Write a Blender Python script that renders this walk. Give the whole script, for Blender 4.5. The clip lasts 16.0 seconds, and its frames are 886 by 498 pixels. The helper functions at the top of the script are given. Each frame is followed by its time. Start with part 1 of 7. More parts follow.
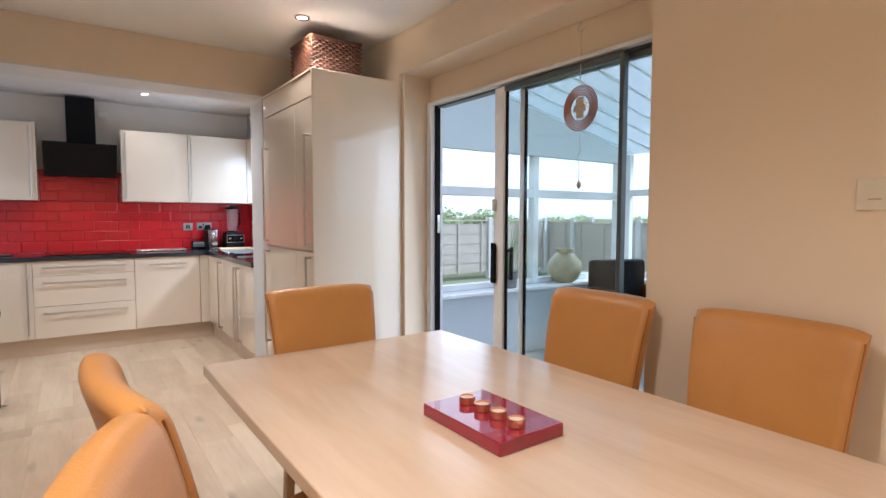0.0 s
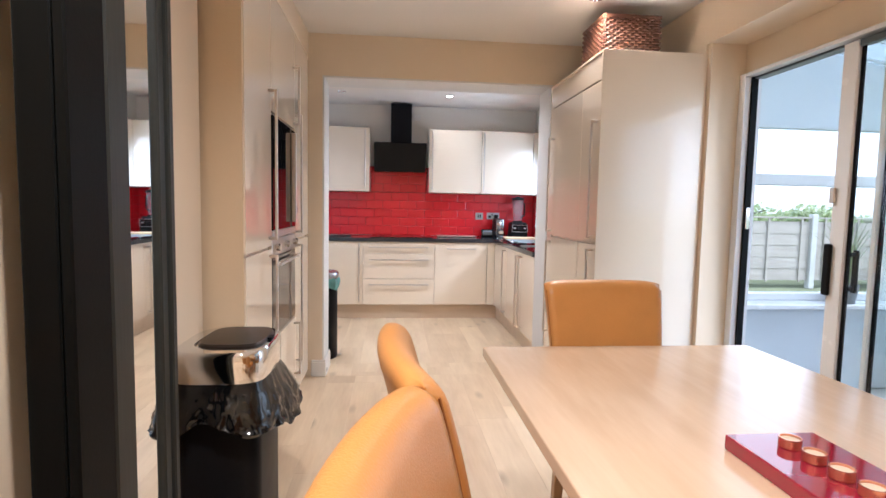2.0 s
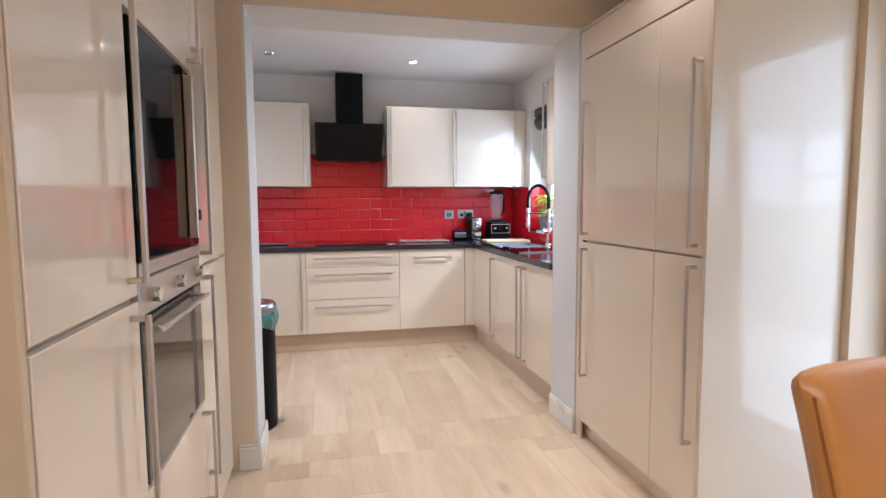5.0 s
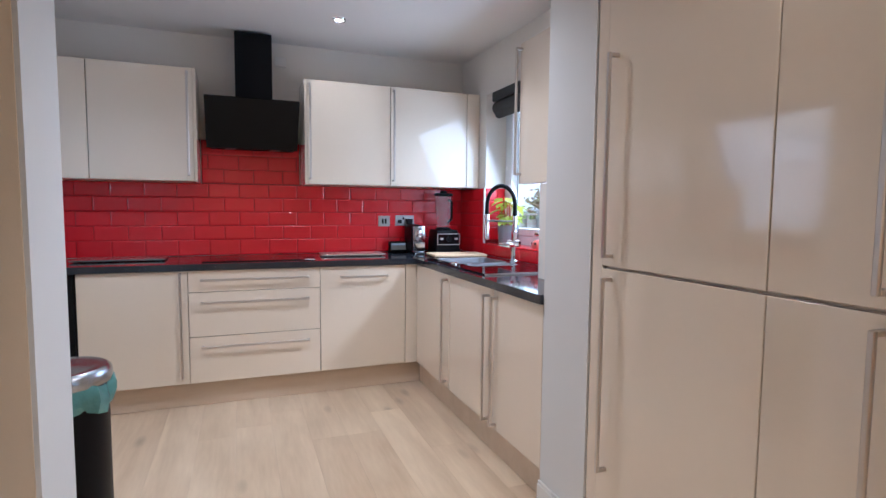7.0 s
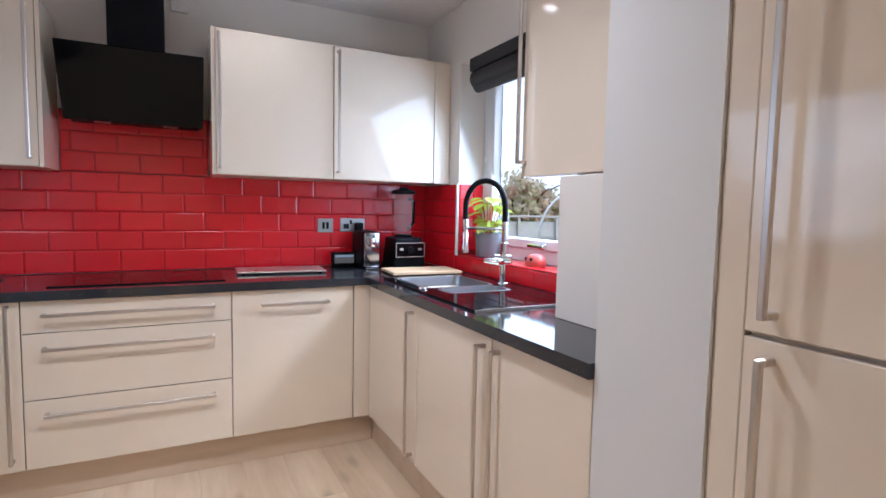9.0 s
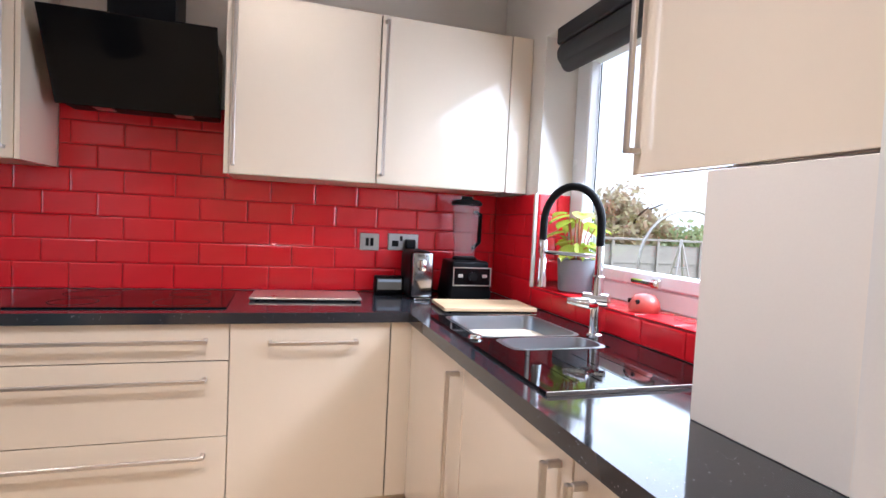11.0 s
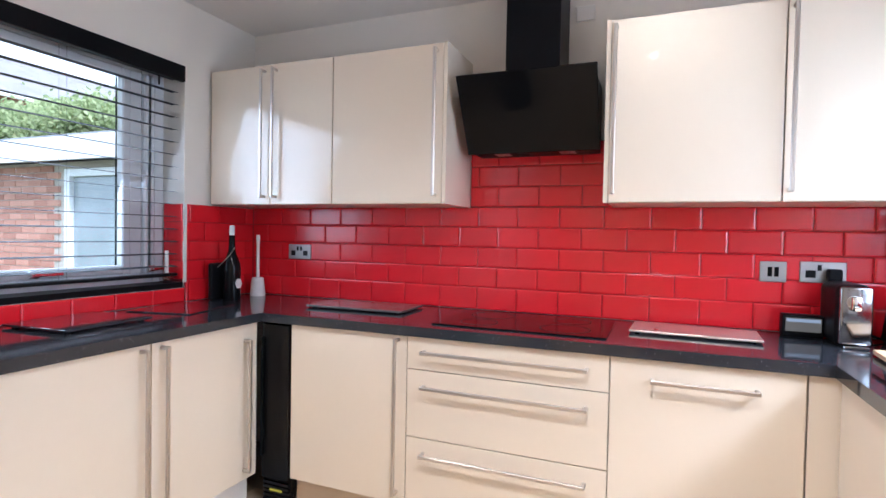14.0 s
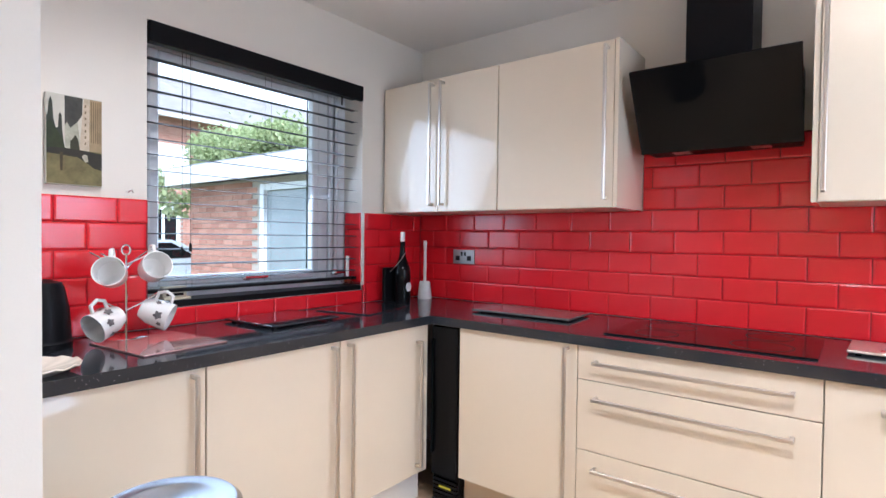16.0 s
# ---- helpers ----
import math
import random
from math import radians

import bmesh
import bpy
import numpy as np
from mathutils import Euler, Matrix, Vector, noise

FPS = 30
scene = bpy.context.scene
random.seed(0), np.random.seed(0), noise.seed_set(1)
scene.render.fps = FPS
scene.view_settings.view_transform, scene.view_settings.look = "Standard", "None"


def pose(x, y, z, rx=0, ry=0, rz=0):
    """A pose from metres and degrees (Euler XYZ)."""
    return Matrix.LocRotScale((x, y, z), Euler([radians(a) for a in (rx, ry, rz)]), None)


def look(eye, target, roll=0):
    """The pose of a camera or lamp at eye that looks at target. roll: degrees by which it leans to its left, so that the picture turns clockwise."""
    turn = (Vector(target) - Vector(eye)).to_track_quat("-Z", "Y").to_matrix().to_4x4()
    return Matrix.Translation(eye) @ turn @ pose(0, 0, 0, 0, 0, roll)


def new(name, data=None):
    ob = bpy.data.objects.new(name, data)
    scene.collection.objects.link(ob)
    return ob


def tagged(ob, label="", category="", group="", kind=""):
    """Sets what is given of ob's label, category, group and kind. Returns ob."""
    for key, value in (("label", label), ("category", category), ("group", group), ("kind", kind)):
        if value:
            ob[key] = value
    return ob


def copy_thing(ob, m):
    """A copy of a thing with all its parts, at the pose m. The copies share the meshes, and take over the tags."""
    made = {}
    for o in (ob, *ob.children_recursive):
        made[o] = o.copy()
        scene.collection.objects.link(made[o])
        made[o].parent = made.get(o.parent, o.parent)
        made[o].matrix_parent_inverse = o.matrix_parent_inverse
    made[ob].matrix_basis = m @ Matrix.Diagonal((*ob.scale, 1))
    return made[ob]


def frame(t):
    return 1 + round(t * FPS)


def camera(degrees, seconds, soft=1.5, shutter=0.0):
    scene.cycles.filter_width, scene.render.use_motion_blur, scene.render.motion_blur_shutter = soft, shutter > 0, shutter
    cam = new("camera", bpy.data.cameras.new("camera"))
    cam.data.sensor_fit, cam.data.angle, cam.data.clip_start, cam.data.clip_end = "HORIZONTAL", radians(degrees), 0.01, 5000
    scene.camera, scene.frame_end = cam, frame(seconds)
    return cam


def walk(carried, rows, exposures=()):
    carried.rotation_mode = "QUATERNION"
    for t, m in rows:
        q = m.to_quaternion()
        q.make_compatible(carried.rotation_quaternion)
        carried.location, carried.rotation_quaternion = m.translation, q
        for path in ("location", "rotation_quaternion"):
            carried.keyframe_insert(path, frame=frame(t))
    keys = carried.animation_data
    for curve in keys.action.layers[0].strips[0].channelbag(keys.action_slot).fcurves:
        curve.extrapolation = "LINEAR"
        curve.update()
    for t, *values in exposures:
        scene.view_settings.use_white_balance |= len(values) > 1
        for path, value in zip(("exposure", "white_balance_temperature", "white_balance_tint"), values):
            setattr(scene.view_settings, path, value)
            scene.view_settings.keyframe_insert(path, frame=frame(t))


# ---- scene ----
cam = camera(80.0, 16.0, soft=1.5)
PATH = [
    (0, (0.561, 2.687, 1.28), (1.716, 4.315, 1.157), 0.1),
    (0.5, (0.609, 2.727, 1.272), (1.476, 4.525, 1.155), 0.2),
    (1, (0.637, 2.719, 1.279), (1.221, 4.628, 1.157), 0.3),
    (1.5, (0.628, 2.727, 1.278), (0.977, 4.692, 1.144), 0.5),
    (2, (0.595, 2.8, 1.26), (0.79, 4.784, 1.102), 1.1),
    (2.5, (0.508, 3.011, 1.254), (0.713, 4.993, 1.082), 1.0),
    (3, (0.42, 3.226, 1.249), (0.724, 5.195, 1.075), 0.3),
    (3.5, (0.376, 3.422, 1.24), (0.737, 5.381, 1.068), -0.1),
    (4, (0.379, 3.659, 1.244), (0.772, 5.612, 1.073), -0.1),
    (4.2, (0.379, 3.74, 1.248), (0.785, 5.69, 1.074), -0.1),
    (6.3, (0.558, 4.755, 1.264), (1.118, 6.67, 1.12), 0.2),
    (6.5, (0.549, 4.859, 1.261), (1.149, 6.761, 1.117), 0.5),
    (7, (0.593, 5.117, 1.259), (1.307, 6.979, 1.108), 0.5),
    (7.5, (0.619, 5.362, 1.249), (1.427, 7.185, 1.1), 0.8),
    (8, (0.645, 5.623, 1.266), (1.546, 7.402, 1.113), 1.1),
    (10.3, (1.161, 6.428, 1.277), (2.015, 8.231, 1.133), 1.5),
    (10.5, (1.181, 6.492, 1.276), (1.975, 8.322, 1.137), 2.0),
    (11, (1.238, 6.636, 1.266), (1.833, 8.542, 1.17), 2.8),
    (11.5, (1.249, 6.713, 1.29), (1.631, 8.674, 1.191), 3.1),
    (12, (1.245, 6.746, 1.279), (1.368, 8.74, 1.194), 2.4),
    (12.5, (1.254, 6.756, 1.281), (1.105, 8.749, 1.204), 1.9),
    (13, (1.253, 6.753, 1.288), (0.875, 8.716, 1.218), 1.6),
    (13.5, (1.246, 6.742, 1.282), (0.667, 8.656, 1.222), 1.2),
    (14, (1.225, 6.721, 1.28), (0.473, 8.573, 1.23), 1.1),
    (14.5, (1.213, 6.717, 1.275), (0.298, 8.495, 1.236), 1.1),
    (15, (1.175, 6.706, 1.268), (0.136, 8.415, 1.234), 1.3),
    (15.5, (1.154, 6.692, 1.282), (0.007, 8.331, 1.236), 0.9),
    (16, (1.146, 6.688, 1.287), (-0.086, 8.263, 1.243), 0.7),
]
EXPOSURES = [(0, 1.12, 5200, 12), (1.5, 1.48, 5180, 13), (4.2, 1.46, 5150, 12), (6.3, 0.97, 4880, 13), (8.2, 1.0, 4850, 13), (10.3, 1.2, 5450, 16), (12, 1.43, 5500, 17), (13.5, 1.68, 5200, 14), (15, 1.70, 5080, 12), (16, 1.68, 5200, 12)]
walk(cam, [(t, look(eye, target, roll)) for t, eye, target, roll in PATH], EXPOSURES)

# ---- light ----
world = bpy.data.worlds.new("world")
scene.world = world
world.use_nodes = True
wn, wl = world.node_tree.nodes, world.node_tree.links
sky = wn.new("ShaderNodeTexSky")
sky.sky_type, sky.sun_disc = "NISHITA", False
sky.sun_elevation, sky.sun_rotation = radians(48), radians(120)
sky.air_density, sky.dust_density, sky.ozone_density = 1.0, 1.0, 1.0
pale = wn.new("ShaderNodeHueSaturation")
pale.inputs["Saturation"].default_value = 0.35
wl.new(sky.outputs[0], pale.inputs["Color"])
cloud = wn.new("ShaderNodeMix")
cloud.data_type = "RGBA"
cloud.inputs["Factor"].default_value = 0.6
cloud.inputs["B"].default_value = (5.0, 5.25, 5.6, 1)
wl.new(pale.outputs[0], cloud.inputs["A"])
wl.new(cloud.outputs["Result"], wn["Background"].inputs["Color"])
wn["Background"].inputs["Strength"].default_value = 0.15

sun = new("sun", bpy.data.lights.new("sun", "SUN"))
sun.data.energy, sun.data.angle, sun.data.color = 2.5, radians(20), (1.0, 0.95, 0.88)


def window_light(at, towards, w, h, watts, tone=(0.87, 0.94, 1.0)):
    """Sky light that comes in through one opening."""
    a = new("window_light", bpy.data.lights.new("window_light", "AREA"))
    a.data.shape, a.data.size, a.data.size_y = "RECTANGLE", w, h
    a.data.energy, a.data.color = watts, tone
    a.matrix_basis = look(at, towards)


window_light((2.47, 8.16, 1.56), (0, 8.16, 0.35), 1.10, 0.95, 7.5)
window_light((-1.185, 8.18, 1.57), (2, 8.18, 0.35), 1.00, 0.95, 2.6)
window_light((2.50, 5.30, 1.05), (0, 5.2, 0.9), 0.55, 1.7, 2, (0.93, 0.97, 0.96))
sun.matrix_basis = look((0, 0, 10), (-math.sin(radians(120)) * 10 * 0.9, -math.cos(radians(120)) * 10 * 0.9, 0))


# ---- materials ----
def nodes_of(name):
    m = bpy.data.materials.new(name)
    m.use_nodes = True
    return m, m.node_tree.nodes, m.node_tree.links, m.node_tree.nodes["Principled BSDF"]


def shade(name, col, rough=0.5, metal=0.0, var=0.08, scale=3.0, grain=80.0, bump=0.04, coat=0.0, rvar=0.08, stretch=(1, 1, 1), rand=0.0, spec=0.5):
    """A surface with broad stains, fine grain, uneven gloss and a little relief."""
    m, n, l, b = nodes_of(name)
    tc = n.new("ShaderNodeTexCoord")
    mp = n.new("ShaderNodeMapping")
    mp.inputs["Scale"].default_value = stretch
    l.new(tc.outputs["Object"], mp.inputs["Vector"])
    big, fine = n.new("ShaderNodeTexNoise"), n.new("ShaderNodeTexNoise")
    big.inputs["Scale"].default_value, big.inputs["Detail"].default_value = scale, 3
    fine.inputs["Scale"].default_value, fine.inputs["Detail"].default_value = grain, 3
    l.new(mp.outputs[0], big.inputs["Vector"])
    l.new(mp.outputs[0], fine.inputs["Vector"])
    add = n.new("ShaderNodeMath")
    add.operation = "MULTIPLY_ADD"
    add.inputs[1].default_value = 0.35
    l.new(fine.outputs["Fac"], add.inputs[0])
    l.new(big.outputs["Fac"], add.inputs[2])
    last = add
    if rand:
        info = n.new("ShaderNodeObjectInfo")
        more = n.new("ShaderNodeMath")
        more.operation = "MULTIPLY_ADD"
        more.inputs[1].default_value = rand
        l.new(info.outputs["Random"], more.inputs[0])
        l.new(add.outputs[0], more.inputs[2])
        last = more
    ramp = n.new("ShaderNodeMapRange")
    ramp.inputs["From Min"].default_value, ramp.inputs["From Max"].default_value = 0.35, 1.0 + rand
    l.new(last.outputs[0], ramp.inputs["Value"])
    mix = n.new("ShaderNodeMix")
    mix.data_type = "RGBA"
    mix.inputs["A"].default_value = (*[c * (1 - var) for c in col], 1)
    mix.inputs["B"].default_value = (*[min(1, c * (1 + var)) for c in col], 1)
    l.new(ramp.outputs[0], mix.inputs["Factor"])
    l.new(mix.outputs["Result"], b.inputs["Base Color"])
    rr = n.new("ShaderNodeMapRange")
    rr.inputs["To Min"].default_value, rr.inputs["To Max"].default_value = max(0.02, rough - rvar), rough + rvar
    l.new(big.outputs["Fac"], rr.inputs["Value"])
    l.new(rr.outputs[0], b.inputs["Roughness"])
    b.inputs["Metallic"].default_value = metal
    b.inputs["Coat Weight"].default_value = coat
    b.inputs["Coat Roughness"].default_value = 0.05
    b.inputs["Specular IOR Level"].default_value = spec
    if bump:
        bp = n.new("ShaderNodeBump")
        bp.inputs["Strength"].default_value, bp.inputs["Distance"].default_value = bump, 0.01
        l.new(fine.outputs["Fac"], bp.inputs["Height"])
        l.new(bp.outputs[0], b.inputs["Normal"])
    return m


def wood(name, dark, light, along="Y", rough=0.35, rand=0.5, freq=9.0, knots=True, bump=0.05):
    """Board grain that runs along one axis, with a few knots; every board differs."""
    m, n, l, b = nodes_of(name)
    tc, info = n.new("ShaderNodeTexCoord"), n.new("ShaderNodeObjectInfo")
    shift = n.new("ShaderNodeVectorMath")
    shift.operation = "MULTIPLY_ADD"
    shift.inputs[1].default_value = (7.3, 3.1, 5.7)
    comb = n.new("ShaderNodeCombineXYZ")
    for k in range(3):
        l.new(info.outputs["Random"], comb.inputs[k])
    l.new(comb.outputs[0], shift.inputs[0])
    l.new(tc.outputs["Object"], shift.inputs[2])
    mp = n.new("ShaderNodeMapping")
    mp.inputs["Scale"].default_value = {"X": (0.12, 1, 1), "Y": (1, 0.12, 1), "Z": (1, 1, 0.12)}[along]
    l.new(shift.outputs[0], mp.inputs["Vector"])
    g1, g2, broad = (n.new("ShaderNodeTexNoise") for _ in range(3))
    g1.inputs["Scale"].default_value, g1.inputs["Detail"].default_value, g1.inputs["Distortion"].default_value = freq, 5, 0.8
    g2.inputs["Scale"].default_value, g2.inputs["Detail"].default_value = freq * 11, 3
    broad.inputs["Scale"].default_value, broad.inputs["Detail"].default_value = 1.7, 2
    l.new(mp.outputs[0], g1.inputs["Vector"])
    l.new(mp.outputs[0], g2.inputs["Vector"])
    l.new(shift.outputs[0], broad.inputs["Vector"])
    s1, s2, s3 = (n.new("ShaderNodeMath") for _ in range(3))
    for s, k in ((s1, 0.3), (s2, 0.5), (s3, rand)):
        s.operation = "MULTIPLY_ADD"
        s.inputs[1].default_value = k
    l.new(g2.outputs["Fac"], s1.inputs[0])
    l.new(g1.outputs["Fac"], s1.inputs[2])
    l.new(broad.outputs["Fac"], s2.inputs[0])
    l.new(s1.outputs[0], s2.inputs[2])
    l.new(info.outputs["Random"], s3.inputs[0])
    l.new(s2.outputs[0], s3.inputs[2])
    mr = n.new("ShaderNodeMapRange")
    mr.inputs["From Min"].default_value, mr.inputs["From Max"].default_value = 0.55, 1.2 + rand
    l.new(s3.outputs[0], mr.inputs["Value"])
    mix = n.new("ShaderNodeMix")
    mix.data_type = "RGBA"
    mix.inputs["A"].default_value, mix.inputs["B"].default_value = (*dark, 1), (*light, 1)
    l.new(mr.outputs[0], mix.inputs["Factor"])
    last = mix.outputs["Result"]
    if knots:
        kv = n.new("ShaderNodeTexVoronoi")
        kv.inputs["Scale"].default_value = 2.3
        km = n.new("ShaderNodeMapping")
        km.inputs["Scale"].default_value = {"X": (0.6, 1.6, 1), "Y": (1.6, 0.6, 1), "Z": (1.6, 1, 0.6)}[along]
        l.new(shift.outputs[0], km.inputs["Vector"])
        l.new(km.outputs[0], kv.inputs["Vector"])
        kr = n.new("ShaderNodeMapRange")
        kr.inputs["From Min"].default_value, kr.inputs["From Max"].default_value = 0.02, 0.13
        kr.inputs["To Min"].default_value, kr.inputs["To Max"].default_value = 0.62, 0.0
        l.new(kv.outputs["Distance"], kr.inputs["Value"])
        k2 = n.new("ShaderNodeMix")
        k2.data_type = "RGBA"
        k2.inputs["B"].default_value = (*[c * 0.55 for c in dark], 1)
        l.new(kr.outputs[0], k2.inputs["Factor"])
        l.new(last, k2.inputs["A"])
        last = k2.outputs["Result"]
    l.new(last, b.inputs["Base Color"])
    b.inputs["Roughness"].default_value = rough
    bp = n.new("ShaderNodeBump")
    bp.inputs["Strength"].default_value, bp.inputs["Distance"].default_value = bump, 0.01
    l.new(g2.outputs["Fac"], bp.inputs["Height"])
    l.new(bp.outputs[0], b.inputs["Normal"])
    return m


def glow(name, col, strength):
    m, n, l, b = nodes_of(name)
    b.inputs["Emission Color"].default_value, b.inputs["Emission Strength"].default_value = (*col, 1), strength
    b.inputs["Base Color"].default_value = (0.02, 0.02, 0.02, 1)
    return m


def clear(name, tint=(0.97, 0.99, 0.98), rough=0.0):
    """Thin glazing: lets light straight through, mirrors by the angle."""
    m, n, l, b = nodes_of(name)
    out = n["Material Output"]
    tr, gl, mx, fr = n.new("ShaderNodeBsdfTransparent"), n.new("ShaderNodeBsdfGlossy"), n.new("ShaderNodeMixShader"), n.new("ShaderNodeLayerWeight")
    pw, ad = n.new("ShaderNodeMath"), n.new("ShaderNodeMath")
    pw.operation, pw.inputs[1].default_value = "POWER", 5.0
    ad.operation, ad.inputs[1].default_value, ad.inputs[2].default_value = "MULTIPLY_ADD", 0.8, 0.025
    tr.inputs[0].default_value = (*tint, 1)
    gl.inputs["Roughness"].default_value = rough
    fr.inputs["Blend"].default_value = 0.5
    l.new(fr.outputs["Facing"], pw.inputs[0])
    l.new(pw.outputs[0], ad.inputs[0])
    l.new(ad.outputs[0], mx.inputs[0])
    l.new(tr.outputs[0], mx.inputs[1])
    l.new(gl.outputs[0], mx.inputs[2])
    l.new(mx.outputs[0], out.inputs["Surface"])
    return m


M_WALL = shade("cream_wall_paint", (0.77, 0.65, 0.49), 0.75, var=0.03, scale=1.2, grain=220, bump=0.03)
M_WALLK = shade("pale_wall_paint", (0.78, 0.74, 0.675), 0.7, var=0.03, scale=1.4, grain=220, bump=0.03)
M_CEIL = shade("ceiling_paint", (0.80, 0.77, 0.73), 0.85, var=0.02, scale=1.0, grain=160, bump=0.03)
M_TRIM = shade("white_gloss_paint", (0.78, 0.76, 0.72), 0.3, var=0.03, scale=4, grain=90, bump=0.02)
M_JAMB = shade("matt_white_paint", (0.71, 0.71, 0.69), 0.7, var=0.025, scale=1.3, grain=200, bump=0.03)
M_UPVC = shade("white_window_plastic", (0.80, 0.82, 0.84), 0.25, var=0.02, scale=5, grain=120, bump=0.0)
M_CREAM = shade("cream_gloss_lacquer", (0.79, 0.69, 0.55), 0.10, var=0.02, scale=1.5, grain=40, bump=0.006, coat=0.6, rvar=0.03)
M_CARC = shade("cream_carcass", (0.74, 0.64, 0.50), 0.3, var=0.03, scale=2, grain=60, bump=0.01)
M_PLINTH = wood("plinth_board", (0.56, 0.43, 0.30), (0.68, 0.55, 0.41), "X", 0.4, 0.1, knots=False)
M_STEEL = shade("brushed_steel", (0.62, 0.57, 0.52), 0.34, 1.0, var=0.06, scale=3, grain=200, bump=0.02, stretch=(1, 1, 0.05))
M_CHROME = shade("chrome", (0.80, 0.80, 0.80), 0.06, 1.0, var=0.02, scale=6, grain=60, bump=0.0, rvar=0.03)
M_RED = shade("red_tile_glaze", (0.70, 0.012, 0.021), 0.22, var=0.10, scale=4, grain=14, bump=0.02, coat=0.15, rvar=0.05, rand=0.3)
M_GROUT = shade("dark_red_grout", (0.20, 0.008, 0.011), 0.8, var=0.15, scale=8, grain=150, bump=0.1)
M_BLACK = shade("black_gloss", (0.006, 0.006, 0.0065), 0.05, var=0.1, scale=4, grain=80, bump=0.0, rvar=0.0, spec=0.14)
M_BLACKM = shade("black_satin", (0.007, 0.007, 0.008), 0.4, var=0.2, scale=5, grain=120, bump=0.0, spec=0.1)
M_DARKF = shade("charcoal_frame", (0.0035, 0.004, 0.004), 0.45, var=0.2, scale=4, grain=90, bump=0.02, spec=0.06)
M_FLOOR = wood("oak_laminate", (0.50, 0.355, 0.22), (0.82, 0.675, 0.48), "Y", 0.30, 0.2, freq=5.0)
M_GAP = shade("board_gap", (0.42, 0.34, 0.25), 0.7, var=0.1)
M_TABLE = wood("light_oak_veneer", (0.54, 0.385, 0.25), (0.69, 0.525, 0.375), "Y", 0.18, 0.05, freq=6.0, knots=False, bump=0.02)
M_TEDGE = wood("oak_edge", (0.50, 0.32, 0.17), (0.62, 0.43, 0.25), "Y", 0.3, 0.05, knots=False)
M_LEATHER = shade("tan_leather", (0.53, 0.245, 0.06), 0.33, var=0.12, scale=5, grain=260, bump=0.12, rvar=0.06)
M_STITCH = shade("pale_stitching", (0.62, 0.40, 0.18), 0.7, var=0.1)
M_LEG = wood("chair_leg_wood", (0.38, 0.22, 0.10), (0.50, 0.32, 0.17), "Z", 0.35, 0.1, knots=False)
M_MIRF = shade("charcoal_wood_frame", (0.020, 0.022, 0.020), 0.42, var=0.25, scale=4, grain=90, bump=0.03, spec=0.25, stretch=(1, 1, 0.1))
M_SLATE = shade("slate_grey_aluminium", (0.10, 0.12, 0.125), 0.35, 0.3, var=0.06, bump=0.0)
M_GLASS = clear("window_glass")
M_MIRROR = shade("mirror_silver", (0.88, 0.89, 0.88), 0.02, 1.0, var=0.005, bump=0.0, rvar=0.005)
M_WHITE = shade("white_ceramic", (0.80, 0.79, 0.77), 0.15, var=0.02, scale=6, grain=50, bump=0.0, rvar=0.04)
M_LAMP = glow("lit_lamp", (1.0, 0.86, 0.68), 14.0)


def granite():
    m, n, l, b = nodes_of("black_granite_worktop")
    tc, v = n.new("ShaderNodeTexCoord"), n.new("ShaderNodeTexVoronoi")
    v.inputs["Scale"].default_value = 95
    l.new(tc.outputs["Object"], v.inputs["Vector"])
    no = n.new("ShaderNodeTexNoise")
    no.inputs["Scale"].default_value = 30
    l.new(tc.outputs["Object"], no.inputs["Vector"])
    r = n.new("ShaderNodeMapRange")
    r.inputs["From Min"].default_value, r.inputs["From Max"].default_value = 0.05, 0.16
    r.inputs["To Min"].default_value, r.inputs["To Max"].default_value = 1.0, 0.0
    l.new(v.outputs["Distance"], r.inputs["Value"])
    g = n.new("ShaderNodeMath")
    g.operation = "GREATER_THAN"
    g.inputs[1].default_value = 0.5
    l.new(no.outputs["Fac"], g.inputs[0])
    k = n.new("ShaderNodeMath")
    k.operation = "MULTIPLY"
    l.new(r.outputs[0], k.inputs[0])
    l.new(g.outputs[0], k.inputs[1])
    mix = n.new("ShaderNodeMix")
    mix.data_type = "RGBA"
    mix.inputs["A"].default_value, mix.inputs["B"].default_value = (0.026, 0.028, 0.034, 1), (0.34, 0.34, 0.38, 1)
    l.new(k.outputs[0], mix.inputs["Factor"])
    l.new(mix.outputs["Result"], b.inputs["Base Color"])
    b.inputs["Roughness"].default_value = 0.07
    return m


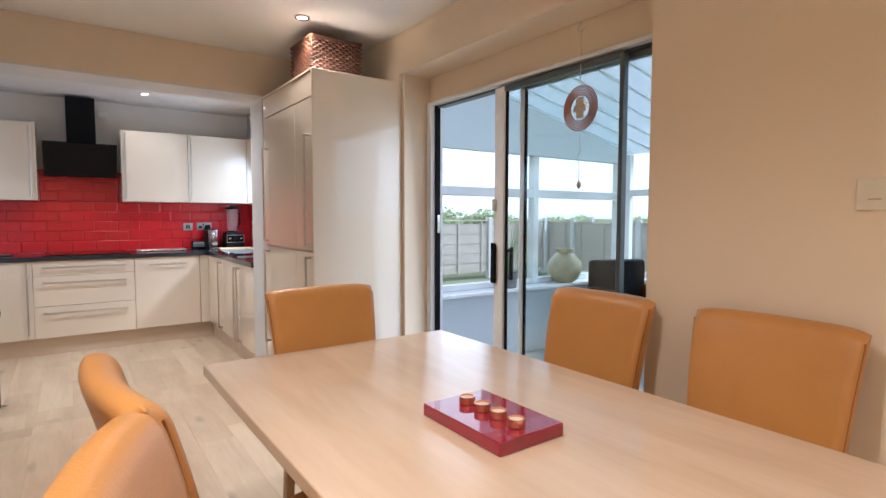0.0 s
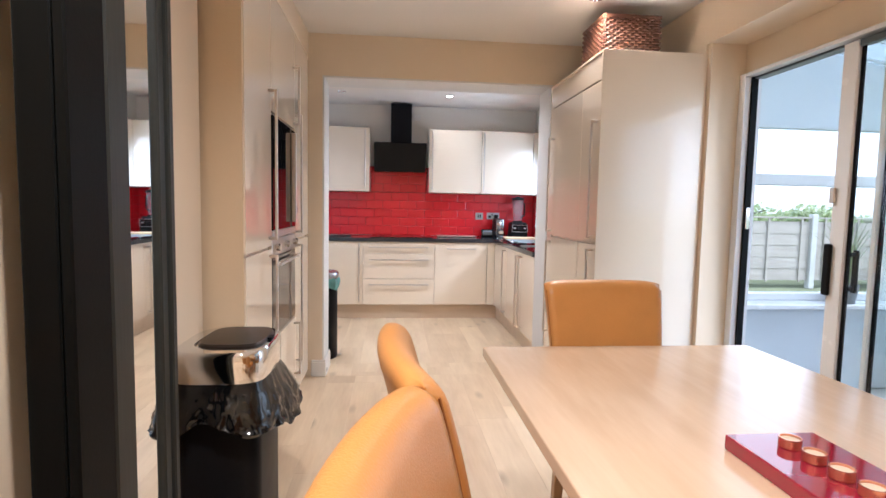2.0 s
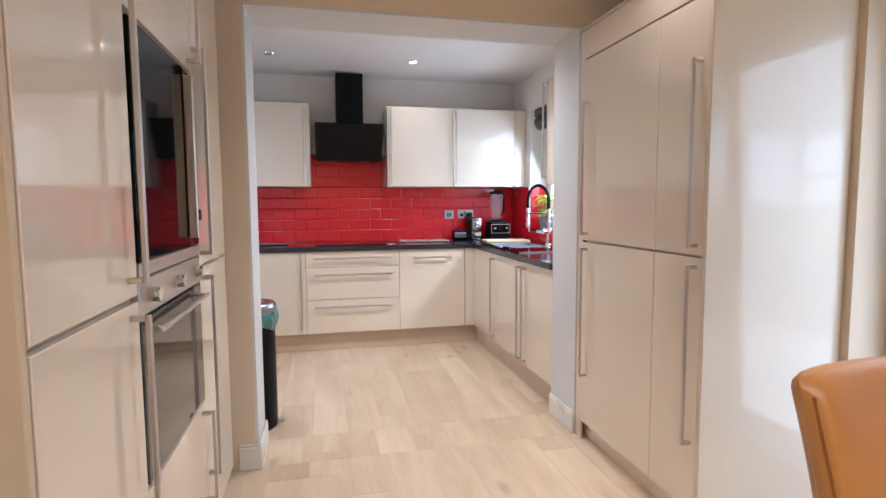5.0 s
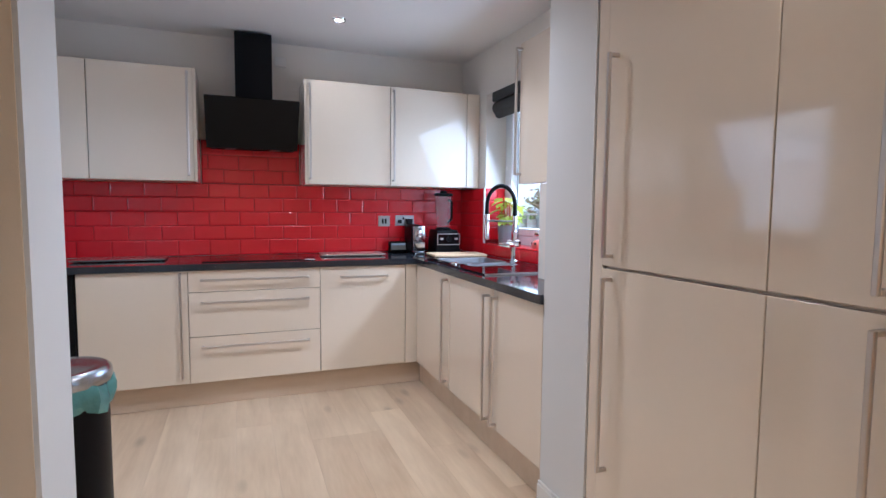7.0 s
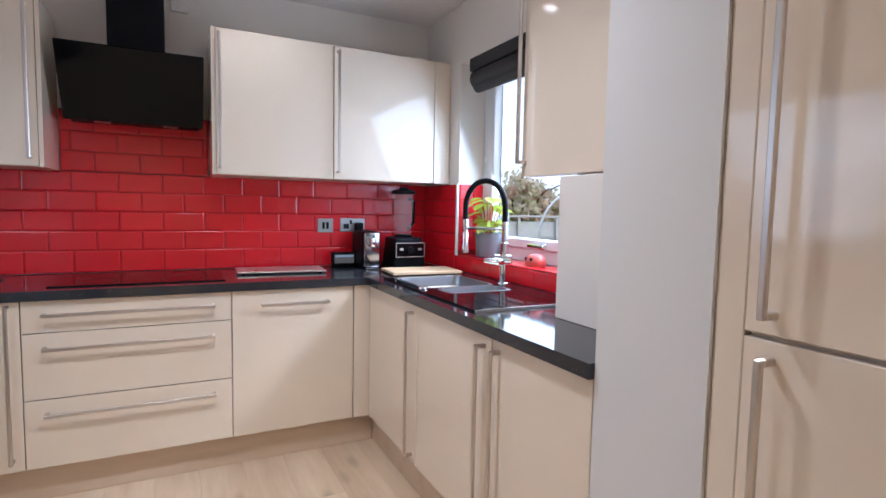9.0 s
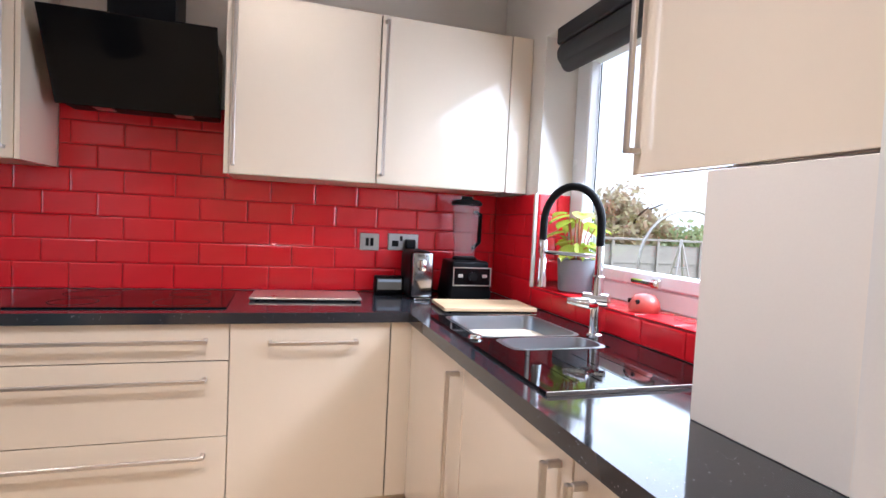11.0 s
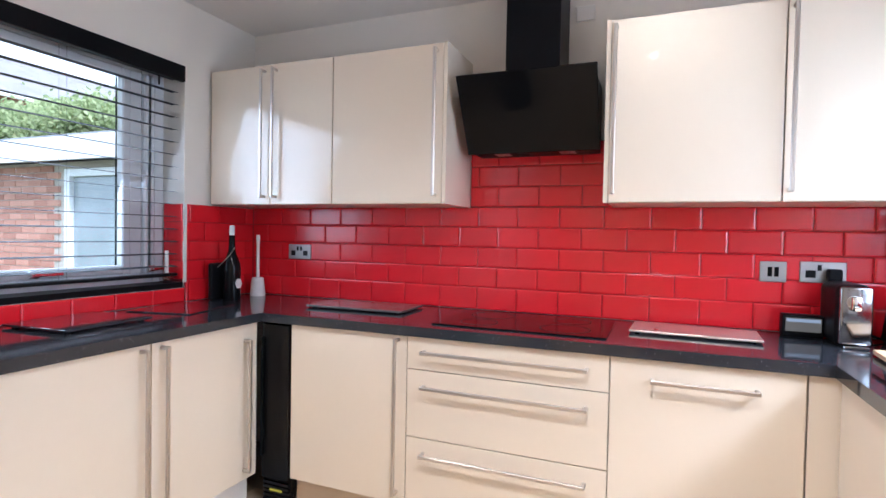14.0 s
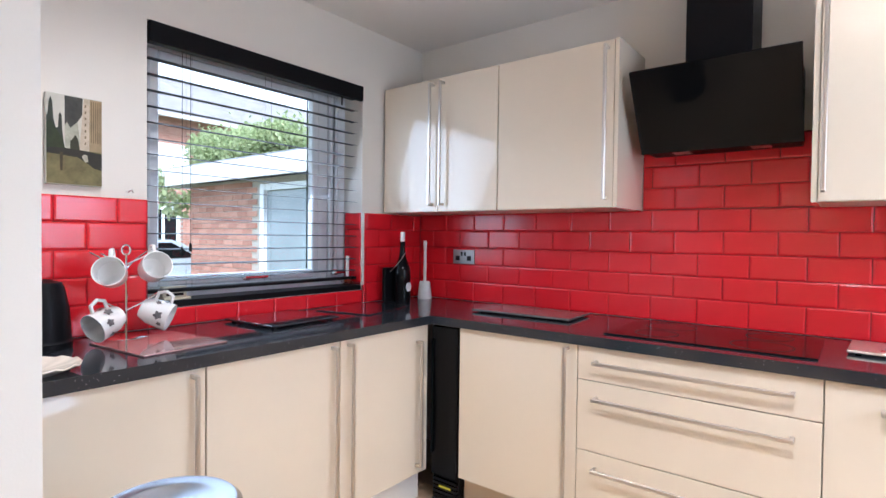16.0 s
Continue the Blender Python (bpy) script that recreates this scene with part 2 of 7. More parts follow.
def brickwork():
    m, n, l, b = nodes_of("brickwork")
    tc = n.new("ShaderNodeTexCoord")
    mp = n.new("ShaderNodeMapping")
    mp.inputs["Rotation"].default_value = (radians(90), 0, 0)
    l.new(tc.outputs["Object"], mp.inputs["Vector"])
    no = n.new("ShaderNodeTexNoise")
    no.inputs["Scale"].default_value = 6
    l.new(tc.outputs["Object"], no.inputs["Vector"])
    info = n.new("ShaderNodeNewGeometry")
    ad = n.new("ShaderNodeMath")
    l.new(info.outputs["Random Per Island"], ad.inputs[0])
    l.new(no.outputs["Fac"], ad.inputs[1])
    mix = n.new("ShaderNodeMix")
    mix.data_type = "RGBA"
    mix.inputs["A"].default_value, mix.inputs["B"].default_value = (0.31, 0.14, 0.10, 1), (0.50, 0.27, 0.20, 1)
    mr = n.new("ShaderNodeMapRange")
    mr.inputs["From Min"].default_value, mr.inputs["From Max"].default_value = 0.3, 1.7
    l.new(ad.outputs[0], mr.inputs["Value"])
    l.new(mr.outputs[0], mix.inputs["Factor"])
    l.new(mix.outputs["Result"], b.inputs["Base Color"])
    b.inputs["Roughness"].default_value = 0.85
    return m


M_GRANITE, M_BRICK = granite(), brickwork()


# ---- mesh tools ----
def box(bm, x0, x1, y0, y1, z0, z1, bev=0.0, seg=1):
    made = bmesh.ops.create_cube(bm, size=1.0)["verts"]
    x0, x1, y0, y1, z0, z1 = min(x0, x1), max(x0, x1), min(y0, y1), max(y0, y1), min(z0, z1), max(z0, z1)
    for v in made:
        v.co = Vector((x0 + (v.co.x + 0.5) * (x1 - x0), y0 + (v.co.y + 0.5) * (y1 - y0), z0 + (v.co.z + 0.5) * (z1 - z0)))
    if bev:
        edges = list({e for v in made for e in v.link_edges})
        bmesh.ops.bevel(bm, geom=edges, offset=bev, segments=seg, profile=0.5, affect="EDGES", clamp_overlap=True)
    return bm


def boxes(*rows, bev=0.0, seg=1):
    bm = bmesh.new()
    for r in rows:
        box(bm, *r, bev=bev, seg=seg)
    return bm


def lathe(bm, rings, cx=0.0, cy=0.0, seg=24, cap=True):
    """Turns a profile of (radius, height) about an upright axis."""
    loops = []
    for r, z in rings:
        loops.append([bm.verts.new((cx + r * math.cos(2 * math.pi * k / seg), cy + r * math.sin(2 * math.pi * k / seg), z)) for k in range(seg)])
    for a, b in zip(loops, loops[1:]):
        for k in range(seg):
            bm.faces.new((a[k], a[(k + 1) % seg], b[(k + 1) % seg], b[k]))
    if cap:
        bm.faces.new(list(reversed(loops[0])))
        bm.faces.new(loops[-1])
    return bm


def tube(bm, pts, r, seg=10):
    """A round bar along a line of points; r may be a list."""
    pts = [Vector(p) for p in pts]
    rs = r if isinstance(r, (list, tuple)) else [r] * len(pts)
    loops, side = [], None
    for i, p in enumerate(pts):
        d = (pts[min(i + 1, len(pts) - 1)] - pts[max(i - 1, 0)]).normalized()
        ref = side if side is not None else (Vector((1, 0, 0)) if abs(d.x) < 0.9 else Vector((0, 1, 0)))
        side = (ref - d * ref.dot(d)).normalized()
        up = d.cross(side)
        loops.append([bm.verts.new(p + rs[i] * (math.cos(2 * math.pi * k / seg) * side + math.sin(2 * math.pi * k / seg) * up)) for k in range(seg)])
    for a, b in zip(loops, loops[1:]):
        for k in range(seg):
            bm.faces.new((a[k], a[(k + 1) % seg], b[(k + 1) % seg], b[k]))
    bm.faces.new(list(reversed(loops[0])))
    bm.faces.new(loops[-1])
    return bm


def finish(name, bm, material, smooth=False, offset=(0, 0, 0)):
    bmesh.ops.recalc_face_normals(bm, faces=bm.faces)
    if offset != (0, 0, 0):
        bmesh.ops.translate(bm, vec=Vector(offset), verts=bm.verts)
    me = bpy.data.meshes.new(name)
    bm.to_mesh(me)
    bm.free()
    me.materials.append(material)
    if smooth:
        me.shade_smooth()
        me.set_sharp_from_angle(angle=radians(40))
    return new(name, me)


def part(name, bm, material, parent, label="", smooth=False, at=None):
    """One mesh under a thing or a part. The bmesh is in world metres, or about at when the thing is built round the origin."""
    home = parent
    while home.parent:
        home = home.parent
    o = home.matrix_basis.translation
    ob = finish(name, bm, material, smooth, (-o.x, -o.y, -o.z))
    ob.parent = parent
    if label:
        ob["label"] = label
    return ob


def thing(name, loc, label, category, group="", kind=""):
    ob = new(name)
    ob.empty_display_size = 0.1
    ob.matrix_basis = Matrix.Translation(loc)
    return tagged(ob, label, category, group, kind)


def single(name, bm, material, label, category, group="", kind="", smooth=False):
    return tagged(finish(name, bm, material, smooth), label, category, group, kind)


def structure(name, bm, material, label="", category="", smooth=False):
    return tagged(finish(name, bm, material, smooth), label, category, "", "structure")


def setting(name, loc, label="", category=""):
    return thing(name, loc, label, category, "", "structure")


# ---- structure ----
H = 2.46                 # ceilings
XL, XR = -1.06, 2.35     # kitchen side walls
YB = 9.27                # tiled end wall
YP0, YP1 = 6.68, 6.98    # wall between dining room and kitchen
OX0, OX1, OZ = 0.110, 1.755, 2.16
DX = -0.13               # dining room's side wall
Y0 = 0.7                 # end of the dining room behind the start

structure("floor_base", boxes((-1.4, 2.9, 0.4, 9.6, -0.2, -0.010)), M_GAP, "sub-floor below the laminate boards", "floor")
wall_north = structure("wall_north", boxes((-1.36, 2.68, YB, YB + 0.25, 0, H)), M_WALLK, "pale painted kitchen end wall with red tiles", "wall")
WZ0, WZ1 = 0.985, 2.13
wall_west = structure("wall_west", boxes(
    (XL - 0.28, XL, YP1, 7.61, 0, H), (XL - 0.28, XL, 8.76, YB, 0, H),
    (XL - 0.28, XL, 7.61, 8.76, 0, WZ0), (XL - 0.28, XL, 7.61, 8.76, WZ1, H)), M_WALLK, "pale painted kitchen wall with the street window", "wall")
wall_east = structure("wall_east", boxes(
    (XR, XR + 0.28, YP1, 7.52, 0, H), (XR, XR + 0.28, 8.80, YB, 0, H),
    (XR, XR + 0.28, 7.52, 8.80, 0, 0.99), (XR, XR + 0.28, 7.52, 8.80, 2.12, H)), M_WALLK, "pale painted kitchen wall with the garden window", "wall")
wall_partition = structure("wall_partition", boxes(
    (-1.34, OX0, YP0, YP1 - 0.02, 0, H), (OX1, 2.63, YP0, YP1, 0, H), (OX0, OX1, YP0, YP1, OZ, H)), M_JAMB, "white painted wide opening between the rooms", "wall")
structure("wall_partition_face", boxes(
    (-0.60, OX0 - 0.012, YP0 - 0.004, YP0, 0.0, 2.26), (OX1 + 0.012, XR, YP0 - 0.004, YP0, 0, H), (OX0 - 0.012, OX1 + 0.012, YP0 - 0.004, YP0, OZ + 0.012, H),
    (-0.6, OX0 - 0.012, YP0 - 0.004, YP0, 2.26, H)), M_WALL, "cream painted wall above the opening", "wall")
PY0, PY1 = 3.87, 5.70
structure("wall_dining_east", boxes(
    (XR, XR + 0.28, Y0, PY0, 0, H), (XR, XR + 0.28, PY1, YP0, 0, H), (XR, XR + 0.28, PY0, PY1, 2.20, H), (XR + 0.014, XR + 0.28, 5.665, PY1, 0, 2.20),
    (2.57, XR + 0.28, PY0, 5.665, 2.035, 2.20), (2.57, XR + 0.28, PY0, PY0 + 0.05, 0, 2.035)), M_WALL, "cream painted dining wall with a deep patio door reveal", "wall")
structure("wall_dining_west", boxes(
    (DX - 0.12, DX, Y0, 4.90, 0, H), (-0.72, DX - 0.12, 4.80, 4.90, 0, H), (-0.72, -0.62, 4.90, YP0, 0, H)), M_WALL, "cream painted dining room wall", "wall")
structure("wall_south", boxes((-0.25, 2.63, Y0 - 0.12, Y0, 0, H)), M_WALL, "cream painted wall closing the dining room", "wall")
structure("ceiling_dining", boxes((-0.75, 2.63, Y0 - 0.12, YP0 + 0.01, H, H + 0.1)), M_CEIL, "white painted dining room ceiling", "ceiling")
structure("ceiling_kitchen", boxes((-1.34, 2.63, YP0 + 0.02, YB + 0.25, H, H + 0.1)), M_CEIL, "white painted kitchen ceiling", "ceiling")
structure("wall_bulkhead", boxes((-0.62, 0.0, 4.93, YP0 - 0.004, 2.27, H)), M_WALL, "cream boxing above the tall oven cabinets", "wall")
structure("boxed_pier", boxes((2.012, XR, YP1, 7.455, 0.91, 1.391), bev=0.002), M_WALLK, "pale painted boxed pier standing on the worktop", "wall")


def skirting(name, rows):
    bm = bmesh.new()
    for x0, x1, y0, y1 in rows:
        box(bm, x0, x1, y0, y1, 0, 0.11, 0.004)
        box(bm, x0 + 0.003, x1 - 0.003, y0 + 0.003, y1 - 0.003, 0.11, 0.125, 0.003)
    structure(name, bm, M_TRIM, "white painted skirting board", "baseboard")


skirting("baseboard", ((OX0 - 0.091, OX0 + 0.016, YP0 - 0.018, YP0 - 0.004), (OX0, OX0 + 0.016, YP0 - 0.004, YP1 - 0.02), (OX1 - 0.016, OX1, YP0 - 0.004, YP1),
                       (DX, DX + 0.016, Y0, 4.88), (XR - 0.016, XR, Y0, PY0), (XR - 0.016, XR, 5.705, 5.72)))


# windows and the patio door
def casement(name, xf, y0, y1, z0, z1, inward, label, mullions=(), f=0.06, d=0.035, s=0.045):
    """A white plastic window in a side wall; inward is +1 when the room lies at greater x."""
    w = setting(name, (xf, (y0 + y1) / 2, z0), label, "window")
    part("window_frame", boxes((xf - d, xf + d, y0, y0 + f, z0, z1), (xf - d, xf + d, y1 - f, y1, z0, z1), (xf - d, xf + d, y0 + f, y1 - f, z0, z0 + f),
                               (xf - d, xf + d, y0 + f, y1 - f, z1 - f, z1), bev=0.006), M_UPVC, w)
    cuts = [y0 + f, *mullions, y1 - f]
    for m in mullions:
        part("mullion", boxes((xf - d, xf + d, m - 0.035, m + 0.035, z0 + f, z1 - f), bev=0.006), M_UPVC, w)
    for a, b in zip(cuts, cuts[1:]):
        a2, b2 = a + (0.035 if a in mullions else 0), b - (0.035 if b in mullions else 0)
        g = (d + 0.010) * inward
        part("sash", boxes((xf, xf + g, a2 + 0.002, a2 + s, z0 + f, z1 - f), (xf, xf + g, b2 - s, b2 - 0.002, z0 + f, z1 - f),
                           (xf, xf + g, a2 + s, b2 - s, z0 + f + 0.002, z0 + f + s), (xf, xf + g, a2 + s, b2 - s, z1 - f - s, z1 - f - 0.002), bev=0.007), M_UPVC, w)
        part("gasket", boxes((xf - 0.001, xf + 0.004 * inward, a2 + s + 0.0005, a2 + s + 0.006, z0 + f + s, z1 - f - s), (xf - 0.001, xf + 0.004 * inward, b2 - s - 0.006, b2 - s - 0.0005, z0 + f + s, z1 - f - s)), M_BLACKM, w, "black glazing gasket")
        p = part("pane", boxes((xf - 0.006, xf - 0.002, a2 + 0.01, b2 - 0.01, z0 + f, z1 - f)), M_GLASS, w)
        p.visible_shadow = False
        ym = (a2 + b2) / 2
        xh = xf + inward * (d + 0.0105)
        part("handle", boxes((xh, xh + inward * 0.02, ym - 0.02, ym + 0.02, z0 + f + 0.008, z0 + f + 0.038), (xh + inward * 0.02, xh + inward * 0.034, ym - 0.02, ym + 0.11, z0 + f + 0.014, z0 + f + 0.032), bev=0.004), M_CHROME, w, "white and chrome window handle")
    return w


casement("window_1", 2.560, 7.52, 8.80, 1.0, 2.12, -1, "white plastic casement window above the sink", (), 0.07, 0.045, 0.055)
casement("window_2", -1.24, 7.61, 8.76, 1.0, WZ1, 1, "white plastic street window behind a dark venetian blind", (8.60,))
structure("window_2_board", boxes((-1.20, XL + 0.0, 7.612, 8.758, WZ0, 1.012), bev=0.003), M_BLACKM, "dark inner window board", "sill")

door = setting("door_1", (2.6, 4.8, 0), "white and slate aluminium sliding patio door, half open", "patio door")
PF = 2.585
part("outer_frame", boxes((PF - 0.05, PF + 0.05, 5.612, 5.664, 0, 2.03), (PF - 0.05, PF + 0.05, PY0 + 0.055, PY0 + 0.085, 0, 2.03), (PF - 0.05, PF + 0.05, PY0 + 0.085, 5.612, 2.010, 2.03),
                          (PF - 0.05, PF + 0.05, PY0 + 0.085, 5.612, 0, 0.035), bev=0.003), M_UPVC, door)
part("seal", boxes((PF - 0.016, PF + 0.016, 5.594, 5.611, 0.036, 2.009)), M_BLACKM, door, "black rubber seal on the frame")
part("striker_plate", boxes((PF - 0.012, PF + 0.012, 5.588, 5.5935, 1.17, 1.29), bev=0.002), M_CHROME, door)
part("head_track", boxes((PF - 0.006, PF + 0.046, PY0 + 0.086, 5.593, 1.998, 2.0095)), M_SLATE, door, "dark grey sliding track")


def leaf(name, x, y0, y1, near, far, far_mat):
    """A sliding leaf: thin slate stile on one edge, rails top and bottom, the closing stile on the other edge."""
    lf = part(name, boxes((x - 0.018, x + 0.018, y0, y0 + near, 0.04, 1.997), (x - 0.018, x + 0.018, y0 + near, y1 - far, 0.04, 0.11),
                          (x - 0.018, x + 0.018, y0 + near, y1 - far, 1.968, 1.997), bev=0.003), M_SLATE, door, "slate grey aluminium sliding leaf")
    part("stile", boxes((x - 0.019, x + 0.019, y1 - far, y1, 0.04, 1.997), bev=0.004), far_mat, lf, "white aluminium stile")
    p = part("pane", boxes((x - 0.004, x + 0.004, y0 + near, y1 - far, 0.11, 1.968)), M_GLASS, lf)
    p.visible_shadow = False
    part("gasket", boxes((x - 0.0055, x + 0.0055, y1 - far - 0.014, y1 - far - 0.0005, 0.11, 1.968)), M_BLACKM, lf, "black glazing gasket")
    return lf


slider = leaf("sliding_leaf", PF - 0.024, 4.132, 4.978, 0.022, 0.078, M_UPVC)
part("door_handle", boxes((PF - 0.060, PF - 0.0435, 4.952, 4.990, 0.90, 1.13), bev=0.005), M_BLACKM, slider, "black handle plate")
part("door_pull", boxes((PF + 0.000, PF + 0.040, 4.915, 4.939, 0.925, 0.945), (PF + 0.000, PF + 0.040, 4.915, 4.939, 1.075, 1.095), (PF + 0.036, PF + 0.056, 4.915, 4.939, 0.915, 1.105), bev=0.005), M_BLACKM, slider, "black outer pull")
part("lock", boxes((PF - 0.056, PF - 0.0435, 4.955, 4.985, 1.31, 1.38), bev=0.004), M_STEEL, slider)
leaf("fixed_leaf", PF + 0.024, 3.957, 4.825, 0.03, 0.024, M_UPVC)


# ---- cabinets ----
def along(face, front):
    """Maps width u, distance d out of the front and height z to a box in the world."""
    if face == "-y":
        return lambda u0, u1, d0, d1, z0, z1: (u0, u1, front - d0, front - d1, z0, z1)
    if face == "-x":
        return lambda u0, u1, d0, d1, z0, z1: (front - d0, front - d1, u0, u1, z0, z1)
    return lambda u0, u1, d0, d1, z0, z1: (front + d0, front + d1, u0, u1, z0, z1)


def bar(f, u0, u1, z0, z1):
    """A square bar handle on two feet, upright or level."""
    if z1 - z0 > u1 - u0:
        return boxes(f(u0, u1, 0.030, 0.042, z0, z1), f(u0, u1, -0.001, 0.030, z0, z0 + 0.014), f(u0, u1, -0.001, 0.030, z1 - 0.014, z1), bev=0.0025)
    return boxes(f(u0, u1, 0.030, 0.042, z0, z1), f(u0, u0 + 0.014, -0.001, 0.030, z0, z1), f(u1 - 0.014, u1, -0.001, 0.030, z0, z1), bev=0.0025)


def cabinet(name, face, front, depth, u0, u1, z0, z1, fronts, label, category="cabinet", group="", drawer=False, ends=True):
    """A carcass with gloss fronts (u0, u1, z0, z1, handle); a handle is (u0, u1, z0, z1) or None."""
    f = along(face, front)
    c = f((u0 + u1) / 2, (u0 + u1) / 2, -depth / 2, -depth / 2, z0, z0)
    t = thing(name, (c[0], c[2], z0), label, category, group)
    part("body", boxes(f(u0 + 0.001, u1 - 0.001, -depth, -0.022, z0, z1)), M_CARC, t)
    for a, b, p, q, h in fronts:
        d = part("drawer_front" if drawer else "door", boxes(f(a + 0.0018, b - 0.0018, -0.020, 0.0, p + 0.0018, q - 0.0018), bev=0.0022, seg=2), M_CREAM, t)
        if h:
            part("handle", bar(f, *h), M_STEEL, d, "brushed steel bar handle")
    return t


BF, ZB, ZT = 8.67, 0.16, 0.868
G = "fitted kitchen base units"
cabinet("base_cabinet", "-y", BF, 0.56, -0.300, 0.283, ZB, ZT, [(-0.300, 0.283, ZB, ZT, (0.236, 0.250, 0.205, 0.855))], "cream gloss base cupboard with an upright steel handle", group=G)
cabinet("drawer_unit", "-y", BF, 0.56, 0.283, 1.080, ZB, ZT, [(0.283, 1.080, 0.732, ZT, (0.355, 1.008, 0.802, 0.816)), (0.283, 1.080, 0.452, 0.732, (0.355, 1.008, 0.660, 0.674)),
        (0.283, 1.080, ZB, 0.452, (0.355, 1.008, 0.383, 0.397))], "cream gloss three-drawer unit below the hob", "drawers", G, True)
cabinet("dishwasher", "-y", BF, 0.56, 1.080, 1.672, ZB, ZT, [(1.080, 1.672, ZB, ZT, (1.214, 1.542, 0.790, 0.804))], "cream gloss front of a built-in dishwasher", "dishwasher", G)
cabinet("corner_filler", "-y", BF, 0.02, 1.674, 1.753, ZB, ZT, [], "cream gloss corner filler panel", "filler panel")
part("panel", boxes((1.6755, 1.802, BF - 0.0, BF + 0.019, ZB, ZT), bev=0.002), M_CREAM, bpy.data.objects["corner_filler"])
RF = 1.757
cabinet("base_cabinet", "-x", RF, 0.56, 8.040, 8.664, ZB, ZT, [(8.040, 8.664, ZB, ZT, (8.075, 8.089, 0.195, 0.835))], "cream gloss sink base cupboard beside the corner", group=G)
cabinet("base_cabinet", "-x", RF, 0.56, 7.450, 8.038, ZB, ZT, [(7.450, 8.038, ZB, ZT, (7.486, 7.500, 0.185, 0.835))], "cream gloss base cupboard under the drainer", group=G)
cabinet("base_cabinet", "-x", RF, 0.56, 6.985, 7.448, ZB, ZT, [(6.985, 7.448, ZB, ZT, (7.398, 7.412, 0.185, 0.835))], "cream gloss base cupboard beside the opening", group=G)
LF = -0.475
cabinet("base_cabinet", "+x", LF, 0.56, 8.100, 8.650, ZB, ZT, [(8.100, 8.650, ZB, ZT, (8.134, 8.148, 0.20, 0.852)), ], "cream gloss corner base cupboard under the street window", group=G)
part("handle", bar(along("+x", LF), 8.562, 8.576, 0.20, 0.80), M_STEEL, bpy.data.objects["base_cabinet.004"].children[1], "brushed steel bar handle")
cabinet("base_cabinet", "+x", LF, 0.56, 7.545, 8.098, ZB, ZT, [(7.545, 8.098, ZB, ZT, (8.050, 8.064, 0.20, 0.852))], "cream gloss base cupboard under the street window", group=G)
cabinet("base_cabinet", "+x", LF, 0.56, 6.985, 7.543, ZB, ZT, [(6.985, 7.543, ZB, ZT, (7.492, 7.506, 0.20, 0.852))], "cream gloss base cupboard next to the opening", group=G)

wine = thing("wine_cooler", (-0.385, 8.95, 0), "slim black wine cooler between the base units", "wine cooler")
part("body", boxes((-0.462, -0.306, 8.69, 9.22, 0.09, 0.865)), M_BLACKM, wine)
part("glass_door", boxes((-0.460, -0.308, 8.665, 8.689, 0.14, 0.862), bev=0.004), M_BLACK, wine, "black glass door")
part("handle", boxes((-0.450, -0.440, 8.645, 8.6645, 0.25, 0.80), bev=0.003), M_DARKF, wine)
part("grille", boxes(*[(-0.455, -0.312, 8.675, 8.70, 0.012 + 0.020 * k, 0.024 + 0.020 * k) for k in range(6)], (-0.455, -0.312, 8.70, 8.72, 0.0, 0.135)), M_BLACKM, wine)
part("energy_label", boxes((-0.415, -0.345, 8.672, 8.6745, 0.083, 0.093)), shade("label_yellow", (0.65, 0.62, 0.05), 0.5), wine, "yellow and green sticker")

plinth = single("plinth", boxes((-0.306, 1.80, 8.730, 8.746, 0, 0.152), bev=0.002), M_PLINTH, "beige board plinth below the base units", "plinth")
single("plinth", boxes((1.800, 1.816, 6.985, 8.729, 0, 0.152), bev=0.002), M_PLINTH, "beige board plinth along the sink run", "plinth")
single("plinth", boxes((-0.552, -0.536, 6.985, 8.66, 0, 0.152), bev=0.002), M_TRIM, "pale board plinth along the window run", "plinth")

# worktop with the cut-out for the sink
SX0, SX1, SY0, SY1 = 1.815, 2.275, 7.63, 8.545
wt = bmesh.new()
Z0, Z1 = 0.870, 0.910
top = thing("worktop", (0.6, 8.96, Z0), "polished black speckled stone worktop on the base units", "worktop")
for r in ((XL + 0.001, XR - 0.001, 8.650, YB - 0.009), (XL + 0.001, -0.455, YP1 + 0.001, 8.650), (1.737, XR - 0.001, YP1 + 0.001, SY0), (1.737, SX0, SY0, SY1),
          (SX1, XR - 0.001, SY0, SY1), (1.737, XR - 0.001, SY1, 8.650)):
    box(wt, *r, Z0, Z1)
    if r[3] == YB - 0.009 or r[1] == -0.455:
        part("slab", wt, M_GRANITE, top)
        wt = bmesh.new()
bmesh.ops.remove_doubles(wt, verts=wt.verts, dist=0.0001)
part("slab", wt, M_GRANITE, top, "stone slab with the sink cut-out")

hob = thing("hob", (0.69, 8.95, Z1), "black glass induction hob set in the worktop", "hob")
part("glass_plate", boxes((0.36, 1.06, 8.735, 9.19, Z1 + 0.0005, Z1 + 0.006), bev=0.002), M_BLACK, hob)
for k, (cx, cy, r) in enumerate(((0.53, 8.86, 0.08), (0.53, 9.07, 0.10), (0.89, 8.86, 0.10), (0.89, 9.07, 0.08))):
    ring = bmesh.new()
    lathe(ring, [(r, Z1 + 0.0061), (r, Z1 + 0.0066), (r - 0.003, Z1 + 0.0066), (r - 0.003, Z1 + 0.0061)], cx, cy, 32, False)
    part("zone_ring", ring, M_DARKF, hob)

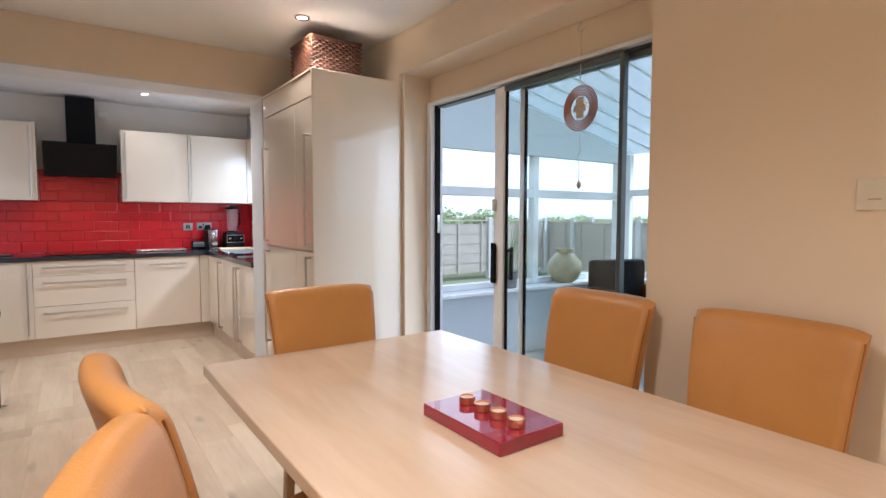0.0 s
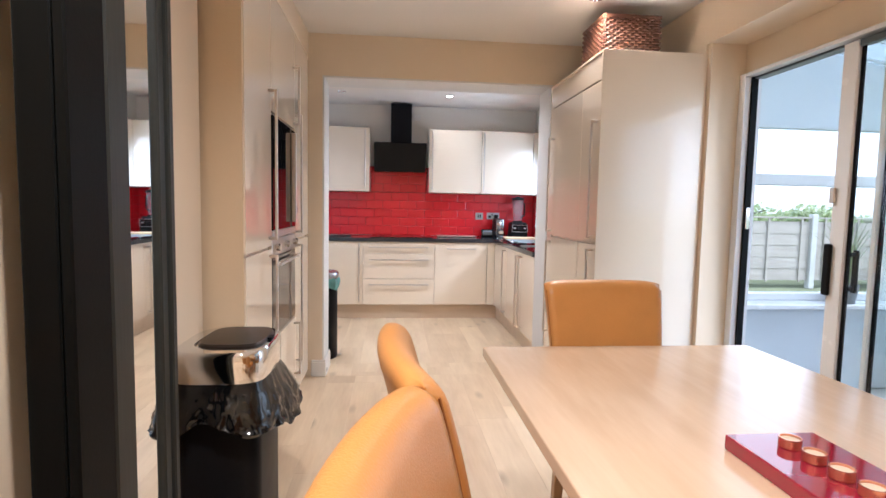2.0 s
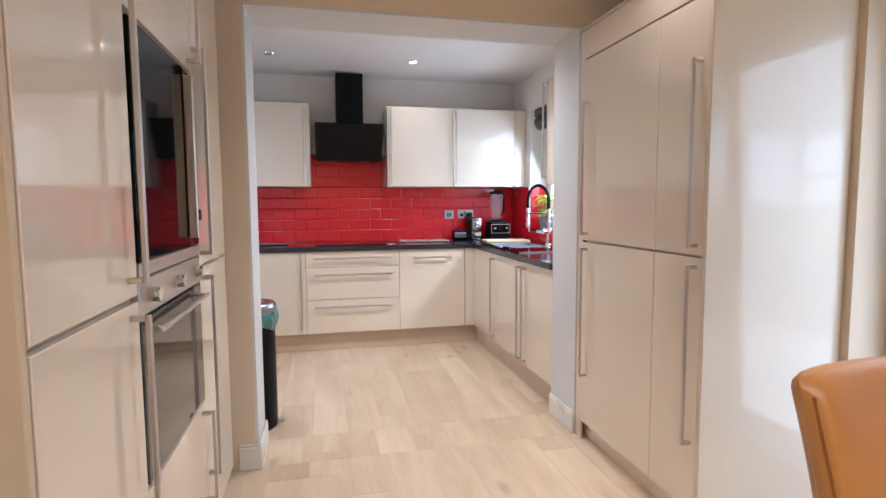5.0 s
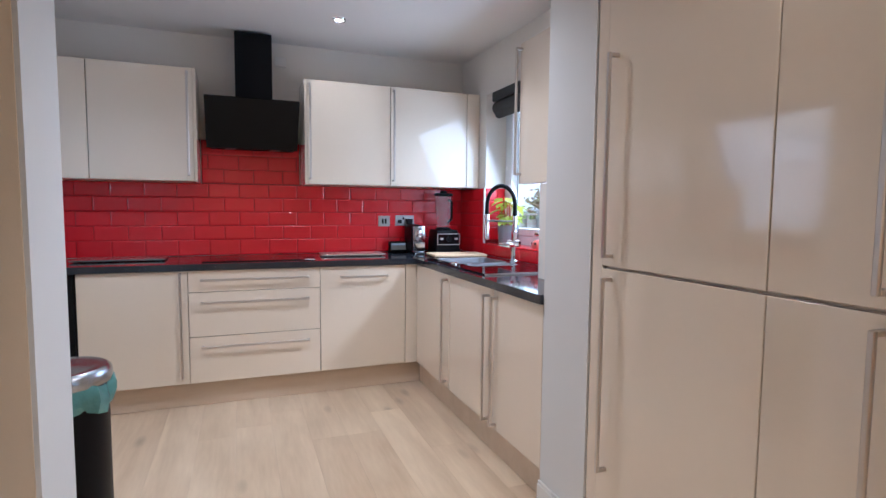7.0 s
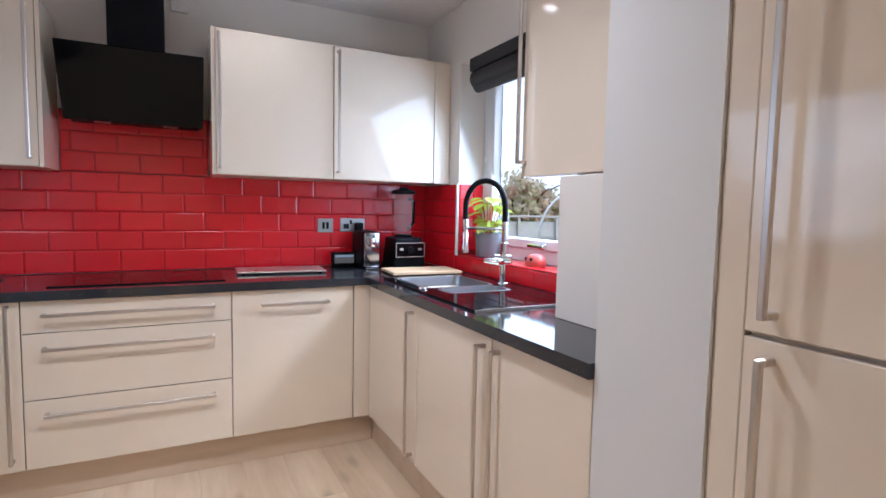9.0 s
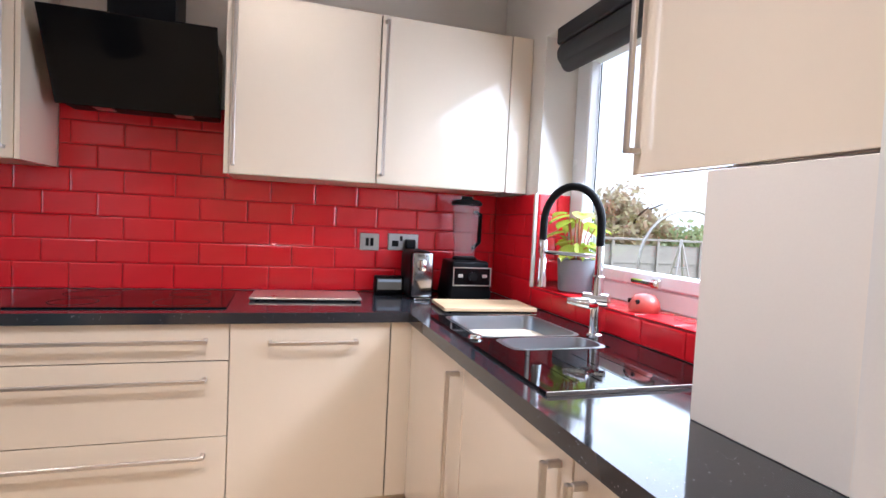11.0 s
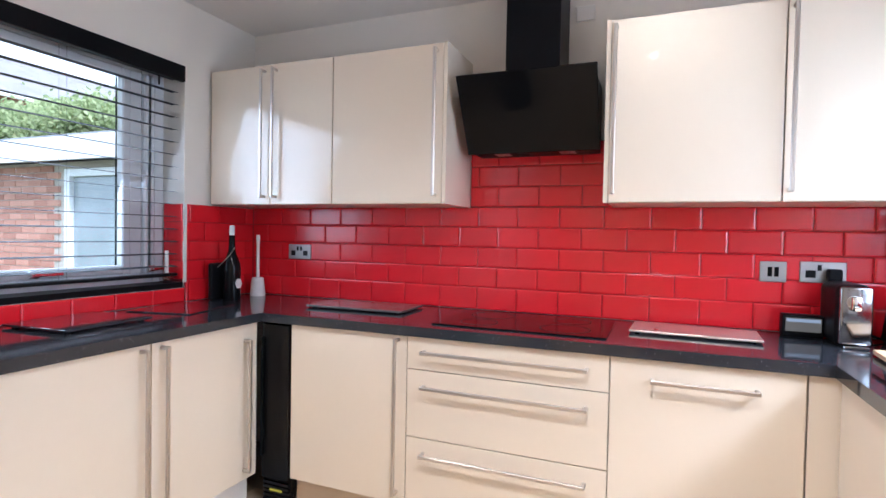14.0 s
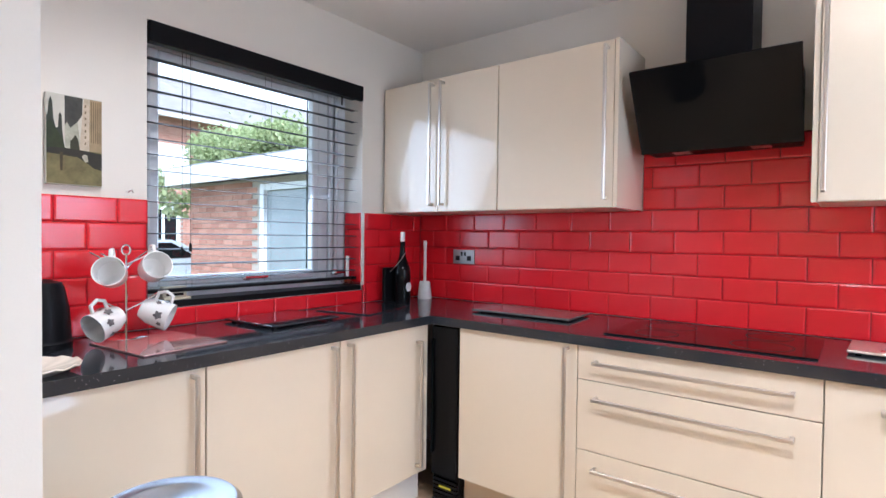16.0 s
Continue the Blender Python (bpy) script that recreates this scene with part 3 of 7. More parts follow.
# wall cabinets
UF, UZ0, UZ1 = 8.92, 1.425, 2.145
GU = "fitted kitchen wall units"
cabinet("wall_cabinet", "-y", UF, 0.34, 1.020, 1.630, UZ0, UZ1, [(1.036, 1.630, UZ0, UZ1, (1.046, 1.060, 1.458, 2.118))], "cream gloss wall cupboard beside the hood", group=GU)
part("end_panel", boxes((1.018, 1.0345, UF - 0.002, YB - 0.009, UZ0 - 0.001, UZ1 + 0.001)), M_CREAM, bpy.data.objects["wall_cabinet"])
cabinet("wall_cabinet", "-y", UF, 0.34, 1.632, 2.240, UZ0, UZ1, [(1.632, 2.240, UZ0, UZ1, (1.646, 1.660, 1.458, 2.118))], "cream gloss wall cupboard in the corner", group=GU)
part("filler", boxes((2.242, XR - 0.003, UF, UF + 0.02, UZ0, UZ1), bev=0.002), M_CREAM, bpy.data.objects["wall_cabinet.001"])
cabinet("wall_cabinet", "-y", UF, 0.34, -0.263, 0.338, UZ0, UZ1, [(-0.263, 0.320, UZ0, UZ1, (0.282, 0.296, 1.458, 2.118))], "cream gloss wall cupboard beside the hood", group=GU)
part("end_panel", boxes((0.3215, 0.338, UF - 0.002, YB - 0.009, UZ0 - 0.001, UZ1 + 0.001)), M_CREAM, bpy.data.objects["wall_cabinet.002"])
cabinet("wall_cabinet", "-y", UF, 0.34, -1.045, -0.265, UZ0, UZ1, [(-1.045, -0.640, UZ0, UZ1, (-0.684, -0.670, 1.458, 2.118)), (-0.640, -0.265, UZ0, UZ1, (-0.612, -0.598, 1.458, 2.118))], "cream gloss two-door wall cupboard in the corner", group=GU)
cabinet("wall_cabinet", "-x", 2.018, 0.32, 6.990, 7.690, 1.397, 2.15, [(6.990, 7.690, 1.397, 2.15, (7.660, 7.674, 1.445, 2.12))], "cream gloss wall cupboard above the boxed pier", group=GU)

# cooker hood
hood = thing("cooker_hood", (0.685, 9.1, 1.66), "black slanted glass cooker hood with a chimney", "cooker hood")
hb = bmesh.new()
for p, q in (((8.905, 1.985), (9.095, 1.668)),):
    d = Vector((0, q[0] - p[0], q[1] - p[1])).normalized()
    nrm = Vector((0, -d.z, d.y)) * -0.012
    vs = [hb.verts.new((x, y + s * nrm.y, z + s * nrm.z)) for x in (0.385, 0.985) for y, z in (p, q) for s in (0, 1)]
    for i in ((0, 1, 3, 2), (4, 6, 7, 5), (0, 2, 6, 4), (1, 5, 7, 3), (0, 4, 5, 1), (2, 3, 7, 6)):
        hb.faces.new([vs[k] for k in i])
    bmesh.ops.bevel(hb, geom=list(hb.edges), offset=0.003, segments=1, affect="EDGES")
part("glass_panel", hb, M_BLACK, hood, "black glass front panel")
bb = bmesh.new()
prof = ((8.935, 1.97), (9.262, 1.97), (9.262, 1.672), (9.115, 1.672))
a, b = [bb.verts.new((0.40, y, z)) for y, z in prof], [bb.verts.new((0.97, y, z)) for y, z in prof]
bb.faces.new(a), bb.faces.new(list(reversed(b)))
for k in range(4):
    bb.faces.new((a[k], b[k], b[(k + 1) % 4], a[(k + 1) % 4]))
part("housing", bb, M_BLACKM, hood)
part("chimney", boxes((0.575, 0.815, 9.02, 9.262, 1.971, 2.44), bev=0.003), M_BLACKM, hood, "black painted metal flue cover")
part("button", boxes(*[(0.80 + 0.02 * k, 0.806 + 0.02 * k, 8.953, 8.957, 1.885, 1.891) for k in range(4)]), M_STEEL, hood)
for x in (0.50, 0.80):
    part("hood_lamp", boxes((x, x + 0.07, 9.13, 9.2, 1.6685, 1.6715)), M_STEEL, hood)
single("cable_box", boxes((0.845, 0.93, 9.255, 9.268, 2.29, 2.36), bev=0.003), M_TRIM, "small white cover plate beside the hood flue", "cover plate")

# sink and tap
sink = thing("sink", (2.05, 8.1, 0.9), "black glass sink surround with one and a half steel bowls", "sink")
part("rim", boxes((SX0 - 0.02, SX1 + 0.03, SY0 - 0.005, SY0 + 0.355, Z1 + 0.0005, Z1 + 0.008), (SX0 - 0.02, SX0 + 0.03, SY0 + 0.355, SY1 + 0.005, Z1 + 0.0005, Z1 + 0.008),
                  (SX0 + 0.03, SX0 + 0.07, SY0 + 0.355, SY0 + 0.500, Z1 + 0.0005, Z1 + 0.008), (SX1 - 0.07, SX1 + 0.03, SY0 + 0.355, SY1 + 0.005, Z1 + 0.0005, Z1 + 0.008), (SX0 + 0.03, SX1 - 0.07, SY1 - 0.03, SY1 + 0.005, Z1 + 0.0005, Z1 + 0.008),
                  (SX0 + 0.03, SX1 - 0.07, SY0 + 0.500, SY0 + 0.520, Z1 + 0.0005, Z1 + 0.008)), M_BLACK, sink, "black glass surround with a drainer")


M_BOWL = shade("sink_steel", (0.33, 0.36, 0.39), 0.34, 1.0, var=0.08, scale=6, grain=160, bump=0.01)


def bowl(x0, x1, y0, y1, depth):
    bm = bmesh.new()
    rings = []
    for z, i in ((Z1 + 0.0085, -0.012), (Z1 + 0.0095, 0.0), (Z1 - 0.01, 0.004), (Z1 - depth + 0.02, 0.012), (Z1 - depth, 0.035)):
        pts, r = [], 0.045
        for cx, cy, a0 in ((x1 - i - r, y1 - i - r, 0), (x0 + i + r, y1 - i - r, 90), (x0 + i + r, y0 + i + r, 180), (x1 - i - r, y0 + i + r, 270)):
            for k in range(5):
                t = radians(a0 + 22.5 * k)
                pts.append(bm.verts.new((cx + r * math.cos(t), cy + r * math.sin(t), z)))
        rings.append(pts)
    for p, q in zip(rings, rings[1:]):
        for k in range(len(p)):
            bm.faces.new((p[k], p[(k + 1) % len(p)], q[(k + 1) % len(q)], q[k]))
    bm.faces.new(rings[-1])
    return bm


part("bowl", bowl(SX0 + 0.035, SX1 - 0.075, SY0 + 0.525, SY1 - 0.035, 0.17), M_BOWL, sink, "brushed steel main bowl", True)
part("bowl", bowl(SX0 + 0.075, SX1 - 0.085, SY0 + 0.360, SY0 + 0.495, 0.11), M_BOWL, sink, "brushed steel half bowl", True)
wst = bmesh.new()
lathe(wst, [(0.0, Z1 + 0.020), (0.012, Z1 + 0.020), (0.020, Z1 + 0.016), (0.022, Z1 + 0.009)], SX0 + 0.012, SY0 + 0.515, 16, False)
part("waste_knob", wst, M_CHROME, sink, "", True)
part("drainer_groove", boxes(*[(SX0 + 0.08 + 0.07 * k, SX0 + 0.082 + 0.07 * k, SY0 + 0.05, SY0 + 0.30, Z1 + 0.008, Z1 + 0.009) for k in range(5)]), M_BLACK, sink)
part("trim", boxes((SX0 - 0.022, SX1 + 0.03, SY0 - 0.010, SY0 - 0.005, Z1 + 0.0005, Z1 + 0.009)), M_STEEL, sink)

tap = thing("kitchen_tap", (2.235, 8.12, Z1 + 0.008), "chrome pull-down kitchen tap with a black hose", "tap")
TX, TY, TZ = 2.235, 8.12, Z1 + 0.008
tb = bmesh.new()
lathe(tb, [(0.027, TZ), (0.027, TZ + 0.012), (0.019, TZ + 0.016), (0.019, TZ + 0.20), (0.013, TZ + 0.205), (0.013, TZ + 0.34)], TX, TY, 20)
part("column", tb, M_CHROME, tap, "", True)
ux, uy = -0.42, 0.907
arc = [(TX, TY, TZ + 0.30)] + [(TX + ux * 0.115 * (1 - math.cos(a)), TY + uy * 0.115 * (1 - math.cos(a)), TZ + 0.37 + 0.125 * math.sin(a)) for a in [math.pi * k / 16 for k in range(17)]]
ex, ey = TX + ux * 0.23, TY + uy * 0.23
arc.append((ex, ey, TZ + 0.30))
part("hose", tube(bmesh.new(), arc, 0.0135, 12), M_BLACKM, tap, "black rubber spring hose", True)
sp = bmesh.new()
lathe(sp, [(0.011, TZ + 0.315), (0.016, TZ + 0.30), (0.017, TZ + 0.27), (0.013, TZ + 0.255), (0.016, TZ + 0.235), (0.016, TZ + 0.19), (0.019, TZ + 0.165), (0.019, TZ + 0.14)], ex, ey, 16)
part("spray_head", sp, M_CHROME, tap, "", True)
part("support_arm", tube(bmesh.new(), [(TX, TY, TZ + 0.265), (ex - ux * 0.015, ey - uy * 0.015, TZ + 0.265)], 0.007, 8), M_CHROME, tap, "", True)
part("lever", tube(bmesh.new(), [(TX, TY, TZ + 0.11), (TX - 0.045, TY - 0.02, TZ + 0.115), (TX - 0.09, TY + 0.03, TZ + 0.118)], [0.016, 0.018, 0.010], 12), M_CHROME, tap, "", True)
part("mixer_body", tube(bmesh.new(), [(TX + 0.024, TY - 0.03, TZ + 0.125), (TX - 0.03, TY + 0.03, TZ + 0.125)], 0.022, 14), M_CHROME, tap, "", True)


# ---- downlights ----
def downlight(x, y, lit, watts, tone=(1, 1, 1)):
    t = thing("downlight", (x, y, H), "recessed chrome ceiling spotlight, " + ("switched on, some of them added unseen as fill" if lit else "switched off"), "ceiling light", "ceiling spotlights")
    r = bmesh.new()
    lathe(r, [(0.030, H - 0.002), (0.034, H - 0.009), (0.042, H - 0.009), (0.046, H - 0.0005)], x, y, 24, False)
    part("rim", r, M_CHROME, t, "", True)
    d = bmesh.new()
    lathe(d, [(0.030, H - 0.004), (0.030, H - 0.001)], x, y, 20)
    part("bulb", d, M_LAMP if lit else M_STEEL, t)
    if lit:
        lamp = new("lamp", bpy.data.lights.new("lamp", "SPOT"))
        lamp.data.energy, lamp.data.color, lamp.data.shadow_soft_size = watts, tone, 0.05
        lamp.data.spot_size, lamp.data.spot_blend = radians(143), 1.0
        lamp.matrix_basis = look((x, y, H - 0.03), (x, y, 0))
        lamp.parent = t
        lamp.matrix_parent_inverse = t.matrix_basis.inverted()


# only the first is a seen fitting; the other three are added fill, out of view
for x, y, w in ((1.735, 5.79, 40), (0.45, 3.4, 64), (1.3, 1.8, 23), (0.3, 1.2, 38)):
    downlight(x, y, True, w, (1.0, 0.83, 0.64))
# the last of these three has no known fitting: an unseen fill lamp
for x, y, w in ((1.206, 8.60, 5), (1.17, 7.47, 36), (-0.25, 7.47, 20)):
    downlight(x, y, True, w, (1.0, 0.89, 0.76))
downlight(0.053, 8.577, False, 0)

# ---- dining room ----
# tall fridge housing: side panel towards the table, fronts towards the room
FX, FY0, FY1, FZ = 1.755, 5.697, 6.672, 2.15
fr = cabinet("tall_cabinet", "-x", FX, 0.572, FY0 + 0.02, 6.615, 0.09, 2.135, [
    (FY0 + 0.022, 6.002, 0.10, 1.063, (5.745, 5.759, 0.36, 1.035)), (6.002, 6.615, 0.10, 1.063, (6.555, 6.569, 0.36, 1.035)),
    (FY0 + 0.022, 6.002, 1.069, 1.985, (5.745, 5.759, 1.10, 1.77)), (6.002, 6.615, 1.069, 1.985, (6.555, 6.569, 1.10, 1.77)),
    (FY0 + 0.022, 6.615, 1.990, 2.135, None)], "cream gloss tall fridge and larder housing", "tall cabinet")
part("side_panel", boxes((FX - 0.004, 2.361, FY0, FY0 + 0.0025, 0.0, FZ), (FX - 0.004, 2.347, FY0 + 0.0025, FY0 + 0.019, 0.0, FZ), bev=0.002), M_CREAM, fr)
part("top_panel", boxes((FX - 0.004, 2.345, FY0 + 0.020, FY1, 2.136, FZ), bev=0.002), M_CREAM, fr)
part("filler", boxes((FX + 0.004, FX + 0.02, 6.617, FY1, 0.0, 2.135), bev=0.002), M_CREAM, fr)
part("toe_board", boxes((FX + 0.05, FX + 0.066, FY0 + 0.02, FY1, 0.0, 0.088)), M_CREAM, fr)

# oven housing in the recess
OXF = 0.02
ov = cabinet("oven_housing", "+x", OXF, 0.60, 4.95, 6.515, 0.10, 2.265, [
    (4.952, 5.415, 0.10, 1.045, (5.352, 5.366, 0.42, 1.02)), (4.952, 5.415, 1.055, 2.265, (5.352, 5.366, 1.09, 1.79)),
    (5.417, 6.03, 1.70, 2.265, (5.975, 5.989, 1.72, 2.05)), (5.417, 6.03, 0.10, 0.585, (5.975, 5.989, 0.24, 0.56)),
    (6.032, 6.513, 0.10, 1.045, (6.048, 6.062, 0.30, 1.02)), (6.032, 6.513, 1.055, 2.265, (6.048, 6.062, 1.09, 1.79))],
    "cream gloss tall housing with a built-in oven and microwave", "tall cabinet")
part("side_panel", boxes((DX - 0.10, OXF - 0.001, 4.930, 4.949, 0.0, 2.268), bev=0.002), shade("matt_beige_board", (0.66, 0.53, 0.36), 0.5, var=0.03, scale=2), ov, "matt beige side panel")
part("toe_board", boxes((OXF - 0.08, OXF - 0.06, 4.951, 6.513, 0, 0.098)), M_CARC, ov)
mw = thing("microwave_oven", (0.0, 5.73, 1.10), "black glass built-in microwave oven", "microwave")
part("casing", boxes((-0.4, -0.003, 5.425, 6.025, 1.095, 1.69)), M_BLACKM, mw)
part("door", boxes((-0.002, 0.026, 5.424, 5.895, 1.13, 1.685), bev=0.003), M_BLACK, mw, "black glass door")
part("control_panel", boxes((-0.002, 0.024, 5.897, 6.024, 1.13, 1.685), bev=0.003), M_BLACK, mw)
part("handle", boxes((0.027, 0.055, 5.880, 5.892, 1.16, 1.66), bev=0.003), M_STEEL, mw)
part("lower_trim", boxes((-0.002, 0.024, 5.424, 6.024, 1.095, 1.128), bev=0.002), M_STEEL, mw)
part("dial", tube(bmesh.new(), [(0.0245, 5.965, 1.23), (0.045, 5.965, 1.23)], 0.018, 16), M_BLACKM, mw, "", True)
oven = thing("oven", (0.0, 5.73, 0.60), "stainless steel and dark glass built-in oven", "oven")
part("casing", boxes((-0.5, -0.003, 5.425, 6.025, 0.595, 1.09)), M_BLACKM, oven)
part("control_panel", boxes((-0.002, 0.020, 5.424, 6.024, 1.0, 1.088), bev=0.003), M_STEEL, oven)
part("door", boxes((-0.002, 0.022, 5.424, 6.024, 0.597, 0.996), bev=0.003), shade("mirror_glass", (0.10, 0.09, 0.085), 0.05, 0.6, var=0.1, bump=0.0, rvar=0.02), oven, "dark mirror glass door")
part("handle", boxes((0.045, 0.058, 5.47, 5.99, 0.955, 0.969), (0.022, 0.045, 5.48, 5.494, 0.955, 0.969), (0.022, 0.045, 5.966, 5.98, 0.955, 0.969), bev=0.003), M_STEEL, oven)
for y in (5.50, 5.73, 5.96):
    part("knob", tube(bmesh.new(), [(0.021, y, 1.045), (0.045, y, 1.045)], 0.019, 16), M_CHROME, oven, "", True)

# mirror-fronted cabinet on the dining room wall
mc = thing("mirror_cabinet", (-0.05, 4.02, 0), "tall charcoal cabinet with a narrow mirror door", "mirror")
MX, MY0, MY1 = 0.008, 3.80, 4.250
part("body", boxes((DX + 0.07, MX - 0.004, MY0, MY1, 0.0, 2.05), bev=0.003), M_DARKF, mc)
part("hinge_stile", boxes((MX - 0.003, MX + 0.020, MY0, 3.928, 0.01, 2.05), bev=0.004), M_DARKF, mc, "black side stile")
part("door_frame", boxes((MX - 0.003, MX + 0.022, 3.930, 4.0, 0.01, 2.05), (MX - 0.003, MX + 0.022, 4.2225, MY1, 0.01, 2.05), (MX - 0.003, MX + 0.022, 4.0, 4.2225, 0.01, 0.11),
                         (MX - 0.003, MX + 0.022, 4.0, 4.2225, 1.95, 2.05), bev=0.004), M_MIRF, mc)
part("inner_bead", boxes((MX - 0.003, MX + 0.014, 4.001, 4.030, 0.11, 1.95), (MX - 0.003, MX + 0.014, 4.180, 4.216, 0.11, 1.95), bev=0.004), M_MIRF, mc)
part("shadow_groove", boxes((MX - 0.003, MX + 0.004, 4.2165, 4.2220, 0.11, 1.95)), M_BLACKM, mc, "black groove in the frame")
part("mirror_glass", boxes((MX - 0.003, MX + 0.002, 4.0305, 4.1795, 0.11, 1.95)), M_MIRROR, mc, "clear mirror glass")

# table
tt = thing("dining_table", (1.44, 3.76, 0), "light oak dining table with a plain top", "table")
part("tabletop", boxes((0.930, 1.950, 2.88, 4.660, 0.722, 0.758), bev=0.004, seg=2), M_TABLE, tt)
part("under_frame", boxes((1.20, 1.68, 3.10, 4.44, 0.66, 0.7215), bev=0.004), M_TEDGE, tt)
for y in (3.22, 4.26):
    part("pedestal", boxes((1.38, 1.50, y, y + 0.08, 0.06, 0.6595), bev=0.006), M_TEDGE, tt)
    part("foot", boxes((1.20, 1.68, y, y + 0.08, 0, 0.0595), bev=0.008), M_TEDGE, tt)


M_PIPING = shade("dark_leather_piping", (0.28, 0.10, 0.018), 0.4, var=0.15, scale=8)


# chairs: built about their own seat, backrest towards -y
def chair_first(m):
    t = thing("dining_chair", (0, 0, 0), "tan leather dining chair with a curved upholstered back", "chair", "chairs round the table")
    W, hw = 0.46, 0.23
    seat = bmesh.new()
    box(seat, -hw, hw, -0.20, 0.24, 0.40, 0.49, 0.022, 3)
    part("seat", seat, M_LEATHER, t, "", True)
    back = bmesh.new()
    nu, nv = 18, 20
    grid = {}
    for s in (0, 1):
        for i in range(nu + 1):
            for j in range(nv + 1):
                u, v = math.sin(math.pi * (i / nu - 0.5)), math.sin(0.5 * math.pi * j / nv)
                z = 0.41 + 0.575 * v
                wide = hw * (0.86 + 0.16 * v)
                lean = -0.210 - 0.03 * v - 0.070 * v * v
                bow = 0.030 * (1 - u * u) * v
                thick = 0.040 - 0.006 * v + 0.012 * (1 - u * u) * v * (1 - v)
                eu, ev = max(0.0, 1 - (1 - abs(u)) / 0.11), max(0.0, 1 - (1 - v) / 0.075)
                th = thick * math.sqrt(max(0.0, 1 - min(1.0, eu ** 2.6 + ev ** 2.2))) + 0.002
                zz = z - 0.014 * abs(u) ** 8 * v ** 8
                grid[s, i, j] = back.verts.new((u * wide, lean - bow + (th if s else -th), zz))
    for s in (0, 1):
        for i in range(nu):
            for j in range(nv):
                q = [grid[s, i, j], grid[s, i + 1, j], grid[s, i + 1, j + 1], grid[s, i, j + 1]]
                back.faces.new(q if s else list(reversed(q)))
    rim = [(i, 0) for i in range(nu)] + [(nu, j) for j in range(nv)] + [(nu - i, nv) for i in range(nu)] + [(0, nv - j) for j in range(nv)]
    for a, b in zip(rim, rim[1:] + rim[:1]):
        back.faces.new((grid[0, a[0], a[1]], grid[0, b[0], b[1]], grid[1, b[0], b[1]], grid[1, a[0], a[1]]))
    bk = part("backrest", back, M_LEATHER, t, "", True)
    bk.data.shade_smooth()
    bk.data.set_sharp_from_angle(angle=radians(180))
    for s in (-1, 1):
        line = [(s * hw * (0.86 + 0.16 * v) * 0.985, -0.210 - 0.03 * v - 0.070 * v * v - 0.037 * (1 - 0.2 * v) * 0.5, 0.41 + 0.575 * v) for v in [0.06 + 0.088 * k for k in range(11)]]
        part("stitching", tube(bmesh.new(), line, 0.0018, 5), M_STITCH, bk, "pale stitched seam")
        line = [(p[0], p[1] + 2 * 0.037 * (1 - 0.2 * v) * 0.5, p[2]) for p, v in zip(line, [0.06 + 0.088 * k for k in range(11)])]
        part("piping", tube(bmesh.new(), line, 0.003, 6), M_PIPING, bk, "dark brown piped edge", True)
    for x in (-0.19, 0.19):
        for y, ly in ((-0.17, -0.22), (0.20, 0.20)):
            leg = bmesh.new()
            box(leg, x - 0.019, x + 0.019, y - 0.019, y + 0.019, 0, 0.399, 0.003)
            for v in leg.verts:
                if v.co.z < 0.1:
                    v.co.y += ly - y
                    v.co.x = x + (v.co.x - x) * 0.8
            part("leg", leg, M_LEG, t)
    t.matrix_basis = m
    return t


c1 = chair_first(pose(1.420, 4.475, 0, 0, 0, 180))
for m in (pose(1.955, 4.010, 0, 0, 0, 90), pose(1.955, 3.385, 0, 0, 0, 90), pose(0.935, 3.89, 0, 0, 0, -84), pose(0.884, 3.33, 0, 0, 0, -104)):
    copy_thing(c1, m)

# red candle tray on the table
tray = thing("candle_tray", (1.43, 3.72, 0.758), "dark red lacquered tray with four tea light cups on the table", "candle holder")
M_LACQ = shade("red_lacquer", (0.28, 0.006, 0.03), 0.06, var=0.06, scale=5, grain=40, bump=0.0, coat=0.8, rvar=0.02)
part("base", boxes((1.305, 1.507, 3.522, 3.824, 0.7585, 0.791), bev=0.003, seg=2), M_LACQ, tray)
M_WAX = shade("tea_light_wax", (0.75, 0.62, 0.48), 0.5, var=0.05)
M_COPPER = shade("copper_cup", (0.72, 0.36, 0.24), 0.2, 0.9, var=0.08, bump=0.0)
for k in range(4):
    x, y = 1.400, 3.758 - 0.062 * k
    cup = bmesh.new()
    lathe(cup, [(0.019, 0.7912), (0.021, 0.793), (0.021, 0.811), (0.0185, 0.811), (0.0185, 0.807)], x, y, 20, False)
    cp = part("cup", cup, M_COPPER, tray, "copper tea light cup", True)
    wx = bmesh.new()
    lathe(wx, [(0.0183, 0.7915), (0.0183, 0.8065), (0.004, 0.8055)], x, y, 16)
    part("wax", wx, M_WAX, cp, "", True)

# bin with a black bag
bn = thing("waste_bin", (0.05, 4.70, 0), "black bin with a steel lid and a black liner bag", "bin")
BCX, BCY, BRX, BRY = 0.028, 4.722, 0.155, 0.195
part("body", boxes((BCX - BRX + 0.02, BCX + BRX - 0.02, BCY - BRY + 0.02, BCY + BRY - 0.02, 0.0, 0.655), bev=0.05, seg=4), M_BLACKM, bn, "", True)


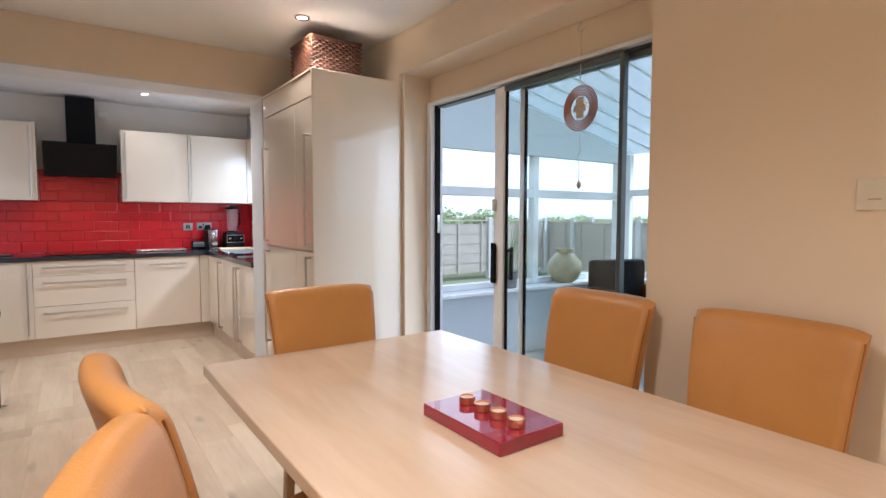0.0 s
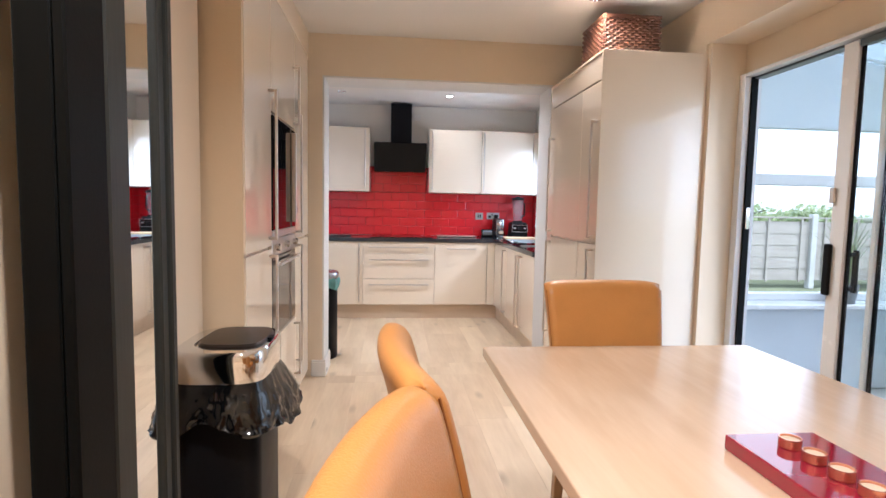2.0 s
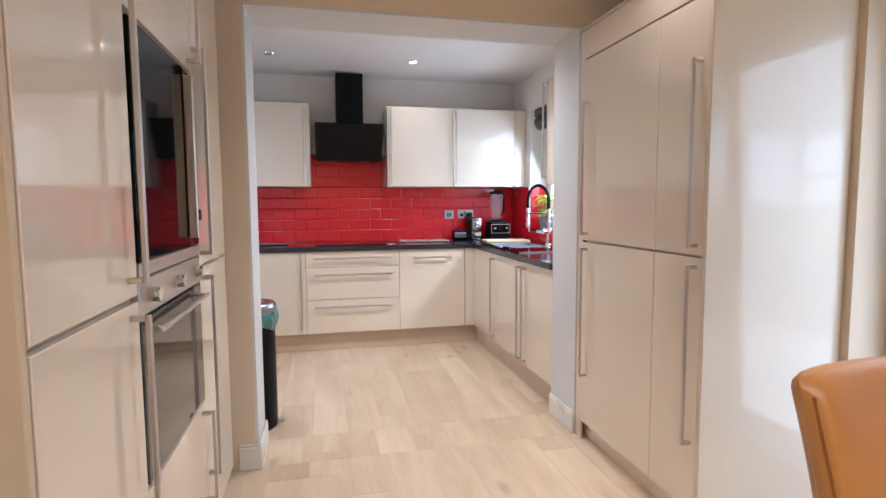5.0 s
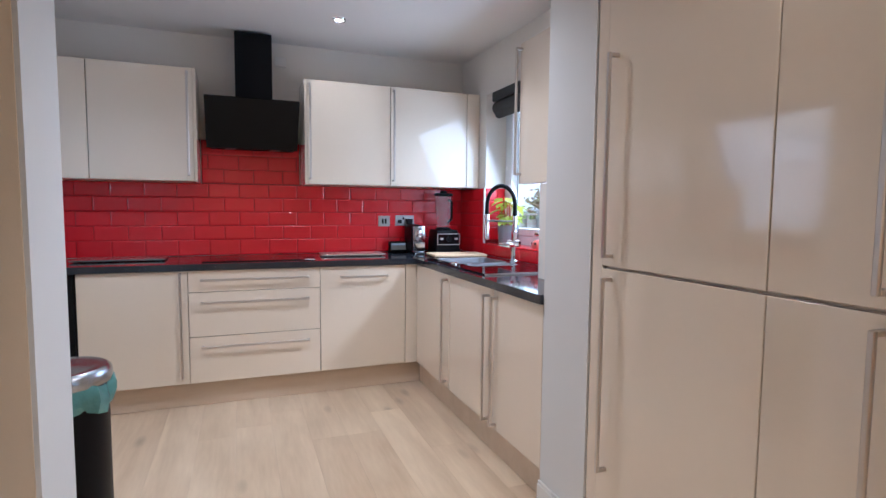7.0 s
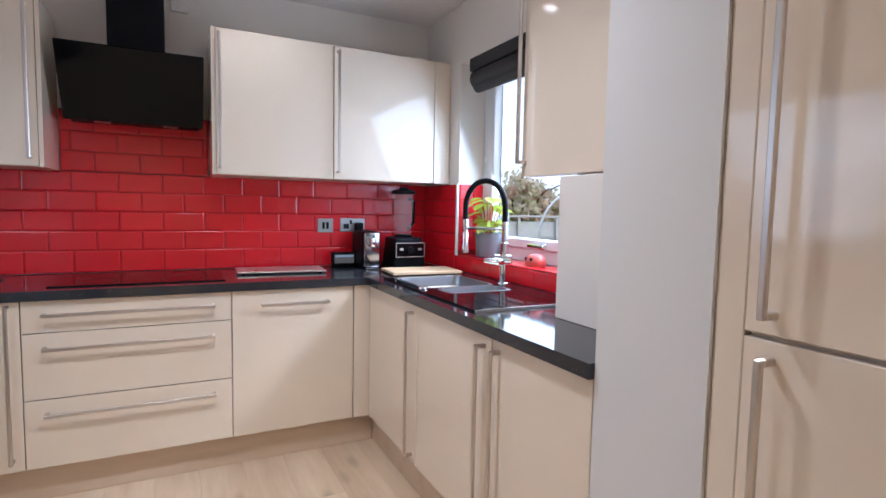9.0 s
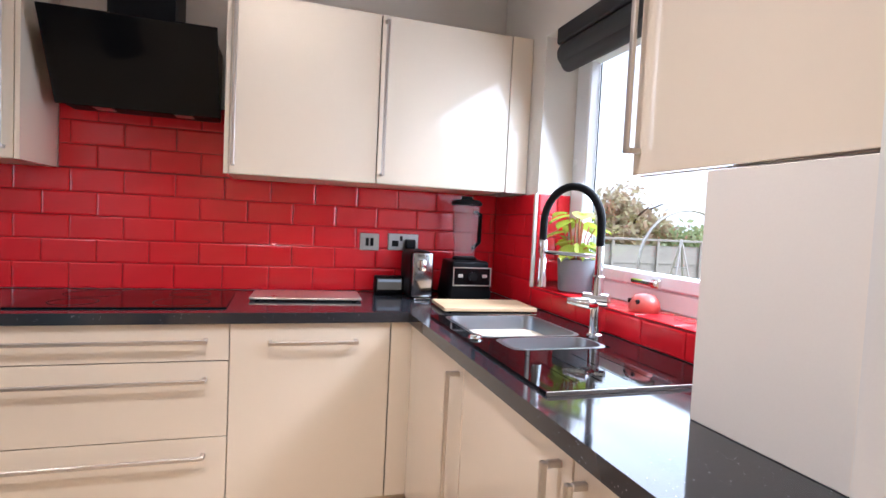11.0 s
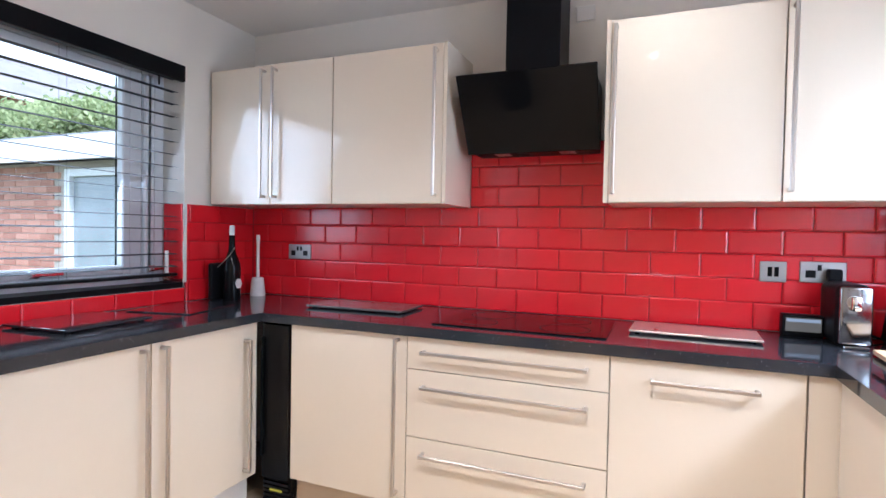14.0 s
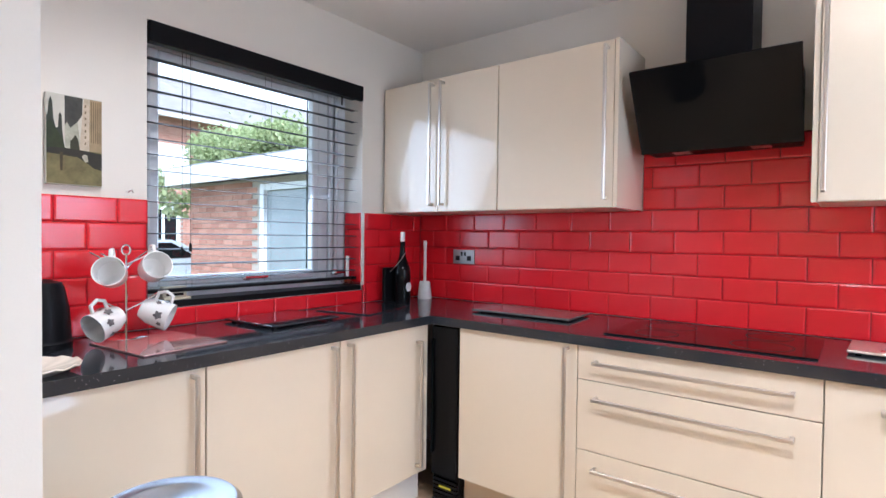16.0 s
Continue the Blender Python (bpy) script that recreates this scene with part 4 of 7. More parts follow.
def soft_square(bm, rings, cx, cy, rx, ry, seg=48, power=4.0):
    """Rounded-square loops of (scale, height), closed at the top."""
    loops = []
    for g, z in rings:
        ring = []
        for k in range(seg):
            c, s = math.cos(2 * math.pi * k / seg), math.sin(2 * math.pi * k / seg)
            n = (abs(c) ** power + abs(s) ** power) ** (-1 / power)
            ring.append(bm.verts.new((cx + rx * g * n * c, cy + ry * g * n * s, z)))
        loops.append(ring)
    for a, b in zip(loops, loops[1:]):
        for k in range(seg):
            bm.faces.new((a[k], a[(k + 1) % seg], b[(k + 1) % seg], b[k]))
    bm.faces.new(loops[-1])
    return bm


lid = soft_square(bmesh.new(), ((0.97, 0.668), (1.0, 0.676), (1.0, 0.752), (0.99, 0.766), (0.95, 0.775), (0.66, 0.776), (0.64, 0.769)), BCX, BCY, BRX, BRY)
ld = part("lid", lid, M_CHROME, bn, "polished steel lid rim", True)
part("flap", soft_square(bmesh.new(), ((0.72, 0.769), (0.72, 0.780), (0.69, 0.786), (0.35, 0.788)), BCX + 0.02, BCY + 0.015, BRX, BRY), shade("dark_brown_lid", (0.018, 0.012, 0.009), 0.3, var=0.2, spec=0.3), ld, "dark top flap", True)
part("sensor", boxes((BCX + 0.128, BCX + 0.146, BCY - 0.02, BCY + 0.03, 0.7765, 0.784), bev=0.003), M_BLACKM, ld)
bag = bmesh.new()
seg, loops = 220, []
rnd = random.Random(4)
ph = [rnd.uniform(0, 6.28) for _ in range(9)]
levels = 15
for j in range(levels):
    f = j / (levels - 1)
    ring = []
    for k in range(seg):
        a = 2 * math.pi * k / seg
        c, s = math.cos(a), math.sin(a)
        n4 = (abs(c) ** 4 + abs(s) ** 4) ** -0.25
        long = 0.165 + 0.035 * math.sin(2 * a + ph[0]) + 0.016 * math.sin(5 * a + ph[1]) + 0.004 * math.sin(13 * a + ph[2])
        fold = 0.55 * math.sin(6 * a + ph[3] + 1.5 * f) + 0.30 * math.sin(11 * a + ph[4] - 2.5 * f) + 0.16 * math.sin(25 * a + ph[5] + 4 * f)
        crush = noise.noise(Vector((6 * c, 6 * s, 9 * f))) + 0.6 * noise.noise(Vector((15 * c, 15 * s, 22 * f)))
        out = 0.004 + 0.064 * f * (1.25 - 0.45 * f) + 0.035 * f * max(0.0, math.cos(a - 0.7)) ** 3 + f * (0.010 * fold + 0.012 * crush)
        ring.append(bag.verts.new((BCX + c * n4 * (BRX - 0.014 + out), BCY + s * n4 * (BRY - 0.014 + out), 0.672 - long * f)))
    loops.append(ring)
for a, b in zip(loops, loops[1:]):
    for k in range(seg):
        bag.faces.new((a[k], a[(k + 1) % seg], b[(k + 1) % seg], b[k]))
part("liner_bag", bag, shade("black_plastic_film", (0.004, 0.004, 0.004), 0.12, var=0.3, scale=20, grain=25, bump=0.12, rvar=0.04), bn, "crumpled black plastic liner", True)

# wicker basket on the tall cabinet
bk = thing("wicker_basket", (2.0, 5.95, FZ), "brown wicker basket on top of the tall cabinet", "basket")
M_WICK = shade("brown_wicker", (0.085, 0.030, 0.013), 0.45, var=0.4, scale=25, grain=90, bump=0.2)
bx0, bx1, by0, by1 = 1.80, 2.13, 5.82, 6.15
part("lining", boxes((bx0 + 0.012, bx1 - 0.012, by0 + 0.012, by1 - 0.012, FZ + 0.001, FZ + 0.21)), shade("dark_wicker", (0.08, 0.03, 0.012), 0.7), bk)
for k in range(15):
    z = FZ + 0.010 + 0.0145 * k
    pts = []
    n = 15
    for (xa, ya), (xb, yb) in (((bx0, by0), (bx1, by0)), ((bx1, by0), (bx1, by1)), ((bx1, by1), (bx0, by1)), ((bx0, by1), (bx0, by0))):
        for i in range(n):
            f = i / n
            w = 0.005 * (1 if (i + k) % 2 else -1)
            nx, ny = (yb - ya), -(xb - xa)
            ln = math.hypot(nx, ny)
            pts.append((xa + (xb - xa) * f + nx / ln * w, ya + (yb - ya) * f + ny / ln * w, z))
    pts.append(pts[0])
    part("woven_strand", tube(bmesh.new(), pts, 0.0080, 6), M_WICK, bk, "", True)
part("rim", tube(bmesh.new(), [(bx0, by0, FZ + 0.225), (bx1, by0, FZ + 0.225), (bx1, by1, FZ + 0.225), (bx0, by1, FZ + 0.225), (bx0, by0, FZ + 0.225)], 0.014, 8), M_WICK, bk, "", True)

# hanging spinner in the door reveal
sp = thing("hanging_spinner", (2.45, 4.29, 1.5), "copper ring wind spinner hung from a hook", "ornament")
SXX, SYY, SZZ = 2.45, 4.29, 1.765
facing = Matrix.Rotation(radians(-3), 3, "Z")
M_COP = shade("copper_ring", (0.36, 0.15, 0.07), 0.35, 0.6, var=0.2, bump=0.0)
for r in (0.098, 0.088, 0.078, 0.068, 0.058):
    pts = []
    for k in range(33):
        v = facing @ Vector((0, r * math.cos(2 * math.pi * k / 32), r * math.sin(2 * math.pi * k / 32)))
        pts.append((SXX + v.x, SYY + v.y, SZZ + v.z))
    part("ring", tube(bmesh.new(), pts, 0.0036, 6), M_COP, sp, "", True)
ctr = bmesh.new()
for cy, cz, s in ((0, 0.022, 0.026), (0, -0.024, 0.022), (0.022, 0.0, 0.016), (-0.022, 0.0, 0.016)):
    v = facing @ Vector((0, cy, cz))
    box(ctr, SXX + v.x - 0.004, SXX + v.x + 0.004, SYY + v.y - s, SYY + v.y + s, SZZ + v.z - s, SZZ + v.z + s, 0.004)
part("centre", ctr, M_CHROME, sp, "silvery openwork centre")
part("wire", tube(bmesh.new(), [(SXX, SYY, 2.15), (SXX, SYY, 1.88)], 0.0015, 5), M_STEEL, sp)
part("hook", tube(bmesh.new(), [(SXX, SYY + 0.018 * math.sin(a), 2.118 + 0.018 * math.cos(a)) for a in [0.5 * k for k in range(10)]], 0.0028, 6), M_STEEL, sp)
part("tail", tube(bmesh.new(), [(SXX, SYY + 0.010 * math.sin(k * 1.1) * (1 if 3 < k < 9 else 0), 1.645 - 0.014 * k) for k in range(16)], 0.0015, 5), M_STEEL, sp)
bead = bmesh.new()
lathe(bead, [(0.002, 1.445), (0.010, 1.432), (0.011, 1.42), (0.002, 1.405)], SXX, SYY, 12)
part("bead", bead, M_STEEL, sp, "", True)


def switch(name, f, u, z, w, h, mat, label, bits):
    c = f(u, u, 0, 0, z, z)
    t = thing(name, (c[0], c[2], z), label, "socket")
    part("plate", boxes(f(u - w / 2, u + w / 2, 0.0005, 0.009, z - h / 2, z + h / 2), bev=0.003, seg=2), mat, t)
    for n, du, dz, bw, bh, m in bits:
        part(n, boxes(f(u + du - bw / 2, u + du + bw / 2, 0.009, 0.012, z + dz - bh / 2, z + dz + bh / 2), bev=0.001), m, t)
    return t


M_IVORY = shade("ivory_plastic", (0.72, 0.66, 0.52), 0.35, var=0.03, bump=0.0)
switch("wall_switch", along("-x", XR), 3.150, 1.342, 0.146, 0.087, M_IVORY, "ivory plastic double wall plate", [("slot", 0.03, -0.012, 0.03, 0.004, M_STEEL), ("slot", -0.04, -0.012, 0.03, 0.004, M_STEEL)])


# ---- small kitchen things ----
fN = along("-y", YB - 0.010)
M_SOCK = shade("steel_plate", (0.40, 0.39, 0.38), 0.35, 0.8, var=0.05, bump=0.02)
switch("double_socket", fN, -0.703, 1.172, 0.155, 0.085, M_SOCK, "steel double wall socket with black inserts on the tiles",
       [("outlet", -0.042, -0.008, 0.030, 0.028, M_BLACKM), ("outlet", 0.042, -0.008, 0.030, 0.028, M_BLACKM), ("rocker", -0.012, 0.018, 0.014, 0.024, M_BLACKM), ("rocker", 0.012, 0.018, 0.014, 0.024, M_BLACKM)])
switch("cooker_switch", fN, 1.670, 1.158, 0.096, 0.085, M_SOCK, "steel wall switch plate with grey rockers on the tiles", [("rocker", -0.012, 0.0, 0.016, 0.040, M_DARKF), ("rocker", 0.012, 0.0, 0.016, 0.040, M_DARKF)])
sk = switch("double_socket", fN, 1.842, 1.162, 0.158, 0.085, M_SOCK, "steel double wall socket with a black plug in it", [("outlet", -0.042, -0.008, 0.034, 0.03, M_BLACKM), ("rocker", -0.012, 0.018, 0.014, 0.024, M_BLACKM)])
pl = thing("plug", (1.872, 9.24, 1.155), "black plug with a short lead in the socket", "plug")
part("plug_body", boxes((1.850, 1.898, 9.205, 9.247, 1.130, 1.178), bev=0.008, seg=2), M_BLACKM, pl)
part("lead", tube(bmesh.new(), [(1.874, 9.225, 1.132), (1.88, 9.215, 1.08), (1.93, 9.21, 1.0), (1.99, 9.2, 0.93), (2.03, 9.19, 0.916)], 0.004, 6), M_BLACKM, pl)

# coffee machine
cm = thing("coffee_machine", (1.877, 9.08, Z1), "compact chrome capsule coffee machine on the worktop", "coffee machine")
bm = boxes((1.822, 1.932, 8.985, 9.215, Z1, 1.135), bev=0.03, seg=4)
part("body", bm, M_BLACKM, cm, "", True)
part("front", boxes((1.828, 1.926, 8.972, 8.992, Z1 + 0.012, 1.128), bev=0.009, seg=3), shade("dark_chrome", (0.34, 0.33, 0.33), 0.12, 1.0, var=0.1, scale=6, bump=0.0), cm, "polished chrome front", True)
part("spout", boxes((1.855, 1.885, 8.945, 8.9715, 1.045, 1.095), bev=0.006, seg=2), M_CHROME, cm, "", True)
part("badge", tube(bmesh.new(), [(1.868, 8.9715, 1.075), (1.868, 8.9645, 1.075)], 0.022, 20), M_STEEL, cm, "", True)
part("drip_tray", boxes((1.838, 1.916, 8.955, 8.984, Z1 + 0.001, Z1 + 0.011), bev=0.003), M_CHROME, cm)

# blender
bl = thing("blender", (2.11, 9.06, Z1), "black jug blender with a clear jar in the corner", "blender")
base = bmesh.new()
box(base, 2.005, 2.215, 8.955, 9.165, Z1 + 0.006, 1.095, 0.014, 3)
for v in base.verts:
    if v.co.z > 1.02:
        v.co.x, v.co.y = 2.11 + (v.co.x - 2.11) * 0.86, 9.06 + (v.co.y - 9.06) * 0.86
part("base", base, M_BLACKM, bl, "black motor base", True)
part("control_panel", boxes((2.022, 2.198, 8.948, 8.9545, 0.985, 1.062), bev=0.004), M_BLACK, bl)
part("panel_rim", boxes((2.016, 2.020, 8.946, 8.954, 0.98, 1.067), (2.200, 2.204, 8.946, 8.954, 0.98, 1.067), (2.020, 2.200, 8.946, 8.954, 0.980, 0.984), (2.020, 2.200, 8.946, 8.954, 1.063, 1.067)), M_STEEL, bl)
part("dial", tube(bmesh.new(), [(2.11, 8.9475, 1.025), (2.11, 8.932, 1.025)], 0.021, 20), M_BLACKM, bl, "", True)
for x in (2.05, 2.17):
    part("toggle", boxes((x - 0.012, x + 0.012, 8.938, 8.9475, 1.02, 1.035), bev=0.003), M_STEEL, bl)
for x in (2.03, 2.19):
    for y in (8.98, 9.14):
        part("foot", boxes((x - 0.015, x + 0.015, y - 0.015, y + 0.015, Z1, Z1 + 0.0065)), M_BLACKM, bl)
M_JAR = shade("clear_plastic_jar", (0.50, 0.44, 0.45), 0.12, var=0.03, bump=0.0)
M_JAR.node_tree.nodes["Principled BSDF"].inputs["Alpha"].default_value = 0.13
jar = bmesh.new()
lathe(jar, [(0.052, 1.10), (0.055, 1.13), (0.060, 1.20), (0.070, 1.34), (0.071, 1.362), (0.067, 1.362), (0.056, 1.20), (0.050, 1.13), (0.0, 1.125)], 2.105, 9.06, 8, False)
jp = part("jar", jar, M_JAR, bl, "clear fluted plastic jar")
jl = bmesh.new()
lathe(jl, [(0.074, 1.360), (0.076, 1.375), (0.060, 1.385), (0.030, 1.387), (0.026, 1.402), (0.0, 1.402)], 2.105, 9.06, 24, False)
part("lid", jl, M_BLACKM, jp, "black rubber lid", True)
part("jar_handle", tube(bmesh.new(), [(2.165, 9.10, 1.33), (2.205, 9.13, 1.32), (2.205, 9.13, 1.18), (2.160, 9.10, 1.15)], 0.011, 8), M_BLACKM, jp, "", True)
cl = bmesh.new()
lathe(cl, [(0.060, 1.0955), (0.060, 1.105), (0.050, 1.112)], 2.105, 9.06, 20)
part("collar", cl, M_BLACKM, bl, "", True)

# small display
sd = thing("small_display", (1.757, 9.15, Z1), "small black tabletop display with a lit screen", "display")
part("case", boxes((1.686, 1.826, 9.135, 9.19, Z1, 1.0), bev=0.008, seg=3), M_BLACKM, sd, "", True)
part("screen", boxes((1.697, 1.815, 9.1325, 9.1345, 0.935, 0.988)), glow("display_screen", (0.30, 0.26, 0.20), 0.12), sd)
part("screen_band", boxes((1.70, 1.812, 9.131, 9.1324, 0.972, 0.984)), glow("display_band", (0.4, 0.45, 0.5), 0.25), sd)

# worktop savers and boards
M_SLAB = shade("grey_glass_slab", (0.20, 0.18, 0.17), 0.15, 0.4, var=0.15, scale=8, bump=0.0)


def slab(name, cx, cy, w, d, turn, mat, label, z=Z1, h=0.010, feet=True, cat="chopping board"):
    t = thing(name, (cx, cy, z), label, cat)
    r = Matrix.Rotation(radians(turn), 4, "Z")
    def put(n, bm, m, lab=""):
        ob = finish(n, bm, m)
        ob.parent = t
        if lab:
            ob["label"] = lab
    f0 = 0.006 if feet else 0.0005
    put("board", boxes((-w / 2, w / 2, -d / 2, d / 2, f0, f0 + h), bev=min(0.003, h / 3), seg=2), mat)
    if feet:
        for sx in (-1, 1):
            for sy in (-1, 1):
                put("foot", boxes((sx * (w / 2 - 0.03) - 0.008, sx * (w / 2 - 0.03) + 0.008, sy * (d / 2 - 0.03) - 0.008, sy * (d / 2 - 0.03) + 0.008, 0.0, 0.006)), M_BLACKM)
    t.matrix_basis = Matrix.Translation((cx, cy, z)) @ r
    return t


slab("worktop_saver", 1.365, 9.03, 0.46, 0.24, -3, shade("steel_hob_cover", (0.64, 0.59, 0.53), 0.3, 0.75, var=0.1, scale=10, bump=0.01), "grey steel hob cover plate beside the hob")
slab("worktop_saver", -0.13, 9.03, 0.52, 0.26, 2, M_SLAB, "grey glass worktop saver beside the hob")
slab("chopping_board", 2.085, 8.735, 0.40, 0.24, -4, wood("beech_board", (0.50, 0.34, 0.19), (0.68, 0.51, 0.32), "X", 0.5, 0.0, knots=False), "pale beech chopping board behind the sink", h=0.016)
M_BOARD = shade("black_board_glass", (0.022, 0.025, 0.032), 0.08, var=0.1, scale=5, bump=0.0, coat=0.6, rvar=0.03)
slab("chopping_board", -0.845, 8.09, 0.33, 0.36, 3, M_BOARD, "black glass chopping board below the street window")
slab("chopping_board", -0.865, 8.59, 0.32, 0.36, 12, M_BOARD, "thin black glass board in the corner", h=0.005, feet=False)
slab("placemat_board", -0.735, 7.515, 0.34, 0.29, 6, shade("printed_glass", (0.34, 0.20, 0.19), 0.08, var=0.5, scale=7, grain=18, bump=0.0, coat=0.5), "glossy printed glass worktop saver", h=0.005, feet=False)

# bottle with a teat stopper, and a marble brush stand
bt = thing("bottle", (-0.935, 8.945, Z1), "dark glass bottle with a white stopper in a black sleeve", "bottle")
b1 = bmesh.new()
lathe(b1, [(0.046, Z1), (0.048, Z1 + 0.01), (0.048, Z1 + 0.17), (0.043, Z1 + 0.20), (0.020, Z1 + 0.26), (0.016, Z1 + 0.30), (0.016, Z1 + 0.345), (0.018, Z1 + 0.35)], -0.925, 8.955, 20)
part("bottle_body", b1, M_BLACK, bt, "", True)
b2 = bmesh.new()
lathe(b2, [(0.014, Z1 + 0.351), (0.014, Z1 + 0.40), (0.010, Z1 + 0.405)], -0.925, 8.955, 14)
part("stopper", b2, M_WHITE, bt, "white stopper", True)
b3 = bmesh.new()
lathe(b3, [(0.022, Z1 + 0.075), (0.022, Z1 + 0.125)], 0, 0, 6)
for v in b3.verts:
    v.co = Vector((-0.875 + (v.co.z - Z1) * 0.02, 8.955 + v.co.x, Z1 + 0.09 + v.co.y * 1.3)) if v.co.z > Z1 + 0.1 else Vector((-0.878, 8.955 + v.co.x, Z1 + 0.09 + v.co.y * 1.3))
part("label", b3, M_WHITE, bt, "white bottle label")
part("sleeve", boxes((-1.0, -0.975, 8.86, 8.99, Z1, Z1 + 0.20), bev=0.01, seg=2), M_BLACKM, bt)
part("neck_cord", tube(bmesh.new(), [(-0.905, 8.955, Z1 + 0.285), (-0.90, 8.92, Z1 + 0.25), (-0.90, 8.87, Z1 + 0.21), (-0.93, 8.86, Z1 + 0.18)], 0.0025, 5), M_STEEL, bt)
br = thing("brush_stand", (-0.93, 9.165, Z1), "white marble brush stand with a white handle", "brush")
s1 = bmesh.new()
lathe(s1, [(0.042, Z1), (0.044, Z1 + 0.01), (0.034, Z1 + 0.10), (0.030, Z1 + 0.108)], -0.93, 9.165, 20)
part("stand", s1, shade("white_marble", (0.74, 0.73, 0.71), 0.2, var=0.15, scale=18, grain=30, bump=0.0), br, "", True)
s2 = bmesh.new()
lathe(s2, [(0.010, Z1 + 0.105), (0.009, Z1 + 0.30), (0.012, Z1 + 0.34), (0.010, Z1 + 0.355)], -0.93, 9.165, 12)
part("brush_handle", s2, M_WHITE, br, "", True)

# things on the street window's board
fz = 1.0125
tm = thing("sill_ornament", (-1.10, 8.69, fz), "small clear glass ornament with a white candle on the window board", "ornament")
o1 = bmesh.new()
lathe(o1, [(0.02, fz), (0.034, fz + 0.012), (0.036, fz + 0.03), (0.025, fz + 0.048), (0.010, fz + 0.055)], -1.10, 8.69, 16)
part("glass_bowl", o1, clear("ornament_glass", (0.9, 0.85, 0.85), 0.05), tm, "", True)
o2 = bmesh.new()
lathe(o2, [(0.010, fz + 0.05), (0.010, fz + 0.165)], -1.10, 8.69, 12)
part("candle", o2, M_WHITE, tm, "", True)
o3 = bmesh.new()
for k in range(7):
    lathe(o3, [(0.001, fz + 0.012 + 0.003 * k), (0.007, fz + 0.017 + 0.003 * k), (0.001, fz + 0.023 + 0.003 * k)], -1.10 + 0.016 * math.cos(k * 2.4), 8.69 + 0.016 * math.sin(k * 2.4), 6)
part("pebbles", o3, shade("red_bead", (0.4, 0.08, 0.03), 0.3), tm)
plq = thing("wooden_plaque", (-1.12, 7.735, fz), "cream wooden block plaque with a small sketch", "plaque")
part("block", boxes((-1.135, -1.105, 7.69, 7.79, fz, fz + 0.055), bev=0.003), shade("cream_block", (0.66, 0.60, 0.46), 0.5, var=0.06), plq)
part("lettering", boxes((-1.1045, -1.1035, 7.705, 7.775, fz + 0.016, fz + 0.026)), M_DARKF, plq, "dark line of small lettering")
part("emblem", boxes((-1.1045, -1.1035, 7.728, 7.752, fz + 0.036, fz + 0.047)), M_DARKF, plq)
part("foot_board", boxes((-1.14, -1.085, 7.685, 7.80, fz - 0.0005, fz + 0.010), bev=0.002), shade("cream_block_foot", (0.62, 0.55, 0.40), 0.5), plq)

# mug tree and mugs
mt = thing("mug_tree", (-0.92, 7.48, Z1), "chrome wire mug tree on the worktop", "mug tree")
m1 = bmesh.new()
lathe(m1, [(0.072, Z1), (0.072, Z1 + 0.005), (0.066, Z1 + 0.009)], -0.92, 7.48, 24)
part("base", m1, M_CHROME, mt, "", True)
part("pole", tube(bmesh.new(), [(-0.92, 7.48, Z1 + 0.006), (-0.92, 7.48, 1.215)], 0.0042, 8), M_CHROME, mt, "", True)
part("loop", tube(bmesh.new(), [(-0.92, 7.48 + 0.014 * math.sin(a), 1.228 + 0.018 * math.cos(a)) for a in [0.45 * k - 3.1 for k in range(15)]], 0.0035, 6), M_CHROME, mt, "", True)
arms = ((7.44, 1.20, 0), (7.52, 1.215, 0), (7.43, 1.04, 0), (7.53, 1.05, 0), (7.44, 1.20, 1), (7.52, 1.20, 1))
for ya, za, back in arms:
    s = 1 if ya > 7.48 else -1
    dx = -0.05 if back else 0.03
    part("arm", tube(bmesh.new(), [(-0.92, 7.48, za - 0.04), (-0.92 + dx, 7.48 + s * 0.05, za - 0.01), (-0.92 + dx * 1.2, 7.48 + s * 0.095, za + 0.02)], 0.003, 6), M_CHROME, mt, "", True)
M_PRINT = shade("grey_flower_print", (0.12, 0.11, 0.11), 0.3, var=0.6, scale=60, grain=120, bump=0.0)


